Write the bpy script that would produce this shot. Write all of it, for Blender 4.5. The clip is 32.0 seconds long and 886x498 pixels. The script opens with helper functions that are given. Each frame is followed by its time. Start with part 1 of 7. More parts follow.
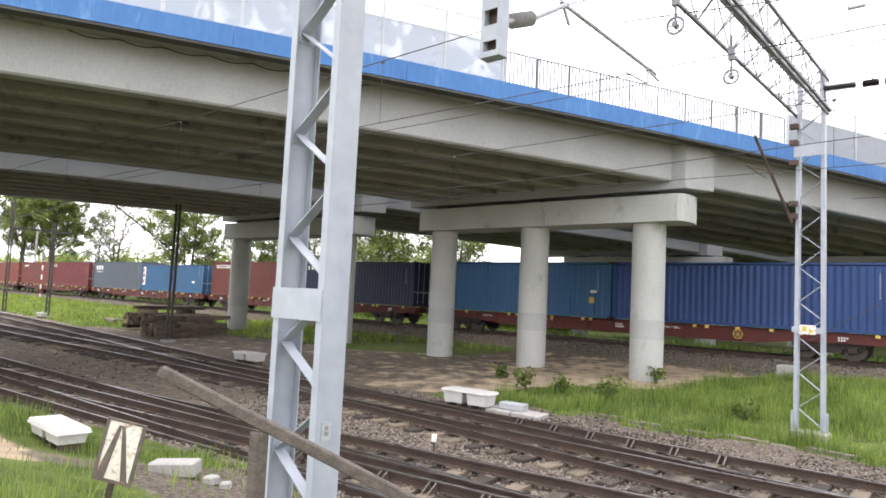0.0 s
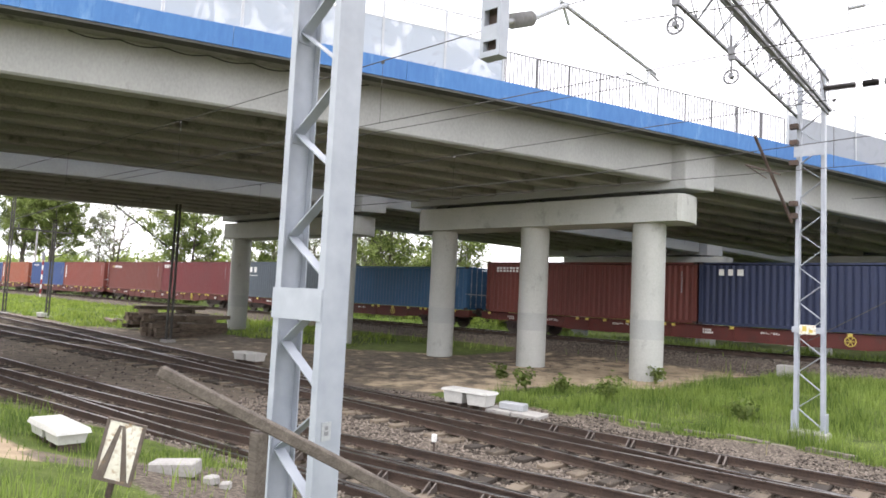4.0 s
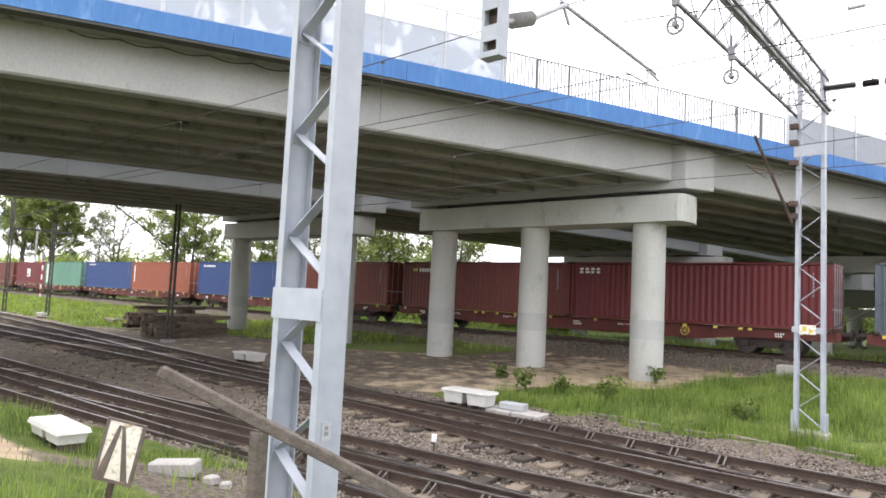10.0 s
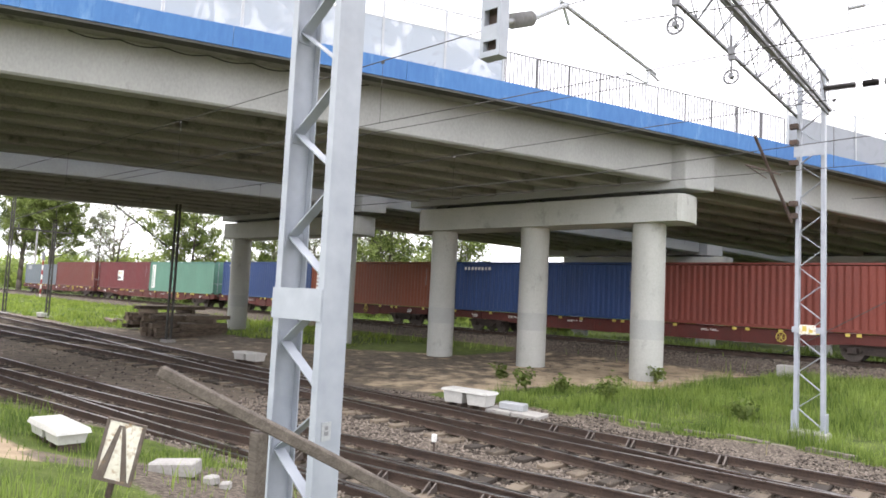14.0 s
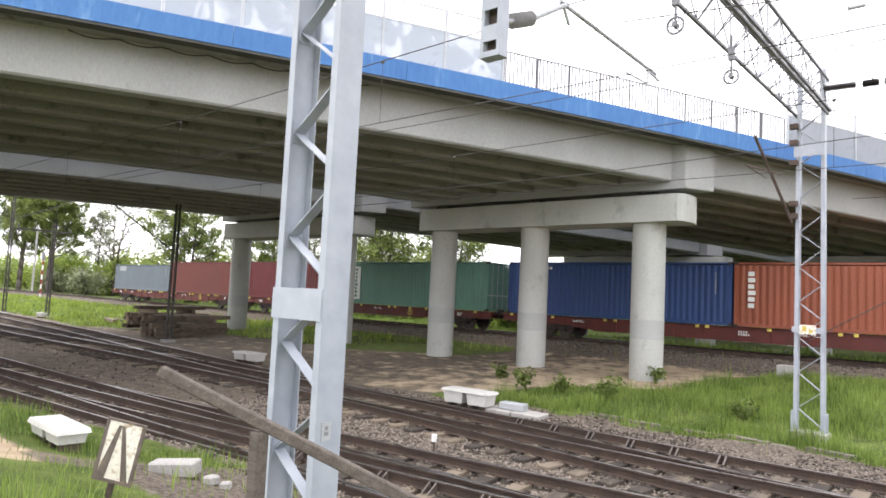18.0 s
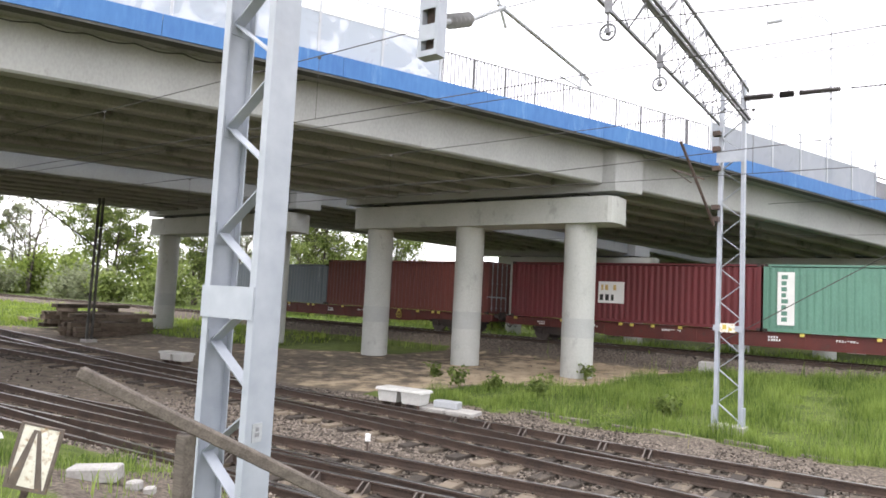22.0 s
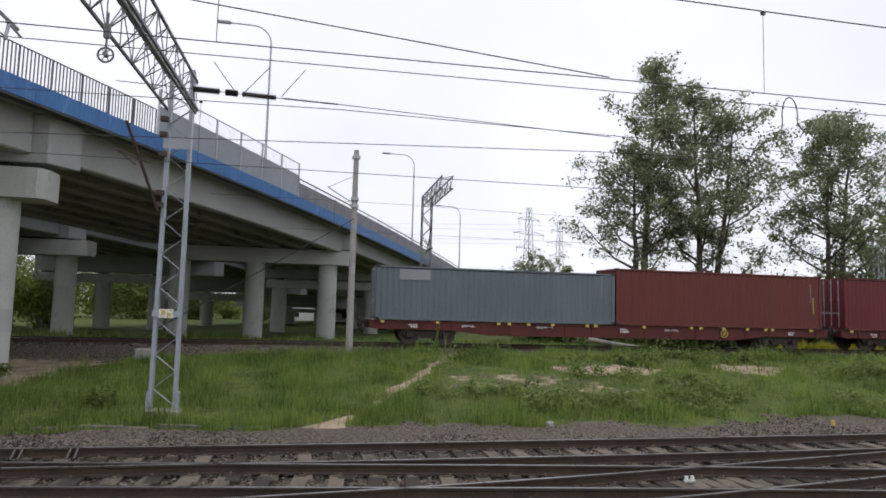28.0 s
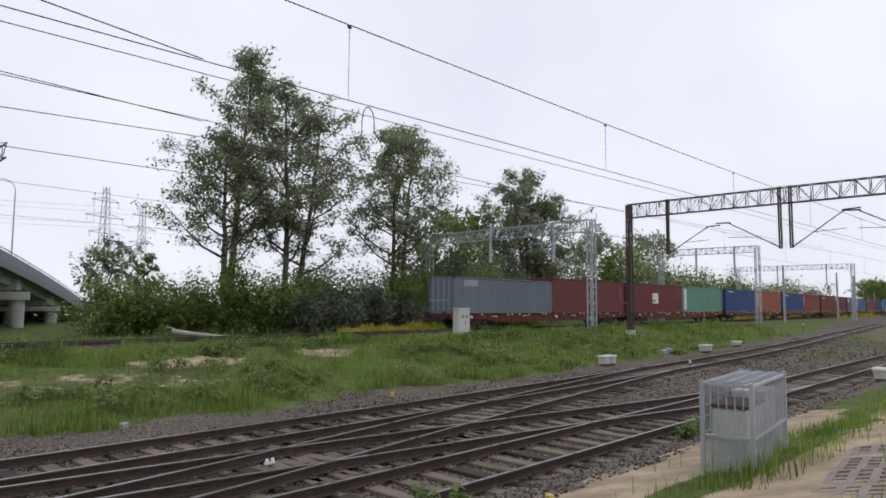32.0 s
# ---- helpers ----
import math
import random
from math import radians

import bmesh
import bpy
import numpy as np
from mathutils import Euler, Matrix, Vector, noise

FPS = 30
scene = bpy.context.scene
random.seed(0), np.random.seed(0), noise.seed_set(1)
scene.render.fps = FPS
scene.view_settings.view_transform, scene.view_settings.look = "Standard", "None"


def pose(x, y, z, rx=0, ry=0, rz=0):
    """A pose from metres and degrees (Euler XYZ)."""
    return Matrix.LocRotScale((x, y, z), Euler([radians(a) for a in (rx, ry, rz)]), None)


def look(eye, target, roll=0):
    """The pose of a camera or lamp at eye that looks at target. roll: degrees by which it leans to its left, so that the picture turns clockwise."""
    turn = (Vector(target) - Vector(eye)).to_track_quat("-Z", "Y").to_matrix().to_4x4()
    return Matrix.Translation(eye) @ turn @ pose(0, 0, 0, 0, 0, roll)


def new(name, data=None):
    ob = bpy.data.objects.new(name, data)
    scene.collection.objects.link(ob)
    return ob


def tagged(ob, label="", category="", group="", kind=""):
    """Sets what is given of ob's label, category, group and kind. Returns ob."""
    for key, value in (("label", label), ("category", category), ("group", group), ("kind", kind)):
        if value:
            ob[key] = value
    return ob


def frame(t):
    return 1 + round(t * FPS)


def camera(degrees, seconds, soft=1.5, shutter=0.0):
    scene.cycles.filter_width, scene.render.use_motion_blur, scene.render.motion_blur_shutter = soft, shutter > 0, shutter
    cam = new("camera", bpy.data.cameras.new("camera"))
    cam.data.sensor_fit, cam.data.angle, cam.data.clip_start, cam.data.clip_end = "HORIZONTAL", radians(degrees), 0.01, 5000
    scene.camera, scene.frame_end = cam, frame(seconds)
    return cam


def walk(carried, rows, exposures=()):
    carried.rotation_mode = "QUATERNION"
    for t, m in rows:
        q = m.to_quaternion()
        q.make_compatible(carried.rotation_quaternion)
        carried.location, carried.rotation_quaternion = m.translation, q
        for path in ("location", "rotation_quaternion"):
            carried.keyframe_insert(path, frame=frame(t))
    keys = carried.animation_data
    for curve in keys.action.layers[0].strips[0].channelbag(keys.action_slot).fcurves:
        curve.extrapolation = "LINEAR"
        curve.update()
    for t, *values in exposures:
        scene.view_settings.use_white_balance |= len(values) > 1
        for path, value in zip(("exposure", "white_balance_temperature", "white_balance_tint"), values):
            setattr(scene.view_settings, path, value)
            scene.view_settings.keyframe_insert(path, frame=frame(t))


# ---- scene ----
cam = camera(67.3, 32.0, 1.7)
EYE = 2.75
TURNS = [
    (0.0, 40.70, 4.28, -2.78),
    (21.0, 40.70, 4.28, -2.78),
    (21.5, 40.12, 4.26, -3.00),
    (22.0, 35.14, 4.45, -2.92),
    (22.5, 30.72, 4.57, -2.83),
    (23.0, 26.60, 4.67, -2.67),
    (23.5, 24.44, 4.75, -2.58),
    (24.0, 21.49, 4.77, -2.57),
    (24.5, 18.38, 4.82, -2.51),
    (25.0, 15.24, 4.88, -2.41),
    (25.5, 11.54, 4.95, -2.31),
    (27.5, -4.81, 5.09, -1.70),
    (28.0, -10.42, 5.10, -1.55),
    (28.5, -17.03, 5.05, -1.45),
    (29.0, -22.79, 5.06, -1.19),
    (29.5, -28.97, 5.04, -1.06),
    (30.0, -35.16, 4.96, -0.95),
    (30.5, -41.48, 4.85, -0.55),
    (31.0, -45.01, 4.73, -0.31),
    (31.5, -44.70, 4.65, -0.35),
    (32.0, -44.76, 4.79, -0.43),
]
walk(cam, [(t, pose(0, 0, EYE, 90 + p, r, y)) for t, y, p, r in TURNS],
     exposures=[(0, 1.01, 6800, 14), (21.5, 1.01, 6800, 14), (23.0, 1.1, 6750, 14), (24.0, 0.74, 6700, 14), (25.0, 0.2, 6650, 13), (27.5, -0.45, 6550, 13), (29.0, -0.66, 6450, 13), (32.0, -0.70, 6400, 13)])

# ---- light: overcast spring day ----
world = bpy.data.worlds.new("sky")
scene.world = world
world.use_nodes = True
wn, wl = world.node_tree.nodes, world.node_tree.links
sky = wn.new("ShaderNodeTexSky")
sky.sky_type, sky.sun_disc = "NISHITA", False
sky.sun_elevation, sky.sun_rotation = radians(52), radians(200)
cloud_noise = wn.new("ShaderNodeTexNoise")
cloud_noise.inputs["Scale"].default_value, cloud_noise.inputs["Detail"].default_value = 2.2, 4
ramp = wn.new("ShaderNodeValToRGB")
ramp.color_ramp.elements[0].position, ramp.color_ramp.elements[0].color = 0.3, (9.2, 9.5, 10.4, 1)
ramp.color_ramp.elements[1].position, ramp.color_ramp.elements[1].color = 0.75, (11.0, 11.2, 11.8, 1)
veil = wn.new("ShaderNodeMixRGB")
veil.inputs[0].default_value = 0.9
wl.new(cloud_noise.outputs["Fac"], ramp.inputs[0])
wl.new(sky.outputs[0], veil.inputs[1])
wl.new(ramp.outputs[0], veil.inputs[2])
wl.new(veil.outputs[0], wn["Background"].inputs[0])
wn["Background"].inputs[1].default_value = 0.15
sun = new("sun", bpy.data.lights.new("sun", "SUN"))
sun.data.energy, sun.data.angle, sun.data.color = 0.6, radians(25), (1.0, 0.97, 0.92)
sun.matrix_world = look((0, 0, 60), (0.28 * 60, 0.5 * 60, 0))


# ---- materials ----
def material(name, dark, light, rough=0.7, metal=0.0, fine=30.0, coarse=1.5, bump=0.15, stain=None, stain_at=0.62, island=0.0, spec=0.4, streak=(1, 1, 1)):
    """A procedural surface: two scales of variation between two tones, fine relief and patchy stains."""
    m = bpy.data.materials.new(name)
    m.use_nodes = True
    nt = m.node_tree
    N, L = nt.nodes.new, nt.links.new
    bsdf = nt.nodes["Principled BSDF"]
    co = N("ShaderNodeTexCoord")
    mp = N("ShaderNodeMapping")
    mp.inputs["Scale"].default_value = streak
    L(co.outputs["Object"], mp.inputs[0])
    nf, nc = N("ShaderNodeTexNoise"), N("ShaderNodeTexNoise")
    nf.inputs["Scale"].default_value, nf.inputs["Detail"].default_value = fine, 5
    nc.inputs["Scale"].default_value, nc.inputs["Detail"].default_value = coarse, 4
    L(mp.outputs[0], nf.inputs[0])
    L(mp.outputs[0], nc.inputs[0])
    add = N("ShaderNodeMath")
    add.operation = "ADD"
    half = N("ShaderNodeMath")
    half.operation, half.inputs[1].default_value = "MULTIPLY", 0.5
    L(nf.outputs["Fac"], add.inputs[0])
    L(nc.outputs["Fac"], add.inputs[1])
    L(add.outputs[0], half.inputs[0])
    if island:
        info, geo = N("ShaderNodeObjectInfo"), N("ShaderNodeNewGeometry")
        both, sc = N("ShaderNodeMath"), N("ShaderNodeMath")
        both.operation = "ADD"
        L(info.outputs["Random"], both.inputs[0])
        L(geo.outputs["Random Per Island"], both.inputs[1])
        fr = N("ShaderNodeMath")
        fr.operation = "FRACT"
        L(both.outputs[0], fr.inputs[0])
        sc.operation, sc.inputs[1].default_value, sc.inputs[2].default_value = "MULTIPLY_ADD", island, -island / 2
        L(fr.outputs[0], sc.inputs[0])
        plus = N("ShaderNodeMath")
        plus.operation = "ADD"
        L(half.outputs[0], plus.inputs[0])
        L(sc.outputs[0], plus.inputs[1])
        half = plus
    cr = N("ShaderNodeValToRGB")
    cr.color_ramp.elements[0].position, cr.color_ramp.elements[0].color = 0.36, (*dark, 1)
    cr.color_ramp.elements[1].position, cr.color_ramp.elements[1].color = 0.64, (*light, 1)
    L(half.outputs[0], cr.inputs[0])
    out = cr.outputs[0]
    if stain:
        ns, sr, mx = N("ShaderNodeTexNoise"), N("ShaderNodeValToRGB"), N("ShaderNodeMixRGB")
        ns.inputs["Scale"].default_value, ns.inputs["Detail"].default_value, ns.inputs["Roughness"].default_value = coarse * 2.3, 8, 0.7
        L(mp.outputs[0], ns.inputs[0])
        sr.color_ramp.elements[0].position, sr.color_ramp.elements[1].position = stain_at - 0.05, stain_at + 0.1
        L(ns.outputs["Fac"], sr.inputs[0])
        L(sr.outputs[0], mx.inputs[0])
        L(out, mx.inputs[1])
        mx.inputs[2].default_value = (*stain, 1)
        out = mx.outputs[0]
    L(out, bsdf.inputs["Base Color"])
    rr = N("ShaderNodeMapRange")
    rr.inputs["To Min"].default_value, rr.inputs["To Max"].default_value = max(0.05, rough - 0.12), min(1, rough + 0.12)
    L(nc.outputs["Fac"], rr.inputs[0])
    L(rr.outputs[0], bsdf.inputs["Roughness"])
    bsdf.inputs["Metallic"].default_value = metal
    bsdf.inputs["Specular IOR Level"].default_value = spec
    if bump:
        b = N("ShaderNodeBump")
        b.inputs["Strength"].default_value, b.inputs["Distance"].default_value = bump, 0.02
        L(nf.outputs["Fac"], b.inputs["Height"])
        L(b.outputs[0], bsdf.inputs["Normal"])
    return m


def shade(c, k):
    return tuple(min(1, v * k) for v in c)


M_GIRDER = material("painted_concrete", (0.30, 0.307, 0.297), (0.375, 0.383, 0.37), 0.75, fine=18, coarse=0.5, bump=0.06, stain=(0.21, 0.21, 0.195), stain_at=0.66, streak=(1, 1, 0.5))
M_PIER = material("pier_concrete", (0.39, 0.40, 0.37), (0.49, 0.50, 0.47), 0.85, fine=25, coarse=0.7, bump=0.15, stain=(0.28, 0.28, 0.26), stain_at=0.62, streak=(1, 1, 0.6))
M_PIER_BAND = material("grey_base_coat", (0.35, 0.36, 0.345), (0.43, 0.44, 0.42), 0.85, fine=25, coarse=0.7, bump=0.15)
# Darker concrete tone for the deck slab and the inner girders.
M_SOFFIT = material("dark_concrete", (0.225, 0.22, 0.208), (0.33, 0.32, 0.30), 0.9, fine=16, coarse=0.4, bump=0.15, stain=(0.09, 0.085, 0.08), stain_at=0.6)
M_BLUE = material("blue_fascia_paint", (0.028, 0.125, 0.34), (0.05, 0.175, 0.41), 0.5, fine=9, coarse=0.7, bump=0.05, stain=(0.13, 0.28, 0.50), stain_at=0.62, streak=(1, 1, 0.25))
M_FADED = material("faded_grey_fascia", (0.13, 0.145, 0.17), (0.19, 0.205, 0.23), 0.6, fine=9, coarse=0.7, bump=0.05, stain=(0.10, 0.12, 0.17), stain_at=0.6, streak=(1, 1, 0.25))
# Near-black colour paints the shadow below the fascia overhang.
M_DRIP_SHADE = material("drip_edge_painted_shade", (0.05, 0.05, 0.05), (0.10, 0.10, 0.09), 0.9)
M_STEEL = material("galvanised_steel", (0.36, 0.38, 0.40), (0.48, 0.50, 0.52), 0.55, metal=0.35, fine=40, coarse=1.2, bump=0.04, stain=(0.30, 0.31, 0.32), stain_at=0.66)
M_MAST = material("grey_mast_paint", (0.30, 0.33, 0.375), (0.385, 0.415, 0.46), 0.5, fine=6, coarse=0.8, bump=0.015, stain=(0.32, 0.34, 0.37), stain_at=0.66)
M_AGED = material("aged_galvanised_steel", (0.17, 0.17, 0.185), (0.27, 0.27, 0.29), 0.6, metal=0.3, fine=30, coarse=1.5, bump=0.04, stain=(0.14, 0.12, 0.11), stain_at=0.66)
M_RAILING = material("dark_railing_steel", (0.125, 0.125, 0.13), (0.20, 0.20, 0.205), 0.6, metal=0.3, bump=0.02)
M_DARKMAST = material("old_brown_mast_steel", (0.045, 0.035, 0.031), (0.11, 0.076, 0.06), 0.8, fine=30, coarse=2.0, bump=0.1, stain=(0.16, 0.08, 0.05), stain_at=0.63)
M_POLE = material("dark_grey_pole_steel", (0.036, 0.035, 0.032), (0.085, 0.08, 0.07), 0.8, fine=30, coarse=2.0, bump=0.1, stain=(0.11, 0.075, 0.05), stain_at=0.64)
M_WIRE = material("copper_wire_dark", (0.05, 0.05, 0.05), (0.09, 0.085, 0.08), 0.6, metal=0.4, bump=0)
M_INSULG = material("grey_silicone_insulator", (0.24, 0.24, 0.25), (0.34, 0.34, 0.35), 0.4, bump=0)
M_INSUL = material("brown_porcelain", (0.035, 0.033, 0.033), (0.07, 0.064, 0.06), 0.35, bump=0)
M_RUST = material("rusty_rail_web", (0.036, 0.026, 0.021), (0.08, 0.054, 0.041), 0.9, fine=40, coarse=3, bump=0.2)
M_RAILTOP = material("worn_rail_head", (0.16, 0.15, 0.142), (0.33, 0.32, 0.315), 0.3, metal=0.9, fine=60, coarse=2, bump=0.02)
M_RAILDULL = material("dull_rail_head", (0.10, 0.085, 0.075), (0.19, 0.165, 0.15), 0.5, metal=0.6, fine=60, coarse=2, bump=0.02)
M_SLEEPER = material("weathered_sleeper", (0.045, 0.037, 0.030), (0.18, 0.147, 0.11), 0.9, fine=14, coarse=2, bump=0.3, island=0.7, streak=(4, 1, 1))
M_OLDWOOD = material("creosoted_timber", (0.06, 0.045, 0.034), (0.21, 0.165, 0.125), 0.95, fine=14, coarse=2, bump=0.4, island=0.3, streak=(1, 5, 5))
M_WOOD = material("grey_weathered_wood", (0.065, 0.054, 0.046), (0.15, 0.128, 0.108), 0.9, fine=16, coarse=3, bump=0.35, streak=(0.6, 7, 7))
M_STONE = material("ballast_stone", (0.048, 0.039, 0.032), (0.25, 0.213, 0.178), 0.95, fine=30, coarse=4, bump=0.3, island=0.75)
M_WAGON = material("wagon_red_oxide", (0.07, 0.017, 0.014), (0.125, 0.029, 0.023), 0.7, fine=25, coarse=1.2, bump=0.08, stain=(0.06, 0.035, 0.03), stain_at=0.6)
M_BOGIE = material("bogie_grime", (0.025, 0.02, 0.018), (0.06, 0.045, 0.04), 0.9, fine=25, coarse=2, bump=0.2)
M_WHEEL = material("wheel_steel", (0.06, 0.05, 0.045), (0.13, 0.11, 0.10), 0.6, metal=0.6, bump=0.05)
M_YELLOW = material("yellow_paint", (0.50, 0.385, 0.07), (0.64, 0.51, 0.13), 0.5, bump=0.03)
M_WHITE = material("white_marking", (0.68, 0.68, 0.66), (0.78, 0.78, 0.76), 0.6, bump=0.02)
M_BOXWHITE = material("white_grp_cover", (0.45, 0.45, 0.425), (0.56, 0.56, 0.53), 0.5, fine=20, coarse=3, bump=0.05, stain=(0.45, 0.44, 0.40), stain_at=0.66)
M_CONC = material("precast_concrete", (0.29, 0.28, 0.265), (0.41, 0.40, 0.375), 0.9, fine=25, coarse=3, bump=0.2, stain=(0.26, 0.25, 0.23))
M_BLACK = material("black_rubber", (0.015, 0.015, 0.015), (0.035, 0.035, 0.035), 0.7)
M_BARK = material("tree_bark", (0.06, 0.05, 0.042), (0.14, 0.12, 0.10), 0.95, fine=12, coarse=3, bump=0.5)
M_SILVERBARK = material("pale_dead_wood", (0.28, 0.26, 0.22), (0.45, 0.42, 0.37), 0.95, fine=12, coarse=3, bump=0.4)
M_SIGNW = material("chipped_white_enamel", (0.66, 0.63, 0.53), (0.78, 0.76, 0.68), 0.45, fine=12, coarse=5, bump=0.08, stain=(0.33, 0.20, 0.09), stain_at=0.56)
M_SIGNB = material("faded_dark_enamel", (0.09, 0.07, 0.06), (0.16, 0.13, 0.11), 0.6, fine=12, coarse=5, stain=(0.28, 0.17, 0.09), stain_at=0.62)
M_RED = material("red_band_paint", (0.26, 0.03, 0.03), (0.34, 0.05, 0.05), 0.6, bump=0.03)


def leafy(name, dark, light, trans=0.35, rough=0.6, spec=0.3):
    """Leaf surface: varies from leaf to leaf, lets some light through."""
    m = bpy.data.materials.new(name)
    m.use_nodes = True
    nt = m.node_tree
    N, L = nt.nodes.new, nt.links.new
    bsdf = nt.nodes["Principled BSDF"]
    geo, co, nz, mx, cr = N("ShaderNodeNewGeometry"), N("ShaderNodeTexCoord"), N("ShaderNodeTexNoise"), N("ShaderNodeMath"), N("ShaderNodeValToRGB")
    nz.inputs["Scale"].default_value, nz.inputs["Detail"].default_value = 0.55, 3
    L(co.outputs["Object"], nz.inputs[0])
    mx.operation, mx.inputs[1].default_value = "MULTIPLY_ADD", 0.6
    L(geo.outputs["Random Per Island"], mx.inputs[0])
    sc = N("ShaderNodeMath")
    sc.operation, sc.inputs[1].default_value, sc.inputs[2].default_value = "MULTIPLY_ADD", 1.5, -0.5
    L(nz.outputs["Fac"], sc.inputs[0])
    L(sc.outputs[0], mx.inputs[2])
    cr.color_ramp.elements[0].position, cr.color_ramp.elements[0].color = 0.15, (*dark, 1)
    cr.color_ramp.elements[1].position, cr.color_ramp.elements[1].color = 0.85, (*light, 1)
    L(mx.outputs[0], cr.inputs[0])
    L(cr.outputs[0], bsdf.inputs["Base Color"])
    bsdf.inputs["Roughness"].default_value = rough
    bsdf.inputs["Specular IOR Level"].default_value = spec
    tr, mix = N("ShaderNodeBsdfTranslucent"), N("ShaderNodeMixShader")
    L(cr.outputs[0], tr.inputs[0])
    mix.inputs[0].default_value = trans
    L(bsdf.outputs[0], mix.inputs[1])
    L(tr.outputs[0], mix.inputs[2])
    L(mix.outputs[0], nt.nodes["Material Output"].inputs[0])
    return m


M_LEAF = leafy("poplar_leaves", (0.14, 0.165, 0.09), (0.35, 0.385, 0.235), 0.52, 0.38, 0.7)
M_LEAFB = leafy("bright_spring_leaves", (0.105, 0.15, 0.042), (0.29, 0.355, 0.112), 0.5)
M_BUSH = leafy("shrub_leaves", (0.085, 0.125, 0.03), (0.25, 0.315, 0.095), 0.5)
M_GREYLEAF = leafy("grey_green_leaves", (0.08, 0.10, 0.065), (0.21, 0.235, 0.17), 0.4)
M_GRASS = leafy("grass_blades", (0.062, 0.115, 0.022), (0.29, 0.385, 0.092), 0.47)
M_DRYGRASS = leafy("dry_grass", (0.16, 0.15, 0.06), (0.36, 0.32, 0.18))
# Paler yellow green: daylight on the far foliage is put into the leaf colour.
M_LIME = leafy("lit_lime_leaves", (0.15, 0.22, 0.045), (0.38, 0.47, 0.12), 0.55)
M_FRESH = leafy("fresh_bright_grass", (0.10, 0.165, 0.025), (0.33, 0.42, 0.085), 0.5)
M_RAPE = leafy("yellow_blossom", (0.28, 0.27, 0.03), (0.52, 0.47, 0.06))


def glassy(name, colour, alpha, rough, least=0.55):
    """Clear or frosted acrylic sheet; blotches in its opacity stand in for reflected clouds."""
    m = bpy.data.materials.new(name)
    m.use_nodes = True
    nt = m.node_tree
    N, L = nt.nodes.new, nt.links.new
    bsdf = nt.nodes["Principled BSDF"]
    bsdf.inputs["Base Color"].default_value = (*colour, 1)
    bsdf.inputs["Roughness"].default_value = rough
    tr, mix = N("ShaderNodeBsdfTransparent"), N("ShaderNodeMixShader")
    co, nz, cr = N("ShaderNodeTexCoord"), N("ShaderNodeTexNoise"), N("ShaderNodeValToRGB")
    nz.inputs["Scale"].default_value, nz.inputs["Detail"].default_value, nz.inputs["Distortion"].default_value = 0.9, 2, 1.2
    L(co.outputs["Object"], nz.inputs[0])
    cr.color_ramp.elements[0].position, cr.color_ramp.elements[0].color = 0.44, (alpha * least,) * 3 + (1,)
    cr.color_ramp.elements[1].position, cr.color_ramp.elements[1].color = 0.52, (alpha,) * 3 + (1,)
    L(nz.outputs["Fac"], cr.inputs[0])
    L(cr.outputs[0], mix.inputs[0])
    L(tr.outputs[0], mix.inputs[1])
    L(bsdf.outputs[0], mix.inputs[2])
    L(mix.outputs[0], nt.nodes["Material Output"].inputs[0])
    return m


M_SCREEN = glassy("frosted_screen_painted_reflections", (0.36, 0.41, 0.47), 0.92, 0.3, 0.68)
M_SHEET = glassy("even_grey_screen", (0.23, 0.255, 0.29), 0.84, 0.4, 0.92)
M_CLEAR = glassy("clear_screen", (0.7, 0.75, 0.78), 0.12, 0.1)


# ---- mesh helpers ----
def link(name, me, mat=None, parent=None, label=""):
    ob = new(name, me)
    if mat is not None and not me.materials:
        me.materials.append(mat)
    elif mat is not None:
        ob.material_slots[0].link = "OBJECT"
        ob.material_slots[0].material = mat
    if parent is not None:
        ob.parent = parent
    return tagged(ob, label)


def part(name, bm, mat, parent=None, label=""):
    me = bpy.data.meshes.new(name)
    bm.normal_update()
    bm.to_mesh(me)
    bm.free()
    return link(name, me, mat, parent, label)


def mesh_of(name, verts, faces):
    me = bpy.data.meshes.new(name)
    me.from_pydata([tuple(v) for v in verts], [], [tuple(f) for f in faces])
    me.update()
    return me


def thing(name, label, category, at=None, group="", kind=""):
    ob = new(name)
    ob.empty_display_size = 0.2
    if at is not None:
        ob.matrix_basis = at
    return tagged(ob, label, category, group, kind)


def box(bm, x0, y0, z0, x1, y1, z1, m=None, bevel=0.0):
    r = bmesh.ops.create_cube(bm, size=1)
    vs = r["verts"]
    for v in vs:
        v.co = Vector(((x0 + x1) / 2 + v.co.x * (x1 - x0), (y0 + y1) / 2 + v.co.y * (y1 - y0), (z0 + z1) / 2 + v.co.z * (z1 - z0)))
    if bevel:
        es = list({e for v in vs for e in v.link_edges})
        r = bmesh.ops.bevel(bm, geom=es, offset=bevel, segments=1, affect="EDGES")
        vs = list({v for f in r["faces"] for v in f.verts})
        vs = vs if len(vs) >= 24 else vs
    if m is not None:
        for v in vs:
            v.co = m @ v.co
    return vs


def boxes(*bs, m=None, bevel=0.0):
    bm = bmesh.new()
    for b in bs:
        box(bm, *b, m=m, bevel=bevel)
    return bm


def rod(bm, a, b, r, seg=6, r2=None):
    """A round bar from a to b."""
    a, b = Vector(a), Vector(b)
    d = b - a
    q = d.to_track_quat("Z", "Y").to_matrix().to_4x4()
    m = Matrix.Translation((a + b) / 2) @ q
    bmesh.ops.create_cone(bm, cap_ends=True, segments=seg, radius1=r, radius2=r if r2 is None else r2, depth=d.length, matrix=m)


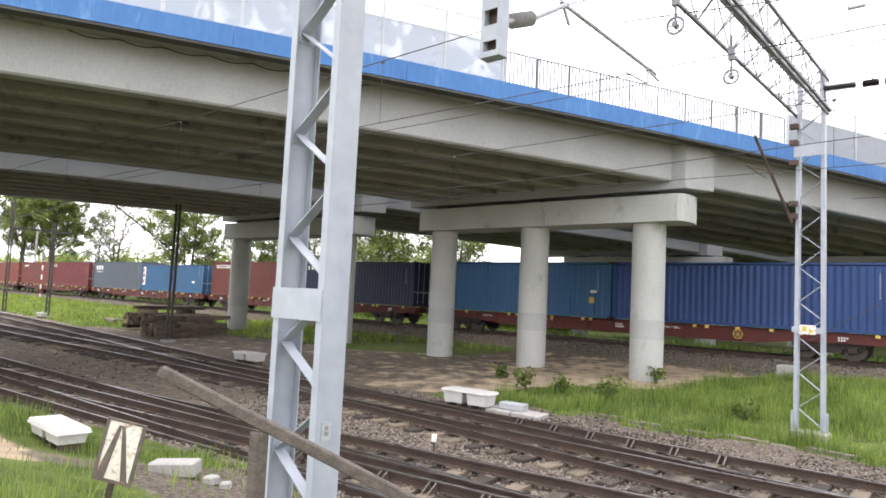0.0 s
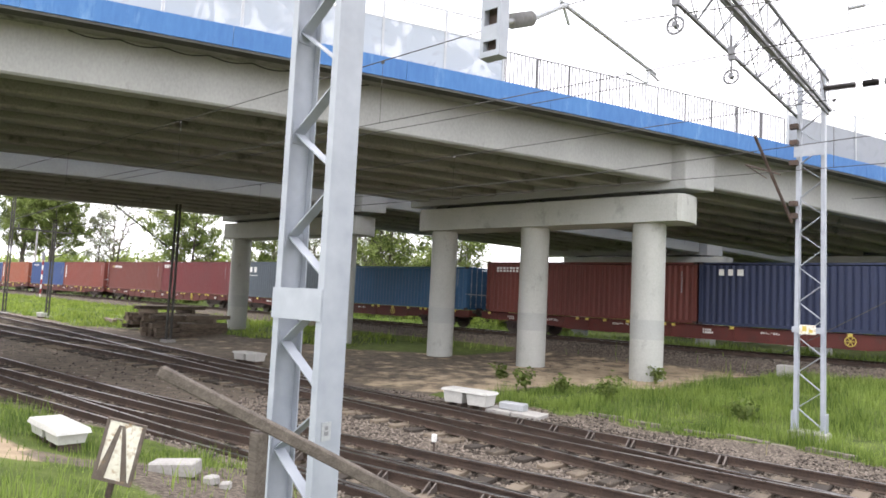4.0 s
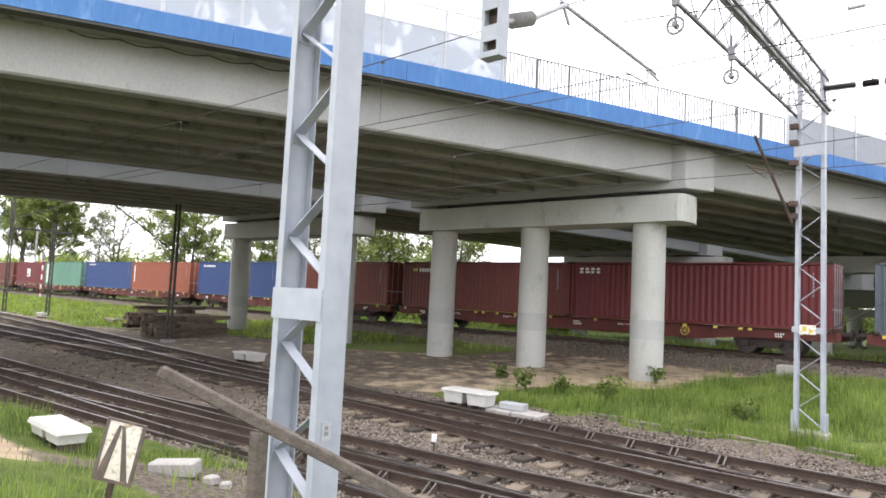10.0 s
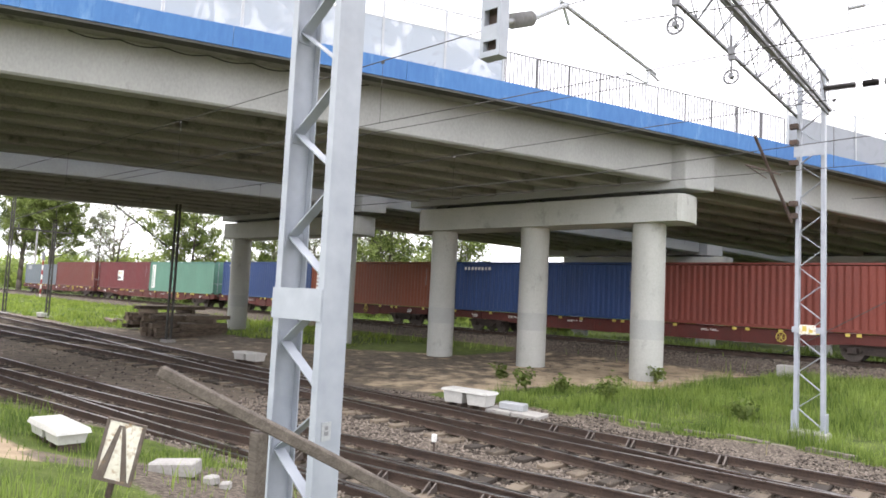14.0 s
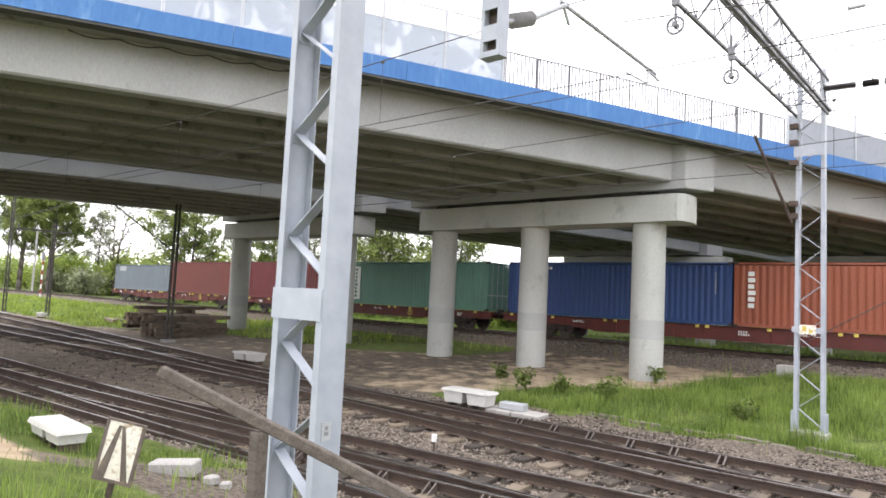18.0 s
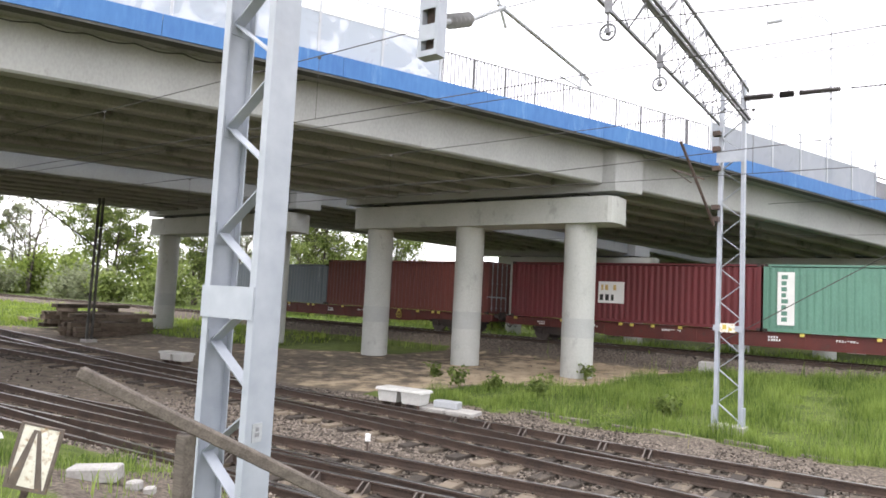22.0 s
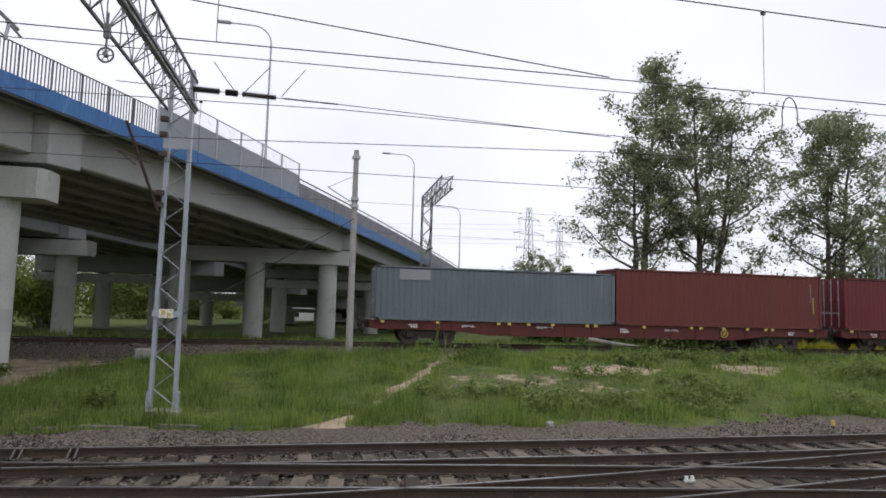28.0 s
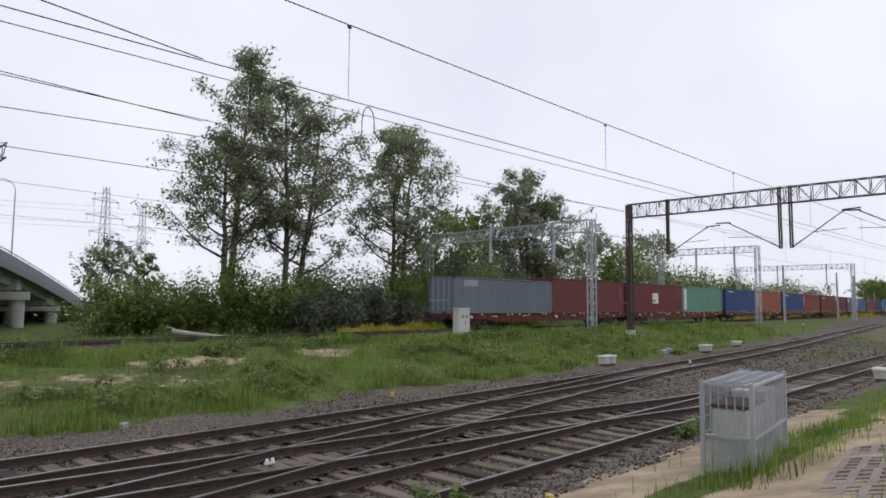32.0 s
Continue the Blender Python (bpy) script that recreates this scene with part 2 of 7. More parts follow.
def flat(bm, a, b, w, t, up=(0, 0, 1)):
    """A flat or square bar from a to b, w wide across 'up', t thick."""
    a, b = Vector(a), Vector(b)
    d = (b - a).normalized()
    s = d.cross(Vector(up))
    s = s.normalized() if s.length > 1e-4 else Vector((1, 0, 0))
    n2 = s.cross(d).normalized()
    vs = []
    for p in (a, b):
        for i, j in ((-1, -1), (1, -1), (1, 1), (-1, 1)):
            vs.append(bm.verts.new(p + s * (i * t / 2) + n2 * (j * w / 2)))
    for f in ((3, 2, 1, 0), (4, 5, 6, 7), (0, 1, 5, 4), (1, 2, 6, 5), (2, 3, 7, 6), (3, 0, 4, 7)):
        bm.faces.new([vs[k] for k in f])


def sweep(pts_list, closed=True):
    """Joins rings of points into a skin with end caps; returns verts, faces."""
    k = len(pts_list[0])
    V = [p for ring in pts_list for p in ring]
    F = []
    for i in range(len(pts_list) - 1):
        for j in range(k if closed else k - 1):
            a, b = i * k + j, i * k + (j + 1) % k
            F.append((a, b, b + k, a + k))
    if closed:
        F.append(tuple(range(k - 1, -1, -1)))
        F.append(tuple(range((len(pts_list) - 1) * k, len(pts_list) * k)))
    return V, F


def smooth(ob, angle=None):
    for p in ob.data.polygons:
        p.use_smooth = True
    if angle:
        ob.data.set_sharp_from_angle(angle=radians(angle))
    return ob


def interp(u, pts):
    xs, ys = zip(*pts)
    return float(np.interp(u, xs, ys))


def spline(u, pts):
    """Smooth curve through points, straight beyond the ends."""
    if u <= pts[0][0] or u >= pts[-1][0]:
        (x0, y0), (x1, y1) = (pts[0], pts[1]) if u <= pts[0][0] else (pts[-2], pts[-1])
        return y0 + (y1 - y0) * (u - x0) / (x1 - x0)
    i = max(k for k in range(len(pts) - 1) if pts[k][0] <= u)
    def slope(k):
        lo, hi = max(0, k - 1), min(len(pts) - 1, k + 1)
        return (pts[hi][1] - pts[lo][1]) / (pts[hi][0] - pts[lo][0])
    (x0, y0), (x1, y1) = pts[i], pts[i + 1]
    h = x1 - x0
    t = (u - x0) / h
    return (2 * t**3 - 3 * t**2 + 1) * y0 + (t**3 - 2 * t**2 + t) * h * slope(i) + (3 * t**2 - 2 * t**3) * y1 + (t**3 - t**2) * h * slope(i + 1)


# ---- plan: x along the railway, y away from the camera ----


def train_y(x):
    """Middle of the main line, a wide curve."""
    c = max(-150.0, min(150.0, x))
    return 32.8 + 0.0192 * c + 0.000231 * c * c + (x - c) * (0.0192 + 0.000462 * c)


def track_a(x):
    if x < -12:
        return 12.777 + 0.018 * (x + 12)
    return 13.0 + 0.03 * x + 0.00095 * x * x if x < 60 else 18.22 + 0.144 * (x - 60)


def track_c(x):
    return 7.75 + 0.03 * x


CROSS_1 = [(-24, track_c(-24)), (-18, track_c(-18) + 0.05), (-10, 8.2), (-4, 8.95), (2, 9.75), (6, 10.45), (14, 12.1), (20, 13.2), (28, track_a(28)), (34, track_a(34))]
CROSS_2 = [(-30, track_a(-30)), (-23, track_a(-23)), (-13.6, 12.5), (-6, 11.85), (0, 11.3), (6.6, 10.7), (14, 9.75), (20, 8.85), (27, track_c(27)), (33, track_c(33))]
BRANCH = [(-12, track_a(-12)), (-17, 13.0), (-23, 13.55), (-36.5, 14.95), (-49, 15.8), (-60, 16.5), (-90, 18.6)][::-1]
SIDING = [(-60, 3.7), (-40, 4.95), (-22, 6.2), (-12, 7.0), (-5, track_c(-5)), (2, track_c(2))]


def ground_z(x, y):
    """Height of the ground: bank by the camera, flat yard, field rising to the main line."""
    bank = 1.3 - interp(x, [(-60, 0.5), (-34, 0.36), (-20, 0.29), (-11, 0.215)]) * max(y, 0) if y < 8 else -9
    z = max(bank, -0.24)
    if y < 0:
        z = 1.3
    edge = max(track_a(x), spline(x, BRANCH) if x < -12 else -9) + 2.2
    if y > edge:
        k = min(1, (y - edge) / max(1.0, 29.0 - edge))
        rise = interp(x, [(-60, 0.45), (-24, 0.1), (-9, 0.15), (-4, 0.45), (4, 0.75), (60, 0.75)])
        z = -0.24 + (rise + 0.24) * k * k * (3 - 2 * k) if rise > 0.2 else -0.24 + (rise + 0.24) * k
    if y > 28:
        d = abs(y - train_y(x))
        top = 0.80 if d < 1.75 else max(0.80 - (d - 1.75) / 1.5, -9)
        side = z if y < train_y(x) else max(0.3, 0.6 - 0.01 * (y - train_y(x)))
        z = max(side, top)
    return z


# ---- ground ----
def steps(marks):
    out = []
    for a, b, d in marks:
        out += list(np.arange(a, b, d))
    return out + [marks[-1][1]]


def build_ground():
    xs = steps([(-3000, -400, 650), (-400, -100, 25), (-100, -40, 3), (-40, -2, 0.6), (-2, 8, 0.22), (8, 50, 0.6), (50, 130, 3), (130, 400, 30), (400, 3000, 650)])
    ys = steps([(-3000, -200, 700), (-200, -20, 20), (-20, -4, 1.5), (-4, 14, 0.45), (14, 32, 0.3), (32, 38, 0.45), (38, 60, 2), (60, 200, 14), (200, 600, 100), (600, 3000, 600)])
    V, Z = [], []
    for y in ys:
        for x in xs:
            z = ground_z(x, y)
            lump = noise.noise((x * 0.35, y * 0.35, 0)) * 0.07 + noise.noise((x * 1.3, y * 1.3, 3)) * 0.02
            yard = 6.2 < y < track_a(x) + 2.0
            V.append((x, y, z + (lump if not yard and abs(y - train_y(x)) > 3.5 and abs(x) < 200 else lump * 0.2)))
            Z.append(zone(x, y))
    w = len(xs)
    F = [(j * w + i, j * w + i + 1, (j + 1) * w + i + 1, (j + 1) * w + i) for j in range(len(ys) - 1) for i in range(w - 1)]
    me = mesh_of("ground", V, F)
    col = me.color_attributes.new("zone", "FLOAT_COLOR", "POINT")
    col.data.foreach_set("color", [c for z in Z for c in (*z, 1.0)])
    for p in me.polygons:
        p.use_smooth = True
    m = bpy.data.materials.new("ground_cover")
    m.use_nodes = True
    nt = m.node_tree
    N, L = nt.nodes.new, nt.links.new
    bsdf = nt.nodes["Principled BSDF"]
    bsdf.inputs["Roughness"].default_value = 0.95
    bsdf.inputs["Specular IOR Level"].default_value = 0.2
    co, at, sep = N("ShaderNodeTexCoord"), N("ShaderNodeAttribute"), N("ShaderNodeSeparateColor")
    at.attribute_name = "zone"
    L(at.outputs["Color"], sep.inputs[0])

    def tone(scale, detail, dark, light, lo=0.35, hi=0.65):
        nz, cr = N("ShaderNodeTexNoise"), N("ShaderNodeValToRGB")
        nz.inputs["Scale"].default_value, nz.inputs["Detail"].default_value, nz.inputs["Roughness"].default_value = scale, detail, 0.65
        L(co.outputs["Object"], nz.inputs[0])
        cr.color_ramp.elements[0].position, cr.color_ramp.elements[0].color = lo, (*dark, 1)
        cr.color_ramp.elements[1].position, cr.color_ramp.elements[1].color = hi, (*light, 1)
        L(nz.outputs["Fac"], cr.inputs[0])
        return cr.outputs[0], nz.outputs["Fac"]
    grass, gfac = tone(2.0, 9, (0.05, 0.075, 0.016), (0.12, 0.155, 0.04))
    sand, sfac = tone(1.2, 10, (0.27, 0.207, 0.14), (0.50, 0.40, 0.275))
    gravel, vfac = tone(14.0, 6, (0.044, 0.036, 0.029), (0.20, 0.168, 0.137), 0.38, 0.62)
    soil, _ = tone(3.0, 8, (0.085, 0.070, 0.054), (0.20, 0.165, 0.125))

    def over(base, top, mask, fac):
        mth, cr, mx = N("ShaderNodeMath"), N("ShaderNodeValToRGB"), N("ShaderNodeMixRGB")
        mth.operation = "ADD"
        sub = N("ShaderNodeMath")
        sub.operation, sub.inputs[1].default_value = "SUBTRACT", 0.5
        L(fac, sub.inputs[0])
        L(mask, mth.inputs[0])
        L(sub.outputs[0], mth.inputs[1])
        cr.color_ramp.elements[0].position, cr.color_ramp.elements[1].position = 0.42, 0.58
        L(mth.outputs[0], cr.inputs[0])
        L(cr.outputs[0], mx.inputs[0])
        L(base, mx.inputs[1])
        L(top, mx.inputs[2])
        return mx.outputs[0]
    c = over(soil, grass, sep.outputs[0], gfac)
    c = over(c, sand, sep.outputs[1], sfac)
    c = over(c, gravel, sep.outputs[2], vfac)
    L(c, bsdf.inputs["Base Color"])
    b = N("ShaderNodeBump")
    b.inputs["Strength"].default_value, b.inputs["Distance"].default_value = 0.6, 0.05
    L(vfac, b.inputs["Height"])
    L(b.outputs[0], bsdf.inputs["Normal"])
    tagged(link("ground", me, m), "grass, sand and gravel ground of a railway yard", "ground", kind="structure")


def near_path(x, y):
    """Distance from the trodden path that climbs the field."""
    px = interp(y, [(15.4, -0.5), (15.9, -0.35), (17, 0.3), (19.2, 1.55), (22.5, 3.1), (27.2, 5.15), (31.1, 6.5)])
    return abs(x - px)


def zone(x, y):
    """Share of grass, sand and gravel at a place."""
    j = noise.noise((x * 0.25, y * 0.25, 7)) * 1.6
    j2 = noise.noise((x * 1.1, y * 1.1, 4))
    a_edge = max(track_a(x), spline(x, BRANCH) if x < -12 else -9)
    if y < interp(x, [(-60, 2.0), (-40, 3.4), (-22, 4.6), (-12, 5.6), (-8, 6.1)]) + j * 0.25:
        sand = 0.0
        if x > 6.5:
            strip = interp(x, [(6.5, 4.2), (9, 4.3), (14, 4.5), (25, 5.3), (40, 6.0)])
            sand = 0.0 if abs(y - strip + 0.55) < 0.42 + 0.2 * j + 0.3 * j2 else 1.0
            if y > strip and x > 19:
                sand = 0.35
        if x < -8.5 and y < 3.4:
            sand = max(sand, 1.0 - abs(y - 2.7) * 1.3)
        if -8.8 < x < -3.9 and 3.3 + 0.3 * j2 < y:
            return (0.45 + 0.25 * j + 0.4 * j2, 0.15, 0.7)
        return (1.0 - 0.9 * sand, sand, 0.0)
    if x > 42 and track_c(x) + 2.0 < y < track_a(x) - 2.0:
        return (0.55 + 0.25 * j + 0.4 * j2, 0.3, 0.35)
    if y < a_edge + (interp(x, [(-14, 2.6), (-8, 3.6), (20, 3.8), (60, 3.4)])) + j * 0.4 + j2 * 0.9:
        return (0.0, 0.2 if y > a_edge + 2.9 else 0.0, interp(x, [(-22, 0.4), (-12, 0.6), (-6, 1.0)]))
    if -(3.1 if x > -9.5 + j else 2.5) < y - train_y(x) < 5.0 + 0.5 * j2:
        return (0.0, 0.0, 0.85)
    if y > 37:
        return (1.0, 0.0, 0.0)
    g, s = 1.0, 0.0
    line = interp(y, [(16, -14), (18.4, -13.2), (20.3, -12.3), (21.3, -10.9), (23.4, -9.4), (27.1, -8.7), (31.3, -7.6)])
    if interp(y, [(16, -47), (19.5, -45), (22.5, -40.5), (25.6, -38), (27, -33), (31, -30)]) + j < x < line + 0.35 * j + 0.4 * j2:
        # Brown soil replaces sand leftwards; its darker tone also carries the bridge's shade.
        g, s = 0.25 if x < -43.5 else 0.0, interp(x, [(-20, 0.38), (-13, 0.6)])
        if x < -20.3 + 0.5 * j and interp(x, [(-31, 22.4), (-25.3, 23.3), (-20.2, 25.7)]) + 0.6 * j2 < y < 30.0:
            g, s = 0.85, 0.1
    if x > -0.9 and near_path(x, y) < (0.21 if y > 18 else 0.21 + 0.25 * (18 - y)) + 0.1 * j + 0.25 * j2:
        g, s = 0.2, 0.75
    for cx, cy, rx, ry, k in ((11.2, 24.9, 2.4, 1.1, 0.75), (17.6, 25.3, 1.6, 0.9, 0.6), (7.2, 22.4, 3.6, 1.7, 0.43), (12.8, 22.6, 2.0, 0.8, 0.36), (27.0, 25.0, 3.0, 0.7, 0.4), (41.0, 26.5, 4.0, 0.8, 0.45)):
        d = math.hypot((x - cx) / rx, (y - cy) / ry) + 0.35 * j + 0.6 * j2
        if d < 1:
            g, s = min(g, 1 - k), max(s, k)
    return (g, s, 0.0)


build_ground()


# ---- tracks ----
RAIL = [(-0.062, -0.172), (0.062, -0.172), (0.062, -0.160), (0.012, -0.140), (0.012, -0.045), (0.036, -0.036), (0.036, -0.004), (0.026, 0.0), (-0.026, 0.0), (-0.036, -0.004), (-0.036, -0.036), (-0.012, -0.045), (-0.012, -0.140), (-0.062, -0.160)]


def rail_mesh(fn, off, x0, x1, step, z):
    rings = []
    k = max(2, int((x1 - x0) / step) + 1)
    for x in np.linspace(x0, x1, k):
        y = fn(x)
        d = (fn(x + 0.1) - fn(x - 0.1)) / 0.2
        L = math.hypot(1, d)
        nx, ny = -d / L, 1 / L
        rings.append([(x + nx * (off + a), y + ny * (off + a), z + b) for a, b in RAIL])
    me = mesh_of("rail", *sweep(rings))
    return me


def make_track(label, fn, x0, x1, near, z=0.0, shiny=True, sleepers=True, drop=0.0, fine=1.5):
    tr = thing("railway_track", label, "railway track", kind="structure")
    for off in (-0.7535, 0.7535):
        me = rail_mesh(fn, off, x0, x1, fine, z)
        me.materials.append(M_RUST)
        me.materials.append(M_RAILTOP if shiny else M_RAILDULL)
        for p in me.polygons:
            if p.normal.z > 0.9 and p.center.z > z - 0.02:
                p.material_index = 1
        ob = new("rail", me)
        ob.parent = tr
    if not sleepers:
        return tr
    s = mesh_sleeper()
    rest = []
    x = x0
    while x < x1:
        y = fn(x)
        d = math.degrees(math.atan((fn(x + 0.1) - fn(x - 0.1)) / 0.2))
        m = pose(x + random.uniform(-0.03, 0.03), y + random.uniform(-0.04, 0.04), z - 0.172 - drop, 0, 0, d + random.uniform(-0.8, 0.8))
        if near[0] < x < near[1]:
            ob = link("sleeper", s, None, tr)
            ob.matrix_basis = m
        else:
            rest.append(m)
        x += 0.62
    if rest:
        V, F = [], []
        for m in rest:
            k = len(V)
            V += [m @ v.co for v in s.vertices]
            F += [tuple(k + i for i in p.vertices) for p in s.polygons]
        tagged(link("sleepers", mesh_of("sleepers", V, F), M_SLEEPER, tr), kind="stuff")
    return tr


SLEEPER = []


def mesh_sleeper():
    if not SLEEPER:
        bm = bmesh.new()
        box(bm, -0.13, -1.3, -0.16, 0.13, 1.3, 0.0, bevel=0.012)
        for y in (-0.7535, 0.7535):
            box(bm, -0.09, y - 0.16, 0.0, 0.09, y + 0.16, 0.012)
            for sx in (-0.06, 0.06):
                for sy in (-0.1, 0.1):
                    box(bm, sx - 0.015, y + sy - 0.015, 0.012, sx + 0.015, y + sy + 0.015, 0.045)
        me = bpy.data.meshes.new("sleeper")
        bm.to_mesh(me)
        bm.free()
        me.materials.append(M_SLEEPER)
        SLEEPER.append(me)
    return SLEEPER[0]


# ---- road bridge ----
BX, BY = -16.56, 8.55
BD, BN = (0.4586, 0.8886), (-0.8886, 0.4586)


def deck_z(s):
    return 9.912 - 0.01107 * s - 0.000695 * s * s


def on_bridge(s, off, dz=0.0):
    """A place on the bridge: s metres along it, off metres in from the edge, dz from the top of the fascia."""
    return (BX + s * BD[0] + off * BN[0], BY + s * BD[1] + off * BN[1], deck_z(s) + dz)


def along(s0, s1, prof, step=2.0):
    """A bar with the section prof [(off, dz)] swept along the bridge."""
    k = max(2, int((s1 - s0) / step) + 1)
    return sweep([[on_bridge(s, o, dz) for o, dz in prof][::-1] for s in np.linspace(s0, s1, k)])


def rect(o0, o1, z0, z1):
    return [(o0, z0), (o1, z0), (o1, z1), (o0, z1)]


def s_at(y, off):
    return (y - BY - off * BN[1]) / BD[1]


# pier rows: y, x of the outer column, spacing, columns, cap from x to x, top and depth of the cap
PIERS = [
    (1.1, -23.1, 5.26, 3, -34.8, -21.1, 7.6, 1.0),
    (24.8, -10.87, 5.26, 3, -22.6, -9.2, 7.06, 1.02),
    (46.2, 0.42, 4.79, 3, -10.5, 2.0, 6.43, 0.97),
    (59.6, 8.45, 4.0, 4, -4.65, 9.65, 4.83, 0.7),
    (72.9, 15.8, 3.9, 4, 3.0, 16.75, 3.67, 0.75),
    (84.5, 21.65, 3.9, 4, 8.8, 22.45, 2.24, 0.5),
]


def make_bridge(off0, label, front):
    br = thing("road_bridge", label, "bridge", kind="structure")
    w = 13.6
    s0, s1 = -34.0, 101.0

    def add(name, vf, mat, lab=""):
        return link(name, mesh_of(name, *vf), mat, br, lab)
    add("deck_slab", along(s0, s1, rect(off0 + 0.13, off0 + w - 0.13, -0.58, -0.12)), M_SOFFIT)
    for o in (off0, off0 + w - 0.12):
        s = s0
        while s < s1 - 0.1:
            e = min(s + 5.0, s1)
            add("fascia_panel", along(s + 0.006, e - 0.006, rect(o, o + 0.12, -0.60, 0.0), 1.7), M_BLUE if s < 52 else M_FADED, "bright blue fascia panel" if s < 52 else "faded grey fascia panel")
            s = e
    # Strips below both fascias, coloured dark as the shadow under the overhang.
    add("drip_edge_shade", along(s0, s1, rect(off0 + 0.02, off0 + 0.42, -0.68, -0.605)), M_DRIP_SHADE)
    add("drip_edge_shade", along(s0, s1, rect(off0 + w - 0.42, off0 + w - 0.02, -0.68, -0.605)), M_DRIP_SHADE)
    # girders, span by span between the pier rows
    rows = [r[0] for r in PIERS]
    for k in range(7):
        oo = off0 + 1.1 + k * 1.8
        ends = [s0] + [s_at(y, oo + 0.3) for y in rows] + [s1]
        for j, (a, b) in enumerate(zip(ends[:-1], ends[1:])):
            a2, b2 = a + (0.62 if a > s0 else 0), b - (0.62 if b < s1 else 0)
            dp = ((-1.98, -1.98, -1.96, -1.62, -1.44, -1.2, -1.1)[j] - 0.036 * k) if front else (-2.3, -2.3, -2.1, -1.7, -1.5, -1.3, -1.2)[j]
            prof = [(oo + 0.06, dp), (oo + 0.54, dp), (oo + 0.6, dp + 0.06), (oo + 0.6, -0.585), (oo, -0.585), (oo, dp + 0.06)]
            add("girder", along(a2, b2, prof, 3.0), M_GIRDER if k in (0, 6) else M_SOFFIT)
    for i, (y, xc, gap, count, capl, capr, ztop, cd) in enumerate(PIERS):
        if not front:
            if i < 3:
                shift = -17.9 if i < 2 else -16.5
                xc, capl, capr = xc + shift, capl + shift, capr + shift
            else:
                xc, gap = ((-13.57, 4.2), (-7.36, 4.25), (-0.06, 3.63))[i - 3]
                count, capl, capr = 3, xc - 2 * gap - 1.1, xc + 1.2
        lift = 0.2 if i == 1 else 0.12
        # crossbeam over the pier, its ends in line with the bridge
        bm = bmesh.new()
        ring = []
        for o, q in ((0.68, -0.62), (0.68, 0.62), (w - 0.5, 0.65), (w - 0.5, -0.65)):
            ring.append(on_bridge(s_at(y + q, off0 + o), off0 + o))
        lo = [bm.verts.new((px, py, ztop + lift)) for px, py, pz in ring]
        hi = [bm.verts.new((px, py, pz - 0.585)) for px, py, pz in ring]
        bm.faces.new(lo[::-1])
        bm.faces.new(hi)
        for a in range(4):
            b = (a + 1) % 4
            bm.faces.new((lo[a], lo[b], hi[b], hi[a]))
        bmesh.ops.bevel(bm, geom=bm.edges[:], offset=0.03, segments=1, affect="EDGES")
        part("crossbeam", bm, M_GIRDER, br)
        bm = bmesh.new()
        ring = []
        for xe, sx in ((capr, 1), (capl, -1)):
            for a in np.linspace(-90, 90, 11):
                ca, sa = math.cos(radians(a)), math.sin(radians(a))
                ring.append((xe + sx * (0.55 * ca ** 0.55 - 0.55), y + sx * 0.85 * math.copysign(abs(sa) ** 0.7, sa)))
        lo = [bm.verts.new((px, py, ztop - cd)) for px, py in ring]
        hi = [bm.verts.new((px, py, ztop)) for px, py in ring]
        bm.faces.new(lo[::-1])
        bm.faces.new(hi)
        for a in range(len(ring)):
            b = (a + 1) % len(ring)
            bm.faces.new((lo[a], lo[b], hi[b], hi[a]))
        part("pier_cap", bm, M_PIER, br)
        zg = -0.3 if y < 30 else 0.0
        for q in range(count):
            x = xc - q * gap
            col = bmesh.new()
            bmesh.ops.create_cone(col, cap_ends=True, segments=40, radius1=0.63, radius2=0.63, depth=ztop - cd - zg, matrix=Matrix.Translation((x, y, (ztop - cd + zg) / 2)))
            c = smooth(part("column", col, M_PIER, br), 40)
            if i == 1:
                band = bmesh.new()
                bmesh.ops.create_cone(band, cap_ends=False, segments=40, radius1=0.634, radius2=0.634, depth=0.75, matrix=Matrix.Translation((x, y, 1.95)))
                smooth(part("paint_band", band, M_PIER_BAND, c, "greyer repainted band"))
            part("bearing", boxes((x - 0.35, y - 0.3, ztop, x + 0.35, y + 0.3, ztop + lift)), M_BLACK, br)
    # abutment
    e = on_bridge(s1, off0 + w / 2)
    m = Matrix.Translation((e[0], e[1], 0)) @ pose(0, 0, 0, 0, 0, math.degrees(math.atan2(BD[1], BD[0])))
    part("abutment", boxes((-0.5, -w / 2, -0.2, 40, w / 2, max(0.6, e[2] - 0.7)), m=m), M_PIER, br)
    return br


BRIDGES = [make_bridge(0.0, "concrete road bridge with blue fascia on round piers", True),
           make_bridge(15.7, "second parallel concrete road bridge with blue fascia", False)]


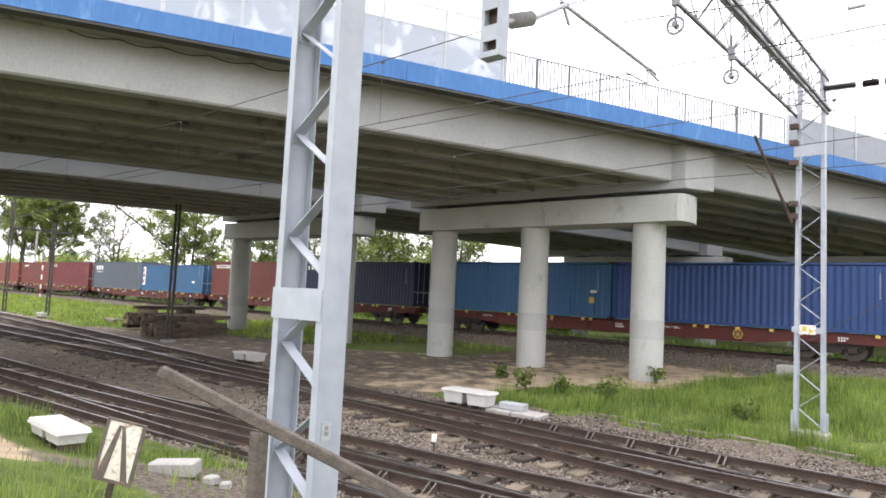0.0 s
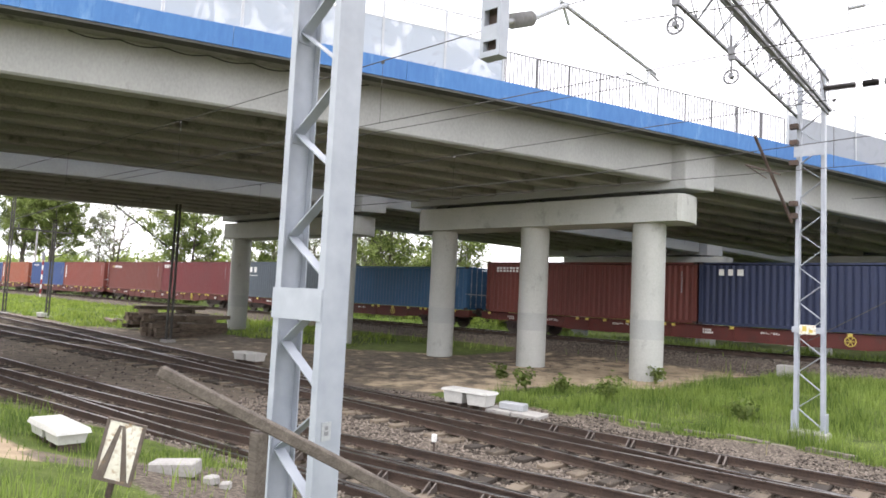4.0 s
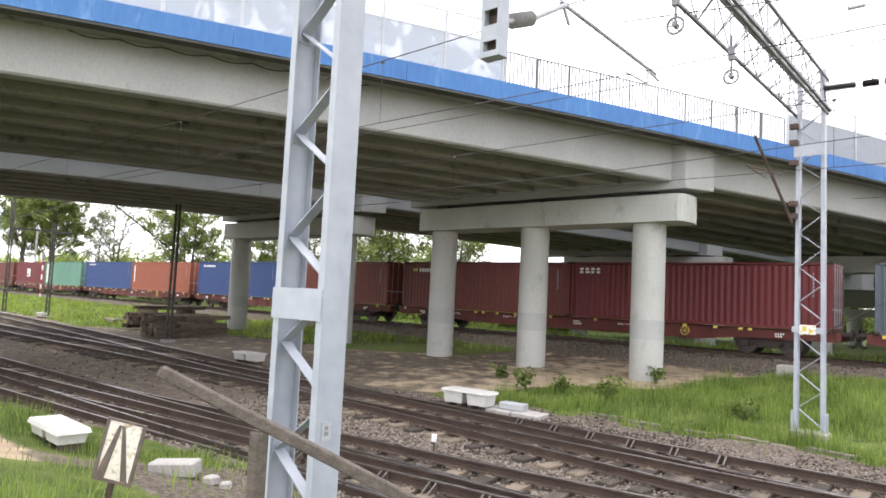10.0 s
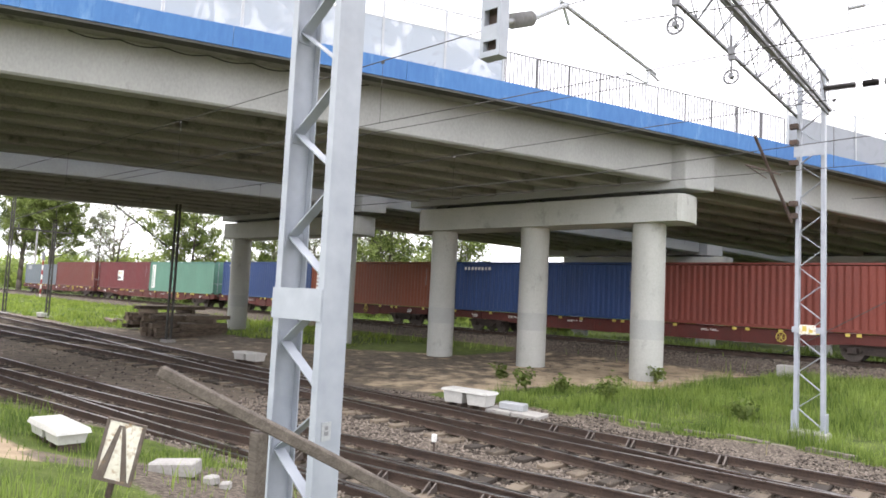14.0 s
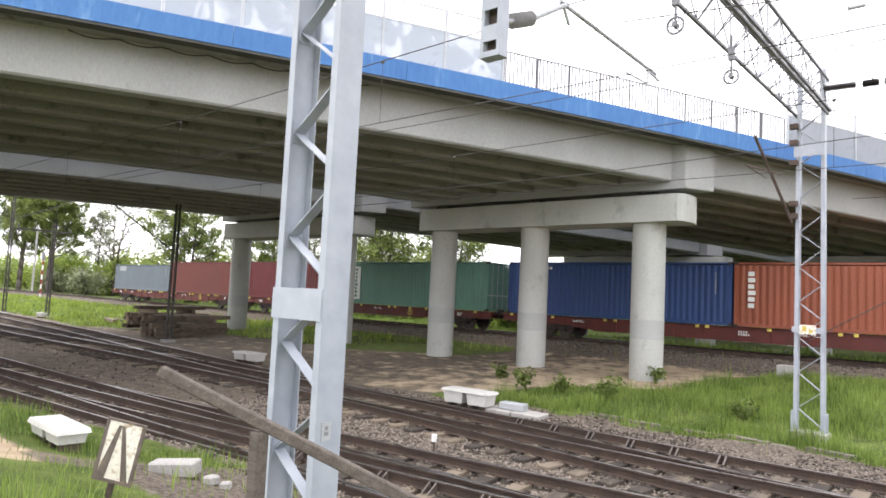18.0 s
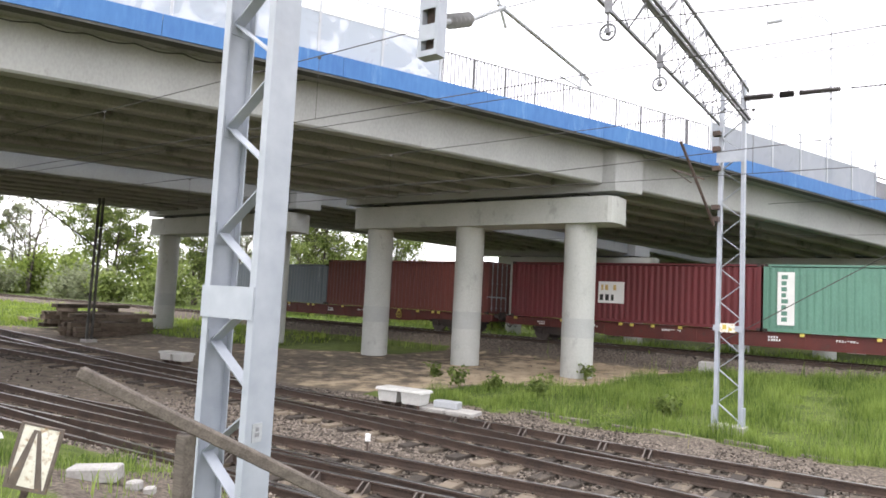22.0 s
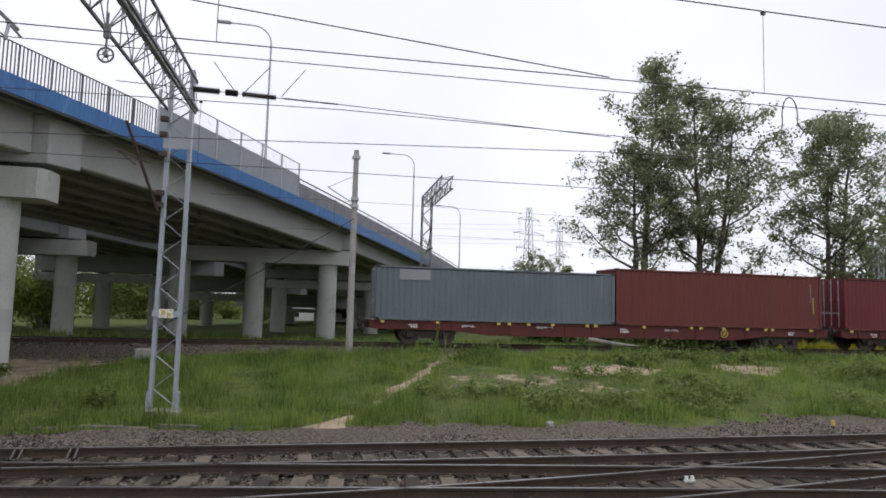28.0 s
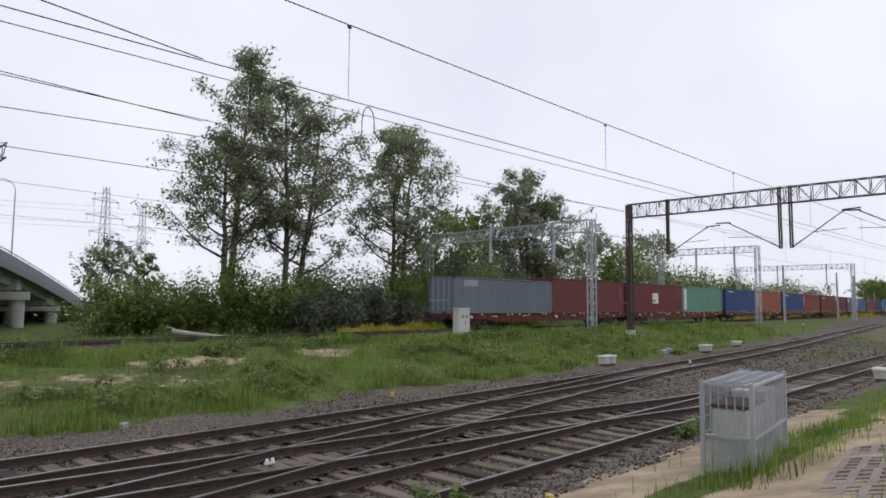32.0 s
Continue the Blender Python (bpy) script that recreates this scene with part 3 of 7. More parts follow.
def make_screen(s0, s1, pitch, bridge, sheet=None):
    """Noise screen: posts, frosted lower sheet, clear upper sheet."""
    sc = thing("noise_screen", "frosted acrylic noise screen with steel posts on bridge", "noise barrier")
    k = round((s1 - s0) / pitch)
    for i in range(k + 1):
        s = s0 + (s1 - s0) * i / k
        a, b = on_bridge(s, 0.3, -0.12), on_bridge(s, 0.3, 2.0)
        bm = bmesh.new()
        flat(bm, a, b, 0.07, 0.07, up=(BN[0], BN[1], 0))
        part("post", bm, M_STEEL, sc)
        if i == k:
            break
        e = s + (s1 - s0) / k
        link("lower_pane", mesh_of("lower_pane", *along(s + 0.04, e - 0.04, rect(0.29, 0.305, -0.1, 1.28))), sheet or M_SCREEN, sc).visible_shadow = False
        link("upper_pane", mesh_of("upper_pane", *along(s + 0.04, e - 0.04, rect(0.29, 0.3, 1.32, 1.95))), M_CLEAR, sc).visible_shadow = False
        link("top_rail", mesh_of("top_rail", *along(s + 0.035, e - 0.035, rect(0.28, 0.32, 1.96, 2.0))), M_STEEL, sc)
        link("mid_rail", mesh_of("mid_rail", *along(s + 0.035, e - 0.035, rect(0.28, 0.32, 1.28, 1.32))), M_STEEL, sc)
    return sc


make_screen(-23.2, 9.35, 2.035, 0)
make_screen(21.9, 33.4, 1.92, 0, M_SHEET)


def make_railing(s0, s1):
    ra = thing("bridge_railing", "grey steel baluster railing along bridge edge", "railing")
    k = round((s1 - s0) / 1.25)
    for i in range(k + 1):
        s = s0 + (s1 - s0) * i / k
        bm = bmesh.new()
        flat(bm, on_bridge(s, 0.3, -0.12), on_bridge(s, 0.3, 1.12), 0.045, 0.045, up=(BN[0], BN[1], 0))
        part("post", bm, M_RAILING, ra)
    for dz in (0.08, 1.1):
        link("rail", mesh_of("rail", *along(s0, s1, rect(0.285, 0.325, dz, dz + 0.035))), M_RAILING, ra)
    n_b = int((s1 - s0) / 0.139)
    tube = None
    for i in range(n_b):
        s = s0 + 0.07 + i * 0.139
        if tube is None:
            bm = bmesh.new()
            rod(bm, (0, 0, 0), (0, 0, 0.98), 0.023, 6)
            tube = bpy.data.meshes.new("baluster")
            bm.to_mesh(tube)
            bm.free()
            tube.materials.append(M_RAILING)
        ob = link("baluster", tube, None, ra)
        ob.location = on_bridge(s, 0.305, 0.125)
    return ra


make_railing(9.4, 21.75)


def make_parapet(s0, s1):
    pa = thing("parapet", "grey sheet parapet with handrail on bridge ramp", "parapet")
    k = round((s1 - s0) / 2.0)
    for i in range(k):
        a, b = s0 + (s1 - s0) * i / k, s0 + (s1 - s0) * (i + 1) / k
        link("panel", mesh_of("panel", *along(a + 0.01, b - 0.01, rect(0.28, 0.33, -0.12, 0.92))), M_AGED, pa)
        bm = bmesh.new()
        flat(bm, on_bridge(a, 0.3, 0.9), on_bridge(a, 0.3, 1.15), 0.05, 0.05, up=(BN[0], BN[1], 0))
        part("post", bm, M_STEEL, pa)
    link("handrail", mesh_of("handrail", *along(s0, s1, rect(0.27, 0.33, 1.1, 1.16))), M_DARKMAST, pa)


make_parapet(33.5, 100.8)


def tube(name, pts, r, mat, parent=None, seg=5):
    """One continuous round wire through the points."""
    rings = []
    for i, p in enumerate(pts):
        a, c = Vector(pts[max(0, i - 1)]), Vector(pts[min(len(pts) - 1, i + 1)])
        d = (c - a).normalized()
        s = d.cross(Vector((0, 0, 1)))
        s = s.normalized() if s.length > 1e-3 else Vector((1, 0, 0))
        n2 = s.cross(d)
        rings.append([Vector(p) + s * (r * math.cos(2 * math.pi * k / seg)) + n2 * (r * math.sin(2 * math.pi * k / seg)) for k in range(seg)])
    return link(name, mesh_of(name, *sweep(rings)), mat, parent)


def make_cable(s0, s1):
    pts = []
    for i in range(41):
        s = s0 + (s1 - s0) * i / 40
        sag = -0.10 * abs(math.sin(i * 0.55)) - 0.02
        pts.append(Vector(on_bridge(s, 0.5, -0.76 + sag)))
    tagged(tube("bridge_cable", pts, 0.02, M_BLACK), "black cable sagging under bridge overhang", "cable")


make_cable(-3.0, 5.0)


def make_lamp(s, off, h):
    x, y, z = on_bridge(s, off, -0.12)
    la = thing("street_lamp", "tall grey street lamp with curved arm on bridge", "street lamp", pose(x, y, z), group="street lamps on the bridge")
    bm = bmesh.new()
    rod(bm, (0, 0, 0), (0, 0, h - 0.95), 0.08, 10, 0.05)
    part("pole", bm, M_STEEL, la)
    part("base", boxes((-0.15, -0.15, 0, 0.15, 0.15, 0.5), bevel=0.02), M_STEEL, la)
    bm = bmesh.new()
    p = [Vector((-0.95 + 0.95 * math.cos(a), 0, h - 0.95 + 0.95 * math.sin(a))) for a in np.linspace(0, math.pi / 2, 8)] + [Vector((-2.3, 0, h + 0.03))]
    for a, b in zip(p[:-1], p[1:]):
        rod(bm, a, b, 0.04, 8)
    part("arm", bm, M_STEEL, la)
    part("lamp_head", boxes((-2.85, -0.14, h - 0.03, -2.15, 0.14, h + 0.10), bevel=0.03), M_STEEL, la)


for s, h in ((30.8, 9.0), (54.5, 9.0), (70.0, 8.3)):
    make_lamp(s, 0.9, h)


# ---- overhead line structures ----
M_TRUSS = material("weathered_grey_truss_steel", (0.17, 0.175, 0.19), (0.27, 0.275, 0.29), 0.55, metal=0.3, fine=30, coarse=1.5, bump=0.03, stain=(0.20, 0.19, 0.19), stain_at=0.66)


def lattice(name, parent, legs, z0, z1, pitch, r, mat, faces=None, leg_r=None, zig=True):
    """A lattice column: corner legs and diagonals; legs: (x, y) bottom and top pairs."""
    leg_r = leg_r or r * 1.6
    n_l = len(legs)
    for a, b in legs:
        bm = bmesh.new()
        flat(bm, (*a, z0), (*b, z1), leg_r * 2, leg_r * 2, up=(0, 1, 0))
        part("leg", bm, mat, parent)
    k = max(1, round((z1 - z0) / pitch))
    bm = bmesh.new()
    for i in range(k):
        f0, f1 = i / k, (i + 1) / k
        for j in range(n_l if n_l > 2 else 1):
            A, B = legs[j], legs[(j + 1) % n_l]
            if zig and i % 2:
                A, B = B, A
            p = Vector((*A[0], z0)).lerp(Vector((*A[1], z1)), f0)
            q = Vector((*B[0], z0)).lerp(Vector((*B[1], z1)), f1)
            rod(bm, p, q, r, 5)
    part(name, bm, mat, parent)


def truss_beam(parent, a, b, w, h, mat, r=0.022, pitch=0.9, side=(1, 0, 0)):
    """A box truss from a to b (bottom middle line)."""
    a, b = Vector(a), Vector(b)
    sd = Vector(side) * (w / 2)
    up = Vector((0, 0, h))
    for s in (-1, 1):
        for t in (0, 1):
            bm = bmesh.new()
            flat(bm, a + sd * s + up * t, b + sd * s + up * t, 0.055, 0.055)
            part("chord", bm, mat, parent)
    k = max(2, round((b - a).length / pitch))
    for i in range(k):
        p, q = a.lerp(b, i / k), a.lerp(b, (i + 1) / k)
        bars_ = []
        for s in (-1, 1):
            bars_ += [(p + sd * s, q + sd * s + up) if i % 2 == 0 else (p + sd * s + up, q + sd * s), (p + sd * s, p + sd * s + up)]
        bars_ += [(p - sd, q + sd), (p - sd + up, q + sd + up), (p - sd, p + sd + up)]
        for c, d in bars_:
            bm = bmesh.new()
            rod(bm, c, d, r, 5)
            part("brace", bm, mat, parent)


def pulley(parent, at, mat):
    x, y, z = at
    bm = bmesh.new()
    ring, spokes = [], []
    for i in range(24):
        a = 2 * math.pi * i / 24
        ring.append([bm.verts.new((x + (0.125 + 0.02 * math.cos(b)) * math.cos(a), y + 0.025 * math.sin(b), z + (0.125 + 0.02 * math.cos(b)) * math.sin(a))) for b in np.linspace(0, 2 * math.pi, 7)[:-1]])
    for i in range(24):
        for j in range(6):
            bm.faces.new((ring[i][j], ring[(i + 1) % 24][j], ring[(i + 1) % 24][(j + 1) % 6], ring[i][(j + 1) % 6]))
    for i in range(6):
        a = math.pi * i / 3
        sp = bmesh.new()
        rod(sp, (x, y, z), (x + 0.12 * math.cos(a), y, z + 0.12 * math.sin(a)), 0.01, 5)
        spokes.append(sp)
    wheel = part("pulley_wheel", bm, mat, parent, "spoked tensioning wheel")
    for sp in spokes:
        part("spoke", sp, mat, wheel)
    bm = bmesh.new()
    rod(bm, (x, y - 0.06, z), (x, y + 0.06, z), 0.04, 8)
    part("hub", bm, mat, wheel)
    bm = bmesh.new()
    rod(bm, (x, y, z), (x, y, z + 0.75), 0.02, 6)
    box(bm, x - 0.05, y - 0.04, z + 0.3, x + 0.05, y + 0.04, z + 0.52)
    part("hanger", bm, mat, wheel)


def insulator(bm, a, b, r, n_s=7):
    """A ribbed insulator turned as one piece from a to b."""
    a, b = Vector(a), Vector(b)
    q = (b - a).to_track_quat("Z", "Y").to_matrix()
    rings = []
    for i in range(n_s):
        for f, k in ((0.0, 0.45), (0.15, 0.45), (0.2, 1.0), (0.75, 0.6), (0.8, 0.45)):
            c = a.lerp(b, (i + f) / n_s)
            rings.append([bm.verts.new(c + q @ Vector((r * k * math.cos(w), r * k * math.sin(w), 0))) for w in np.linspace(0, 2 * math.pi, 10)[:-1]])
    for r0, r1 in zip(rings[:-1], rings[1:]):
        for w in range(9):
            bm.faces.new((r0[w], r0[(w + 1) % 9], r1[(w + 1) % 9], r1[w]))
    bm.faces.new(rings[0][::-1])
    bm.faces.new(rings[-1])


def near_portal():
    po = thing("catenary_portal", "grey lattice catenary portal spanning yard tracks", "catenary portal")
    # near mast: two channels with flat bar lacing
    x, y = -4.36, 3.42
    z0, z1, dx, dy, fl = ground_z(x, y) - 0.1, 8.4, 0.315, 0.129, 0.072
    at = pose(x, y, 0)
    for s in (-1, 1):
        prof = [(s * dx, -dy), (s * (dx - fl), -dy), (s * (dx - fl), -dy + 0.012), (s * (dx - 0.012), -dy + 0.012), (s * (dx - 0.012), dy - 0.012), (s * (dx - fl), dy - 0.012), (s * (dx - fl), dy), (s * dx, dy)]
        prof = prof[::-1] if s < 0 else prof
        link("channel", mesh_of("channel", *sweep([[(a, c, z) for a, c in prof] for z in (z1, z0)])), M_MAST, po).matrix_basis = at
    # one zigzag of flat bars between the webs, each pair meeting on a small gusset
    for i in range(9):
        zl = 1.45 + 0.883 * (i - 1)
        for zr in (zl - 0.42, zl + 0.44):
            bm = bmesh.new()
            flat(bm, (-dx + 0.014, 0, zl), (dx - 0.014, 0, zr), 0.10, 0.012, up=(0, 1, 0))
            part("lacing_bar", bm, M_MAST, po).matrix_basis = at
        part("gusset", boxes((-dx + 0.012, -0.07, zl - 0.09, -dx + 0.02, 0.07, zl + 0.09)), M_MAST, po).matrix_basis = at
    part("batten_plate", boxes((-dx - 0.01, -dy - 0.014, 2.53, dx - 0.005, -dy - 0.002, 2.78)), M_MAST, po).matrix_basis = at
    plate = part("number_plate", boxes((dx + 0.001, -0.07, 1.62, dx + 0.008, 0.02, 1.76)), M_STEEL, po, "small pale grey plate")
    plate.matrix_basis = at
    part("lettering", boxes((dx + 0.008, -0.045, 1.66, dx + 0.010, -0.005, 1.69), (dx + 0.008, -0.04, 1.70, dx + 0.010, -0.01, 1.73)), M_AGED, plate)
    # far mast: square lattice on a foundation
    fx, fy = -3.76, 17.85
    for s in (-1, 1):
        bm = bmesh.new()
        flat(bm, (fx + s * 0.29, fy, 0.0), (fx + s * 0.26, fy, 8.75), 0.2, 0.085, up=(0, 1, 0))
        part("leg", bm, M_MAST, po)
    for i in range(20):
        za = 0.15 + i * 0.42
        sa = -1 if i % 2 else 1
        bm = bmesh.new()
        flat(bm, (fx + sa * 0.26, fy, za), (fx - sa * 0.26, fy, za + 0.42), 0.09, 0.014, up=(0, 1, 0))
        part("lacing_bar", bm, M_MAST, po)
    part("foundation", boxes((fx - 0.42, fy - 0.25, -0.4, fx + 0.42, fy + 0.25, 0.06), bevel=0.03), M_CONC, po)
    for s in (-1, 1):
        part("base_bracket", boxes((fx + s * 0.355 - 0.022, fy - 0.13, 0.0, fx + s * 0.355 + 0.022, fy + 0.13, 0.5), bevel=0.01), M_MAST, po)
    part("band_plate", boxes((fx - 0.34, fy - 0.26, 2.36, fx + 0.34, fy - 0.246, 2.5)), M_MAST, po)
    sg = part("warning_sign", boxes((fx - 0.17, fy - 0.27, 2.33, fx + 0.17, fy - 0.262, 2.55)), M_SIGNW, po, "small pale warning sign")
    part("print", boxes((fx - 0.11, fy - 0.274, 2.40, fx - 0.02, fy - 0.2705, 2.52), (fx + 0.03, fy - 0.274, 2.37, fx + 0.11, fy - 0.2705, 2.44)), M_YELLOW, sg, "yellow print")
    part("band_plate", boxes((fx - 0.33, fy - 0.26, 6.6, fx + 0.33, fy - 0.246, 6.9)), M_MAST, po)
    truss_beam(po, (-3.78, 18.1, 7.7), (-3.78, 3.2, 7.7), 0.66, 0.85, M_TRUSS, 0.014)
    bm = bmesh.new()
    flat(bm, (-3.40, 18.1, 7.78), (-3.40, 6.0, 7.78), 0.07, 0.06)
    part("cable_tray", bm, M_TRUSS, po)
    pulley(po, (-3.8, 9.4, 6.96), M_TRUSS)
    pulley(po, (-3.8, 11.95, 6.92), M_TRUSS)
    # hanging post with cantilever
    hx, hy = -3.9, 5.12
    bm = bmesh.new()
    for sx in (-1, 1):
        box(bm, hx + sx * 0.1 - 0.02, hy - 0.07, 5.2, hx + sx * 0.1 + 0.02, hy + 0.07, 8.4)
    for z in np.arange(5.3, 8.3, 0.32):
        box(bm, hx - 0.09, hy - 0.072, z, hx + 0.09, hy - 0.06, z + 0.16)
    box(bm, hx - 0.122, hy - 0.072, 5.14, hx + 0.122, hy + 0.072, 5.199)
    post = part("hanging_post", bm, M_MAST, po)
    # Plate behind the openings, darker than the rest of the post.
    part("back_plate", boxes((hx - 0.078, hy + 0.01, 5.21, hx + 0.078, hy + 0.03, 8.35)), M_DARKMAST, post, "dark plate behind the openings of the post")
    bm = bmesh.new()
    insulator(bm, (hx, hy + 0.28, 5.62), (hx, hy + 0.68, 5.80), 0.085, 5)
    part("insulator", bm, M_INSULG, po, "grey ribbed rod insulator")
    bm = bmesh.new()
    rod(bm, (hx, hy + 0.07, 5.53), (hx, hy + 0.28, 5.62), 0.03, 8)
    rod(bm, (hx, hy + 0.68, 5.80), (hx, hy + 1.36, 6.21), 0.032, 8)
    rod(bm, (hx, hy + 1.2, 6.185), (hx, hy + 3.85, 6.11), 0.024, 8)
    rod(bm, (hx, hy + 1.2, 6.26), (hx, hy + 1.42, 5.98), 0.02, 8)
    part("cantilever_tube", bm, M_STEEL, po)
    bm = bmesh.new()
    rod(bm, (hx, hy + 3.62, 6.12), (hx, hy + 3.55, 5.86), 0.022, 6)
    rod(bm, (hx, hy + 3.57, 5.9), (hx + 0.06, hy + 2.78, 5.81), 0.014, 6)
    rod(bm, (hx, hy + 3.55, 6.09), (hx, hy + 3.95, 6.05), 0.016, 6)
    part("steady_arm", bm, M_STEEL, po)
    bm = bmesh.new()
    rod(bm, (fx - 0.35, fy - 0.3, 5.0), (fx - 0.85, fy - 1.6, 6.9), 0.035, 6)
    rod(bm, (fx - 0.5, fy - 0.75, 6.1), (fx - 1.35, fy - 0.6, 6.45), 0.02, 6)
    rod(bm, (fx - 1.35, fy - 0.6, 6.45), (fx - 0.9, fy - 0.4, 6.1), 0.014, 6)
    part("side_cantilever", bm, M_DARKMAST, po)
    bm = bmesh.new()
    for z in (5.1, 5.4, 6.4, 6.9, 7.3):
        box(bm, fx - 0.42, fy - 0.32, z, fx - 0.24, fy - 0.16, z + 0.12)
    part("mast_fitting", bm, M_DARKMAST, po)


near_portal()


def wire_line(name, label, pts, r=0.008, droppers=(), cat="overhead wire"):
    w = thing(name, label, cat, group="overhead wires")
    tube("wire", pts, r, M_WIRE, w)
    for a, b in droppers:
        d = tube("dropper", [a, b], 0.005, M_WIRE, w, 4)
        part("clip", boxes((a[0] - 0.03, a[1] - 0.012, a[2] - 0.05, a[0] + 0.03, a[1] + 0.012, a[2])), M_WIRE, d)
    return w


def catenary(y, x0, x1, zc, zm, dy=0.0, first=-60.0, at=-66.0, gap=9.5):
    """Contact wire and carrier above one track, with droppers."""
    xs = np.linspace(x0, x1, 40)
    f = (lambda x: y) if not callable(y) else y
    carrier = lambda x: zm - 0.28 * (1 - ((((x - first) % 60.0) / 30.0) - 1) ** 2)
    wire_line("contact_wire", "grooved copper contact wire above track", [(x, f(x) + dy, zc) for x in xs], 0.0075)
    drops = [((x, f(x), carrier(x)), (x, f(x) + dy, zc)) for x in np.arange(at, x1, gap) if x > -60]
    wire_line("carrier_wire", "catenary carrier wire with droppers", [(x, f(x), carrier(x)) for x in xs], 0.009, drops)


catenary(7.75, -70, 130, 5.72, 6.95, at=5.7 - 63, gap=7.0)
catenary(lambda x: 13.6 + 0.004 * x, -90, 130, 5.47, 6.78, at=6.5 - 63, gap=9.0)
catenary(train_y, -160, 160, 6.4, 7.95)
# wires of the crossovers, running from track to track
wire_line("carrier_wire", "carrier wire above crossover", [(-60, 10.2, 6.45), (-3.9, 10.2, 6.45), (45, 10.2, 6.45), (120, 10.2, 6.5)], 0.008)
wire_line("contact_wire", "contact wire above crossover", [(-40, 11.5, 5.2), (-6.3, 11.5, 5.31), (5, 11.5, 5.74), (20, 11.7, 6.0), (45, 12.5, 6.4)], 0.0075)
wire_line("anchor_wire", "rising contact wire anchored at portal", [(-3.9, 7.7, 6.42), (-1.5, 7.75, 6.18), (3.5, 7.75, 5.74)], 0.008)
wire_line("anchor_wire", "anchored carrier wire with insulators", [(-4.1, 13.6, 7.0), (-0.9, 13.6, 6.91), (0.26, 13.6, 6.88), (6.2, 13.62, 6.64)], 0.009)
wire_line("stay_wire", "thin stay wire slanting to pole", [(1.3, 29.6, 6.6), (-7.3, 29.9, 1.2)], 0.02, cat="stay wire")


def anchor_insulators():
    an = thing("insulator_string", "dark composite insulators strung in anchor wire", "insulator")
    for x0, x1 in ((-2.66, -2.15), (-2.05, -1.8), (-1.72, -1.05), (-0.9, 0.2)):
        bm = bmesh.new()
        insulator(bm, (x0, 13.6, 7.0 - (x0 + 4.1) * 0.0275), (x1, 13.6, 7.0 - (x1 + 4.1) * 0.0275), 0.075 if x0 < -1 else 0.024, 16)
        part("insulator", bm, M_INSUL, an)
    for x, d in ((-1.85, -0.45), (-1.7, 0.5), (-0.95, 0.45)):
        tube("horn", [(x, 13.6, 6.95), (x + d, 13.6, 7.55)], 0.01, M_AGED, an)


anchor_insulators()


# ---- tracks laid over the ground ----
make_track("old yard track with timber sleepers and rusty rails", track_a, -95, 260, (-40, 55), shiny=True)
make_track("near yard track with timber sleepers", track_c, -60, 260, (-30, 45), shiny=True)
make_track("crossover between the yard tracks", lambda x: spline(x, CROSS_1), -24, 34, (-14, 22), drop=0.004)
make_track("second crossover forming a scissors", lambda x: spline(x, CROSS_2), -30, 33, (-18, 24), drop=0.004)
make_track("siding leaving the near track", lambda x: spline(x, SIDING), -60, 2, (-30, -5), drop=0.004)
make_track("branch track curving away", lambda x: spline(x, BRANCH), -90, -12, (-36, -12), drop=0.004)
make_track("main line track under the freight train", train_y, -220, 260, (-30, 60), z=1.0, fine=5)


def rail_braces(fn, off, x0, x1, label, side=0):
    """Cast braces bolted against the outside of a rail."""
    tr = thing("rail_brace_row", label, "rail braces", kind="structure")
    me = None
    for x in np.arange(x0, x1, 0.93):
        if me is None:
            bm = bmesh.new()
            for q in (-0.07, 0.05):
                vs = [bm.verts.new(p) for p in ((q, 0.02, -0.155), (q, 0.23, -0.155), (q, 0.04, -0.01), (q + 0.03, 0.02, -0.155), (q + 0.03, 0.23, -0.155), (q + 0.03, 0.04, -0.01))]
                for f in ((0, 1, 2), (5, 4, 3), (0, 3, 4, 1), (1, 4, 5, 2), (2, 5, 3, 0)):
                    bm.faces.new([vs[k] for k in f])
            me = bpy.data.meshes.new("rail_brace")
            bm.to_mesh(me)
            bm.free()
        s = side or (-1 if off < 0 else 1)
        link("rail_brace", me, M_RAILDULL, tr).matrix_basis = pose(x, fn(x) + off, 0, 0, 0, 0 if s > 0 else 180)


rail_braces(track_a, 0.7535, -9.0, -3.5, "rusty cast braces along far rail", -1)
rail_braces(lambda x: spline(x, CROSS_1), -0.78, -9.5, -3.0, "rusty cast braces along crossover rail")
rail_braces(track_c, -0.78, -2.0, 3.0, "rusty cast braces along near rail")


# ---- freight train ----
SPEED, TAIL_0 = 7.5785, -209.65
PITCH = 25.94
RAIL_Z = 1.0
MOVING = []


def on_line(s, length, dy=0.0, z=0.0):
    """The pose of a vehicle whose rear end stands s metres along the main line."""
    x0, x1 = s * 0.9998, (s + length) * 0.9998
    y0, y1 = train_y(x0), train_y(x1)
    return pose(x0, y0, RAIL_Z + z, 0, 0, math.degrees(math.atan2(y1 - y0, x1 - x0))) @ pose(0, dy, 0)


BOX_MESH = {}


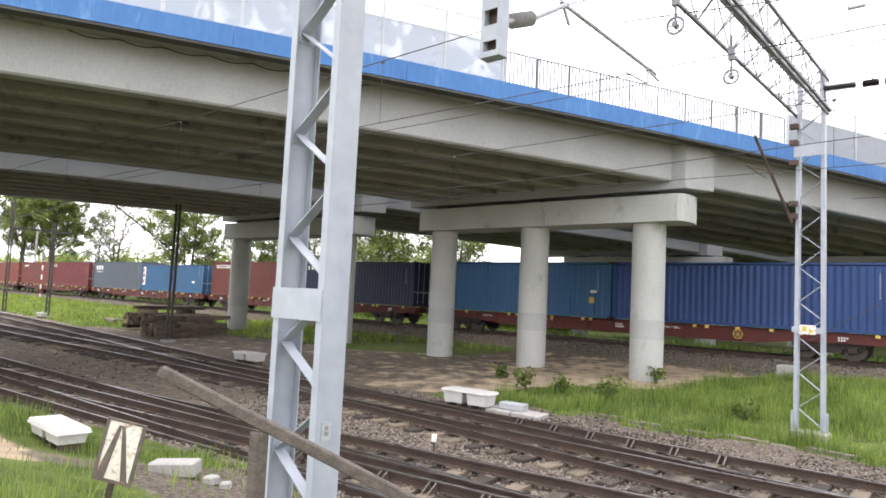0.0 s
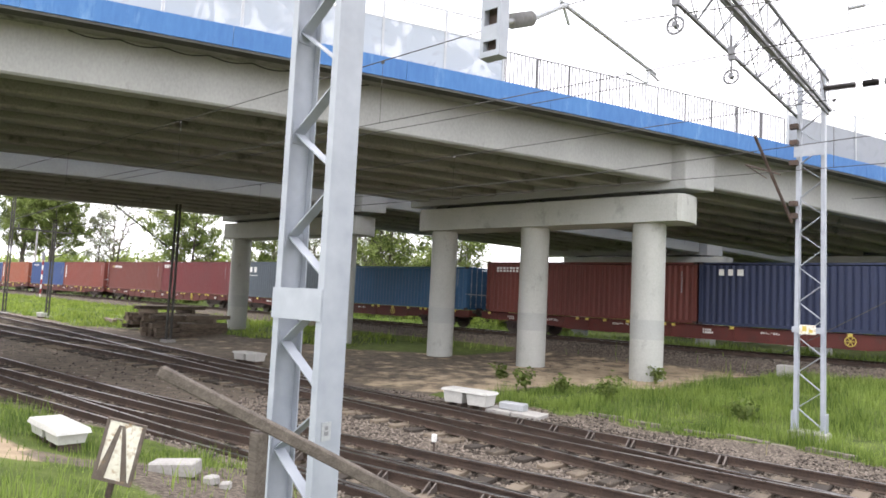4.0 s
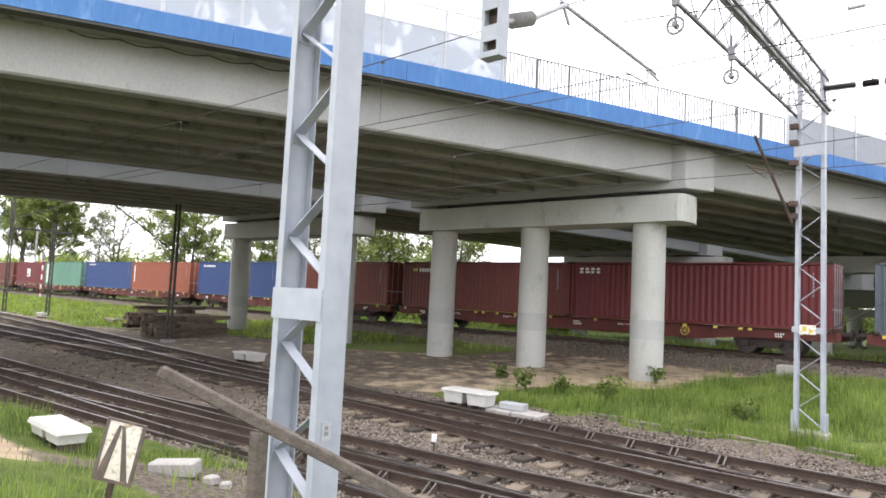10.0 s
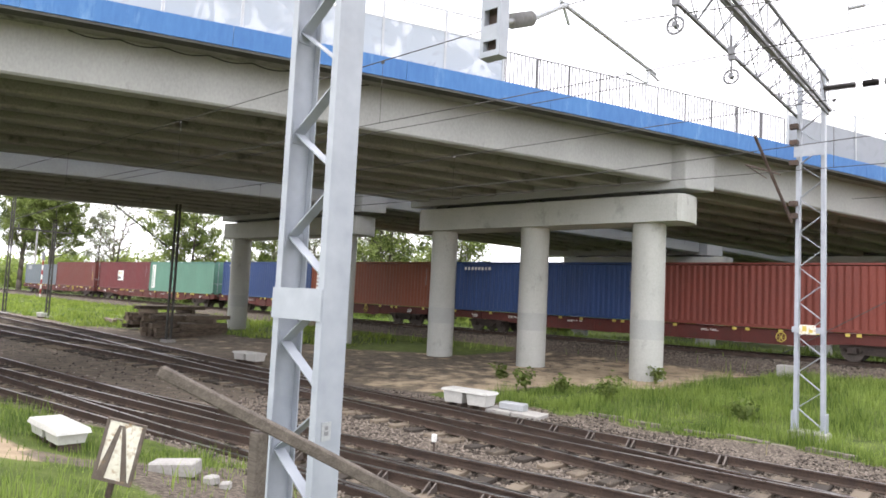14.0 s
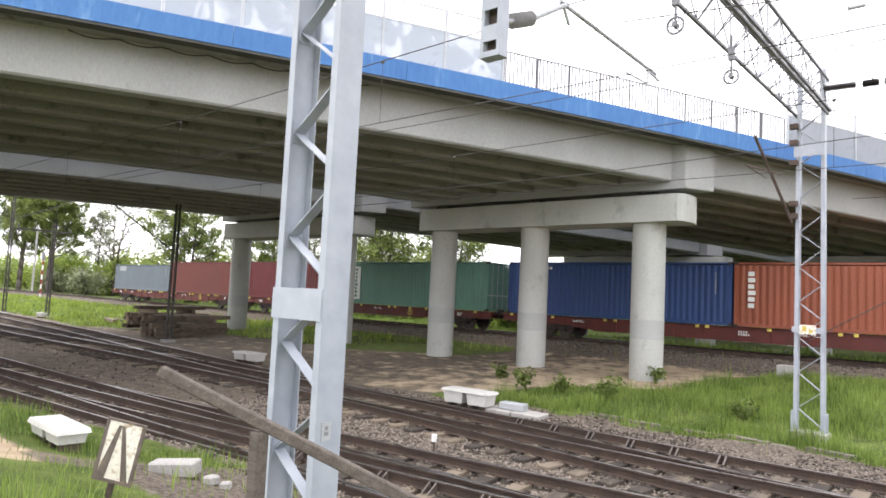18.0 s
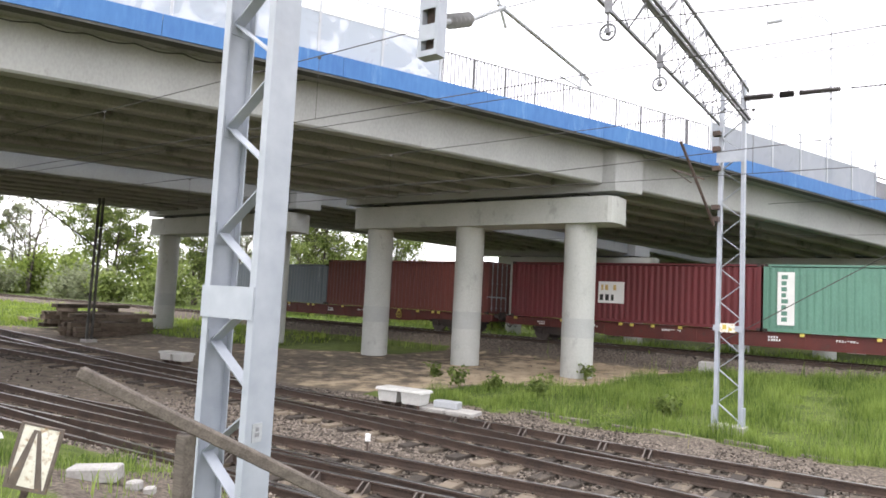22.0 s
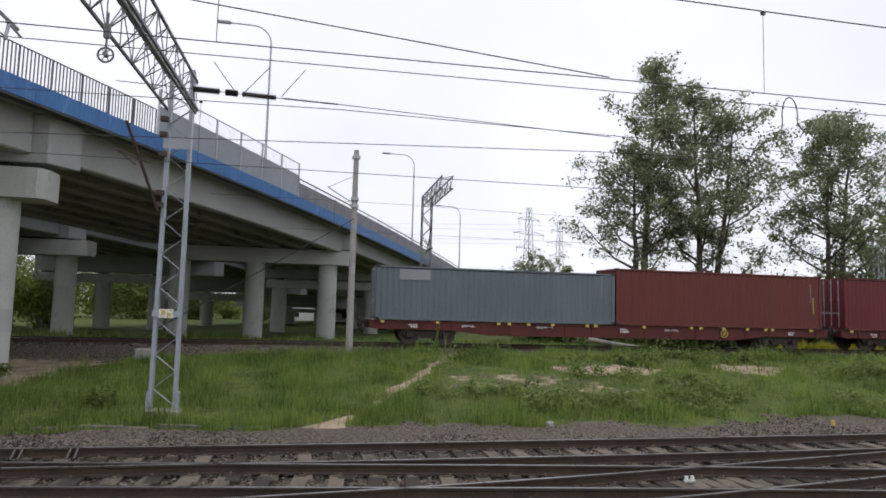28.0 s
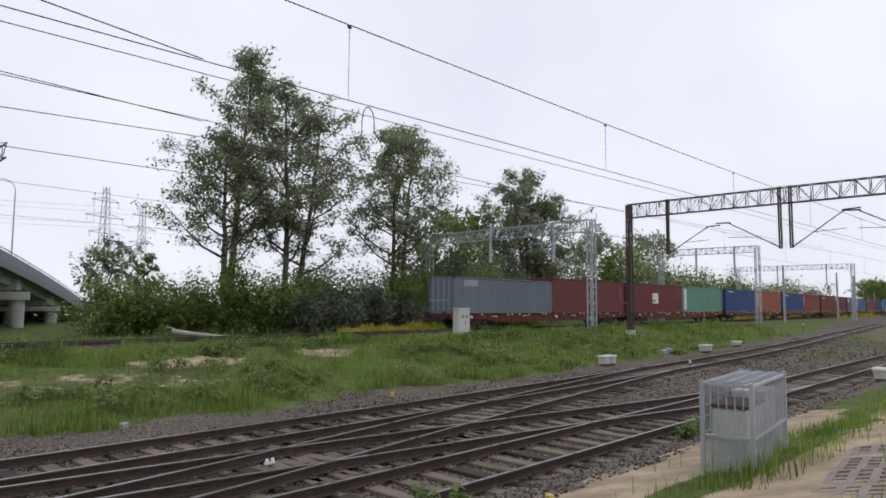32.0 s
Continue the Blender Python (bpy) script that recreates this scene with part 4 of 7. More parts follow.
def corrugated(length, h, axis, pitch=0.278, depth=0.036):
    """A corrugated steel sheet with real folds."""
    k = int(length / pitch)
    p = length / k
    prof = []
    for i in range(k):
        x = i * p
        prof += [(x, 0), (x + p * 0.26, 0), (x + p * 0.5, -depth), (x + p * 0.76, -depth)]
    prof.append((length, 0))
    V, F = [], []
    for x, d in prof:
        for z in (0, h):
            V.append((x, d, z) if axis == "x" else (d, x, z))
    for i in range(len(prof) - 1):
        a = 2 * i
        F.append((a, a + 2, a + 3, a + 1) if axis == "x" else (a, a + 1, a + 3, a + 2))
    return V, F


def container_meshes(H):
    if H in BOX_MESH:
        return BOX_MESH[H]
    L, W = 12.192, 2.438
    D = {}
    V, F = corrugated(L - 0.3, H - 0.28, "x")
    D["side_wall"] = mesh_of("side_wall", [(x, y, z) for x, y, z in V], [f[::1] for f in F])
    V, F = corrugated(W - 0.3, H - 0.28, "y", 0.25)
    D["end_wall"] = mesh_of("end_wall", V, F)
    V, F = corrugated(L - 0.3, W - 0.16, "x", 0.30, 0.02)
    D["roof"] = mesh_of("roof", [(x, z, y) for x, y, z in V], [f[::-1] for f in F])

    def bx(name, *bs, bevel=0.0):
        bm = boxes(*bs, bevel=bevel)
        me = bpy.data.meshes.new(name)
        bm.to_mesh(me)
        bm.free()
        D[name] = me
    bx("corner_post", (0, 0, 0.118, 0.16, 0.1, H - 0.118))
    bx("corner_casting", (0, 0, 0, 0.178, 0.162, 0.118))
    bx("bottom_rail", (0.178, 0, 0.01, L - 0.178, 0.06, 0.15))
    bx("top_rail", (0.178, 0, H - 0.10, L - 0.178, 0.06, H - 0.02))
    bx("end_rail", (0, 0.162, 0.01, 0.08, W - 0.162, 0.15))
    bx("end_header", (0, 0.162, H - 0.13, 0.08, W - 0.162, H - 0.01))
    bx("floor_pan", (0.2, 0.08, 0.12, L - 0.2, W - 0.08, 0.14))
    bx("door_leaf", (0, 0, 0, 0.05, (W - 0.34) / 2, H - 0.30), bevel=0.01)
    bm = bmesh.new()
    rod(bm, (0, 0, -0.05), (0, 0, H - 0.25), 0.018, 6)
    for z in (0.1, 0.6, H * 0.5, H - 0.5):
        box(bm, -0.02, -0.05, z, 0.02, 0.05, z + 0.06)
    box(bm, 0.01, 0, 0.7, 0.03, 0.45, 0.76)
    me = bpy.data.meshes.new("lock_bar")
    bm.to_mesh(me)
    bm.free()
    D["lock_bar"] = me
    BOX_MESH[H] = D
    return D


def bars(bm, x, z, w, h, rows, cols, y, seed):
    """Unreadable lettering as small upright bars."""
    rnd = random.Random(seed)
    for r in range(rows):
        for c in range(cols):
            if rnd.random() < 0.12:
                continue
            cw, ch = w / cols, h / rows
            box(bm, x + c * cw, y - 0.006, z - (r + 1) * ch + ch * 0.2, x + c * cw + cw * rnd.uniform(0.45, 0.75), y, z - r * ch - ch * 0.1)


def make_container(x, H, mat, label, marks, door_left):
    L, W = 12.192, 2.438
    c = thing("shipping_container", label, "container", on_line(x, L, -W / 2, 1.155), group="containers on the train")
    D = container_meshes(H)

    def put(name, m, mt=mat, parent=c, lab=""):
        ob = link(name, D[name], None, parent, lab)
        if not D[name].materials:
            D[name].materials.append(mt)
        ob.material_slots[0].link = "OBJECT"
        ob.material_slots[0].material = mt
        ob.matrix_basis = m
        return ob
    put("side_wall", pose(0.15, 0.05, 0.14))
    put("side_wall", pose(L - 0.15, W - 0.05, 0.14, 0, 0, 180))
    put("roof", pose(0.15, 0.08, H - 0.05))
    put("floor_pan", pose(0, 0, 0))
    blind, door = (L, 0) if door_left else (0, L)
    put("end_wall", pose(blind - 0.06 if blind else 0.06, 0.15 if not blind else W - 0.15, 0.14, 0, 0, 0 if not blind else 180))
    for y in (0, 1):
        put("bottom_rail", pose(0, 0, 0) if not y else pose(L, W, 0, 0, 0, 180))
        put("top_rail", pose(0, 0, 0) if not y else pose(L, W, 0, 0, 0, 180))
    for m in (pose(0, 0, 0), pose(L, W, 0, 0, 0, 180)):
        put("end_rail", m)
        put("end_header", m)
        for sy in (0, 1):
            for part_name, zz in (("corner_post", 0), ("corner_casting", 0), ("corner_casting", H - 0.118)):
                k = 0.1 if part_name == "corner_post" else 0.162
                put(part_name, m @ pose(0, W - k if sy else 0, zz), mat if part_name == "corner_post" else M_BOGIE)
    dm = pose(0, 0, 0) if door_left else pose(L, W, 0, 0, 0, 180)
    for sy in (0, 1):
        leaf = put("door_leaf", dm @ pose(0.02, 0.17 + sy * (W - 0.34) / 2, 0.15))
        for ly in (0.25, 0.75):
            put("lock_bar", pose(-0.025, ly * (W - 0.34) / 2, 0.05), M_STEEL, leaf, "galvanised door lock bar")
    for kind, mx, mz, w, h, colour in marks:
        bm = bmesh.new()
        if kind == "panel":
            box(bm, mx, -0.004, mz - h, mx + w, 0.012, mz)
            part("painted_panel", bm, colour, c, "painted logo panel")
        elif kind == "poster":
            box(bm, mx, -0.008, mz - h, mx + w, 0.012, mz)
            pnl = part("logo_panel", bm, M_WHITE, c, "white logo panel with faded print")
            bm = bmesh.new()
            bars(bm, mx + 0.08, mz - h * 0.56, w - 0.16, h * 0.4, 1, 4, -0.010, 3)
            part("lettering", bm, M_BLACK, pnl)
            bm = bmesh.new()
            bars(bm, mx + 0.14, mz - 0.12, w - 0.28, h * 0.36, 1, 5, -0.010, 9)
            part("emblem", bm, M_GOLD, pnl)
        else:
            rows, cols = kind
            bm.free()
            rnd = random.Random(int(mx * 100))
            cw, ch = w / cols, h / rows
            for r in range(rows):
                for q in range(cols):
                    x0, z1 = mx + q * cw, mz - r * ch
                    part("letter", boxes((x0, -0.012, z1 - ch * 0.8, x0 + cw * rnd.uniform(0.5, 0.75), -0.006, z1 - ch * 0.1)), colour, c)
    MOVING.append((c, x, L, -W / 2, 1.155))
    return c


M_GOLD = material("gold_print", (0.45, 0.30, 0.10), (0.62, 0.45, 0.18), 0.6, bump=0)
WAGON_MESH = {}


def wagon_piece(name, build):
    if name not in WAGON_MESH:
        bm = bmesh.new()
        build(bm)
        me = bpy.data.meshes.new(name)
        bm.normal_update()
        bm.to_mesh(me)
        bm.free()
        WAGON_MESH[name] = me
    return WAGON_MESH[name]


def make_wagon(x, k):
    """Flat container wagon, 80 ft, on two bogies; x is the rear end of its load."""
    wg = thing("container_wagon", "red oxide container flat wagon on two bogies", "freight wagon", on_line(x, 24.5), group="wagons of the train")
    L = 24.5

    def add(name, build, mat, parent=wg, m=None, lab=""):
        ob = link(name, wagon_piece(name, build), mat, parent, lab)
        if m is not None:
            ob.matrix_basis = m
        return ob

    def sill(bm):
        # fish-bellied side sill
        prof = [(-0.1, 0.72), (3.6, 0.70), (5.4, 0.50), (19.1, 0.50), (20.9, 0.70), (24.6, 0.72), (24.6, 1.10), (-0.1, 1.10)]
        lo = [bm.verts.new((a, 0, b)) for a, b in prof]
        hi = [bm.verts.new((a, 0.16, b)) for a, b in prof]
        bm.faces.new(lo)
        bm.faces.new(hi[::-1])
        for i in range(len(prof)):
            j = (i + 1) % len(prof)
            bm.faces.new((lo[i], hi[i], hi[j], lo[j]))
        box(bm, -0.1, -0.05, 1.06, 24.6, 0.21, 1.10)
        box(bm, 5.4, -0.04, 0.49, 19.1, 0.20, 0.52)
        for xx in np.arange(0.8, 24.2, 1.45):
            box(bm, xx, -0.045, 0.74 if xx < 4.5 or xx > 20 else 0.54, xx + 0.05, 0.0, 1.06)
    add("side_sill", sill, M_WAGON, m=pose(0, -1.22, 0))
    add("side_sill", sill, M_WAGON, m=pose(L, 1.22, 0, 0, 0, 180))
    add("cross_members", lambda bm: [box(bm, xx, -1.05, 0.8, xx + 0.2, 1.05, 1.0) for xx in np.arange(0.2, 24.4, 2.2)], M_WAGON)
    add("head_stock", lambda bm: box(bm, -0.28, -1.25, 0.75, -0.1, 1.25, 1.14, bevel=0.02), M_WAGON)
    add("head_stock", None, M_WAGON, m=pose(L, 0, 0, 0, 0, 180))

    def yellow(bm):
        box(bm, 0, -0.07, -0.01, 0.17, 0.0, 0.12, bevel=0.01)
    for xx in (0.25, 2.9, 5.95, 6.5, 7.5, 8.75, 10.6, 11.05, 13.7, 16.4, 16.95, 18.3, 19.7, 20.8, 21.2, 23.6):
        add("twist_lock", yellow, M_YELLOW, m=pose(xx, -1.27, 1.02), lab="yellow folding twist lock")

    def plates(bm):
        for xx, w, h in ((1.6, 0.45, 0.2), (4.2, 0.7, 0.12), (8.0, 0.9, 0.1), (12.5, 0.5, 0.24), (15.0, 0.8, 0.1), (22.3, 0.4, 0.2)):
            bars(bm, xx, 0.98, w, h, 2, int(w * 11), -1.262, int(xx * 10))
    tagged(add("stencilled_lettering", plates, M_WHITE), kind="stuff")

    def wheel_mark(bm):
        for i in range(14):
            a, b = 2 * math.pi * i / 14, 2 * math.pi * (i + 1) / 14
            rod(bm, (0.2 * math.cos(a), 0, 0.2 * math.sin(a)), (0.2 * math.cos(b), 0, 0.2 * math.sin(b)), 0.018, 5)
        for i in range(3):
            a = math.pi * i / 3
            rod(bm, (0.2 * math.cos(a), 0, 0.2 * math.sin(a)), (-0.2 * math.cos(a), 0, -0.2 * math.sin(a)), 0.014, 5)
    add("brake_handwheel", wheel_mark, M_YELLOW, m=pose(18.4, -1.3, 0.82), lab="yellow spoked brake handwheel")

    def buffer(bm):
        rod(bm, (-0.28, 0, 0), (-0.6, 0, 0), 0.11, 12)
        rod(bm, (-0.6, 0, 0), (-0.66, 0, 0), 0.23, 16)
    for yy in (-0.875, 0.875):
        add("buffer", buffer, M_BOGIE, m=pose(0, yy, 1.06))
        add("buffer", buffer, M_BOGIE, m=pose(L, yy, 1.06, 0, 0, 180))

    def coupling(bm):
        rod(bm, (-0.28, 0, 1.0), (-0.72, 0, 0.95), 0.05, 8)
        box(bm, -0.74, -0.05, 0.8, -0.66, 0.05, 1.05)

    def hose(bm):
        rings = []
        for u in np.linspace(0, 1, 9):
            c = Vector((-0.28 - 0.45 * u, 0, -math.sin(math.pi * u)))
            rings.append([bm.verts.new(c + Vector((0, 0.024 * math.cos(q), 0.05 * math.sin(q)))) for q in np.linspace(0, 2 * math.pi, 7)[:-1]])
        for r0, r1 in zip(rings[:-1], rings[1:]):
            for q in range(6):
                bm.faces.new((r0[q], r0[(q + 1) % 6], r1[(q + 1) % 6], r1[q]))
    for end in (pose(0, 0, 0), pose(L, 0, 0, 0, 0, 180)):
        add("screw_coupling", coupling, M_BLACK, m=end)
        for yy, dz in ((-0.35, 0.42), (-0.22, 0.36), (0.3, 0.40)):
            add("brake_hose", hose, M_BLACK, m=end @ pose(0, yy, 0.92) @ Matrix.Diagonal((1, 1, dz, 1)))

    def frame_piece(bm):
        for yy in (-1.0, 1.0):
            prof = [(-1.35, 0.52), (-0.6, 0.52), (-0.4, 0.30), (0.4, 0.30), (0.6, 0.52), (1.35, 0.52), (1.35, 0.66), (0.55, 0.68), (-0.55, 0.68), (-1.35, 0.66)]
            lo = [bm.verts.new((a, yy - 0.07, b)) for a, b in prof]
            hi = [bm.verts.new((a, yy + 0.07, b)) for a, b in prof]
            bm.faces.new(lo)
            bm.faces.new(hi[::-1])
            for i in range(len(prof)):
                j = (i + 1) % len(prof)
                bm.faces.new((lo[i], hi[i], hi[j], lo[j]))
            for ax in (-0.9, 0.9):
                box(bm, ax - 0.17, yy - 0.14, 0.32, ax + 0.17, yy + 0.14, 0.60, bevel=0.02)
                for dx in (-0.25, 0.25):
                    rod(bm, (ax + dx, yy, 0.40), (ax + dx, yy, 0.56), 0.07, 8)
        box(bm, -0.2, -1.0, 0.45, 0.2, 1.0, 0.75)

    def wheelset(bm):
        rod(bm, (0, -1.0, 0), (0, 1.0, 0), 0.08, 10)
        for yy in (-0.75, 0.75):
            s = 1 if yy > 0 else -1
            rod(bm, (0, yy - 0.065, 0), (0, yy + 0.065, 0), 0.46, 28)
            rod(bm, (0, yy - s * 0.095, 0), (0, yy - s * 0.065, 0), 0.487, 28)
            rod(bm, (0, yy - 0.1, 0), (0, yy + 0.1, 0), 0.14, 12)
    for bx_ in (2.6, L - 2.6):
        bo = add("bogie", frame_piece, M_BOGIE, m=pose(bx_, 0, 0), lab="dark grimy two-axle bogie")
        for ax in (-0.9, 0.9):
            ws = add("wheelset", wheelset, M_WHEEL, bo, pose(ax, 0, 0.46))
            WHEELS.append((ws, ax))
    MOVING.append((wg, x, 24.5, 0.0, 0.0))
    return wg


WHEELS = []


def paint(name, c, k=0.78):
    return material(name, shade(c, k), c, 0.55, fine=20, coarse=0.9, bump=0.05, stain=shade(c, 0.55), stain_at=0.68, streak=(1, 1, 0.4))


P_GREY = paint("grey_container_paint", (0.145, 0.175, 0.20))
P_PALE = paint("pale_grey_patch_paint", (0.30, 0.32, 0.34))
P_DGREY = paint("slate_container_paint", (0.085, 0.105, 0.13))
P_RED = paint("brown_red_container_paint", (0.145, 0.034, 0.026))
P_RED2 = paint("oxide_container_paint", (0.20, 0.045, 0.032))
P_MAROON = paint("maroon_container_paint", (0.145, 0.022, 0.026))
P_ORANGE = paint("orange_container_paint", (0.29, 0.082, 0.043))
P_GREEN = paint("sea_green_container_paint", (0.12, 0.265, 0.20))
P_BLUE = paint("cobalt_container_paint", (0.024, 0.062, 0.19))
P_LBLUE = paint("azure_container_paint", (0.03, 0.11, 0.23))
P_DBLUE = paint("deep_blue_container_paint", (0.02, 0.03, 0.075))
HC, STD = 2.896, 2.591
CODE = ((8, 1), 11.45, 2.45, 0.085, 1.05, P_PALE)
TRAIN = [
    (STD, P_GREY, "weathered grey steel container, faded marking", [("panel", 1.1, 2.42, 1.5, 0.5, P_PALE), CODE], True,
     HC, P_RED, "brown red corrugated steel container", [CODE, ((6, 1), 11.6, 1.7, 0.12, 0.9, M_YELLOW)], False),
    (HC, P_MAROON, "maroon container with white logo panel", [("poster", 4.85, 1.95, 1.3, 1.05, M_WHITE), CODE], True,
     HC, P_GREEN, "sea green container with white vertical panel", [("panel", 0.55, 2.55, 0.65, 2.25, M_WHITE), ((8, 1), 0.7, 2.45, 0.34, 2.05, P_GREEN)], False),
    (HC, P_BLUE, "cobalt blue corrugated steel container", [CODE, ((1, 8), 1.0, 2.65, 1.9, 0.22, M_WHITE)], True,
     HC, P_ORANGE, "faded orange steel container", [((6, 1), 0.6, 2.5, 0.45, 1.7, M_WHITE), CODE], False),
    (HC, P_BLUE, "blue container with white lettering", [((1, 8), 0.9, 2.6, 2.0, 0.25, M_WHITE), CODE], True,
     HC, P_RED2, "oxide red steel container with lettering", [((6, 1), 0.6, 2.5, 0.4, 1.5, M_WHITE), CODE], False),
    (HC, P_RED, "brick red container with white lettering", [((1, 8), 1.35, 2.5, 1.75, 0.32, M_WHITE), ((1, 3), 0.8, 2.5, 0.4, 0.28, M_YELLOW), CODE], True,
     HC, P_MAROON, "maroon container with white label", [((2, 4), 0.5, 2.6, 1.3, 0.34, M_WHITE), CODE], False),
    (HC, P_DGREY, "slate grey container with large white lettering", [((1, 3), 0.75, 2.5, 2.1, 0.62, M_WHITE), ((1, 14), 0.9, 1.8, 1.8, 0.1, M_WHITE), CODE], True,
     STD, P_LBLUE, "low blue container with white logo panel", [("panel", 0.3, 2.35, 0.55, 1.8, M_WHITE), ((3, 1), 0.36, 2.25, 0.4, 1.6, P_RED2), CODE, ("panel", 10.2, 1.1, 0.5, 0.2, M_WHITE)], False),
    (HC, P_RED, "brown red container with two lettering rows", [((2, 13), 0.7, 2.6, 2.9, 0.32, M_WHITE), CODE], True,
     HC, P_DBLUE, "very dark navy blue steel container", [((1, 3), 0.9, 2.6, 1.2, 0.4, M_WHITE), CODE], False),
    (HC, P_LBLUE, "azure blue container with white logo panel", [("panel", 0.3, 2.5, 0.6, 2.0, M_WHITE), ((3, 1), 0.38, 2.4, 0.42, 1.8, P_RED2), CODE, ("panel", 11.0, 1.05, 0.28, 0.3, M_YELLOW), ("panel", 11.05, 1.42, 0.36, 0.14, M_WHITE)], True,
     HC, P_BLUE, "cobalt blue steel container", [CODE], False),
]
for k, (h1, m1, l1, mk1, d1, h2, m2, l2, mk2, d2) in enumerate(TRAIN):
    x = TAIL_0 + k * PITCH
    make_wagon(x, k)
    make_container(x, h1, m1, l1, mk1, d1)
    make_container(x + 12.28, h2, m2, l2, mk2, d2)


# ---- masts, poles and portals further off ----
def make_portal(label, x, y0, y1, z_beam, depth, mat, posts, w=0.5, arms=(), cw=None, leg=0.08):
    po = thing("catenary_portal", label, "catenary portal")
    for y in (y0, y1):
        g = ground_z(x, y) - 0.05
        cw = cw or w
        for sx in (-1, 1):
            for sy in (-1, 1):
                bm = bmesh.new()
                flat(bm, (x + sx * cw / 2, y + sy * cw / 2, g), (x + sx * cw / 2, y + sy * cw / 2, z_beam + depth), leg, leg, up=(0, 1, 0))
                part("leg", bm, mat, po)
        bm = bmesh.new()
        k = int((z_beam - g) / 0.62)
        for i in range(k):
            a, b = g + (z_beam - g) * i / k, g + (z_beam - g) * (i + 1) / k
            s = 1 if i % 2 else -1
            for t in (-1, 1):
                rod(bm, (x - s * cw / 2, y + t * cw / 2, a), (x + s * cw / 2, y + t * cw / 2, b), 0.022, 4)
                rod(bm, (x + t * cw / 2, y - s * cw / 2, a), (x + t * cw / 2, y + s * cw / 2, b), 0.022, 4)
        part("lacing", bm, mat, po)
    truss_beam(po, (x, y0, z_beam), (x, y1, z_beam), w, depth, mat, 0.022, 0.8)
    for y, zb in posts:
        bm = bmesh.new()
        for s in (-1, 1):
            box(bm, x - 0.1, y + s * 0.07 - 0.03, zb, x + 0.1, y + s * 0.07 + 0.03, z_beam + depth + 0.1)
        part("hanging_post", bm, mat, po)
    for (ya, za), (yb, zb) in arms:
        bm = bmesh.new()
        rod(bm, (x, ya, za), (x, yb, zb), 0.035, 6)
        insulator(bm, (x, ya, za), (x, ya + (yb - ya) * 0.18, za + (zb - za) * 0.18), 0.07, 4)
        s = 1 if yb > ya else -1
        rod(bm, (x, yb - s * 0.2, zb - 0.02), (x, yb + s * 0.8, zb + 0.02), 0.045, 6)
        rod(bm, (x, ya + (yb - ya) * 0.4, za + (zb - za) * 0.4), (x, ya + (yb - ya) * 1.0, za + (zb - za) * 0.45), 0.02, 5)
        part("cantilever", bm, mat, po)
    return po


P1 = make_portal("dark brown lattice portal across station tracks", 45.3, 25.7, -6.0, 9.4, 1.02, M_DARKMAST, [(22.6, 6.5), (14.95, 6.5), (14.3, 6.5), (7.0, 6.5)],
                 arms=[((22.5, 6.6), (19.6, 8.3)), ((15.0, 6.6), (18.3, 8.45)), ((14.2, 6.6), (11.2, 8.7)), ((7.0, 6.6), (10.6, 8.6))], cw=0.3, leg=0.1)
part("hazard_band", boxes((45.05, 25.45, 0.45, 45.55, 25.95, 0.95)), M_SIGNW, P1, "weathered pale hazard band")
make_portal("grey lattice portal above the main line", 45.7, 29.3, 48.0, 8.7, 0.95, M_STEEL, [(33.0, 6.6), (40.0, 6.6)], arms=[((33.1, 6.8), (34.4, 8.0))])
make_portal("distant steel portal above the main line", 86.0, 31.2, 44.0, 9.6, 0.8, M_STEEL, [(34.0, 6.6), (39.0, 6.6)])
make_portal("far steel portal over station tracks", 128.0, 31.0, 50.0, 9.4, 0.8, M_STEEL, [(35.0, 6.6), (43.0, 6.6)])
make_portal("far brown portal across the station", 150.0, 28.0, 8.0, 9.0, 0.8, M_DARKMAST, [(22.0, 6.4), (14.0, 6.4)])


def concrete_pole(x, y, h, label):
    g = ground_z(x, y) - 0.3
    po = thing("concrete_pole", label, "pole", pose(x, y, g))
    bm = bmesh.new()
    rod(bm, (0, 0, 0), (0, 0, h - g), 0.17, 10, 0.12)
    smooth(part("shaft", bm, M_CONC, po), 40)
    bm = bmesh.new()
    for z in (h - g - 2.3, h - g - 2.6, h - g - 0.4):
        rod(bm, (0, 0, z), (0, 0, z + 0.14), 0.19, 10)
    rod(bm, (-0.1, 0, h - g - 2.4), (-1.2, 0.3, h - g - 1.7), 0.03, 5)
    rod(bm, (-0.1, 0, h - g - 1.2), (-1.2, 0.3, h - g - 1.7), 0.015, 5)
    part("bracket", bm, M_STEEL, po)


concrete_pole(1.32, 29.8, 9.75, "round grey concrete catenary pole beside main line")


for x, y in ((92.0, 30.2), (117.0, 30.6), (129.0, 31.2)):
    concrete_pole(x, y, 8.2, "slim grey catenary pole far along the line")


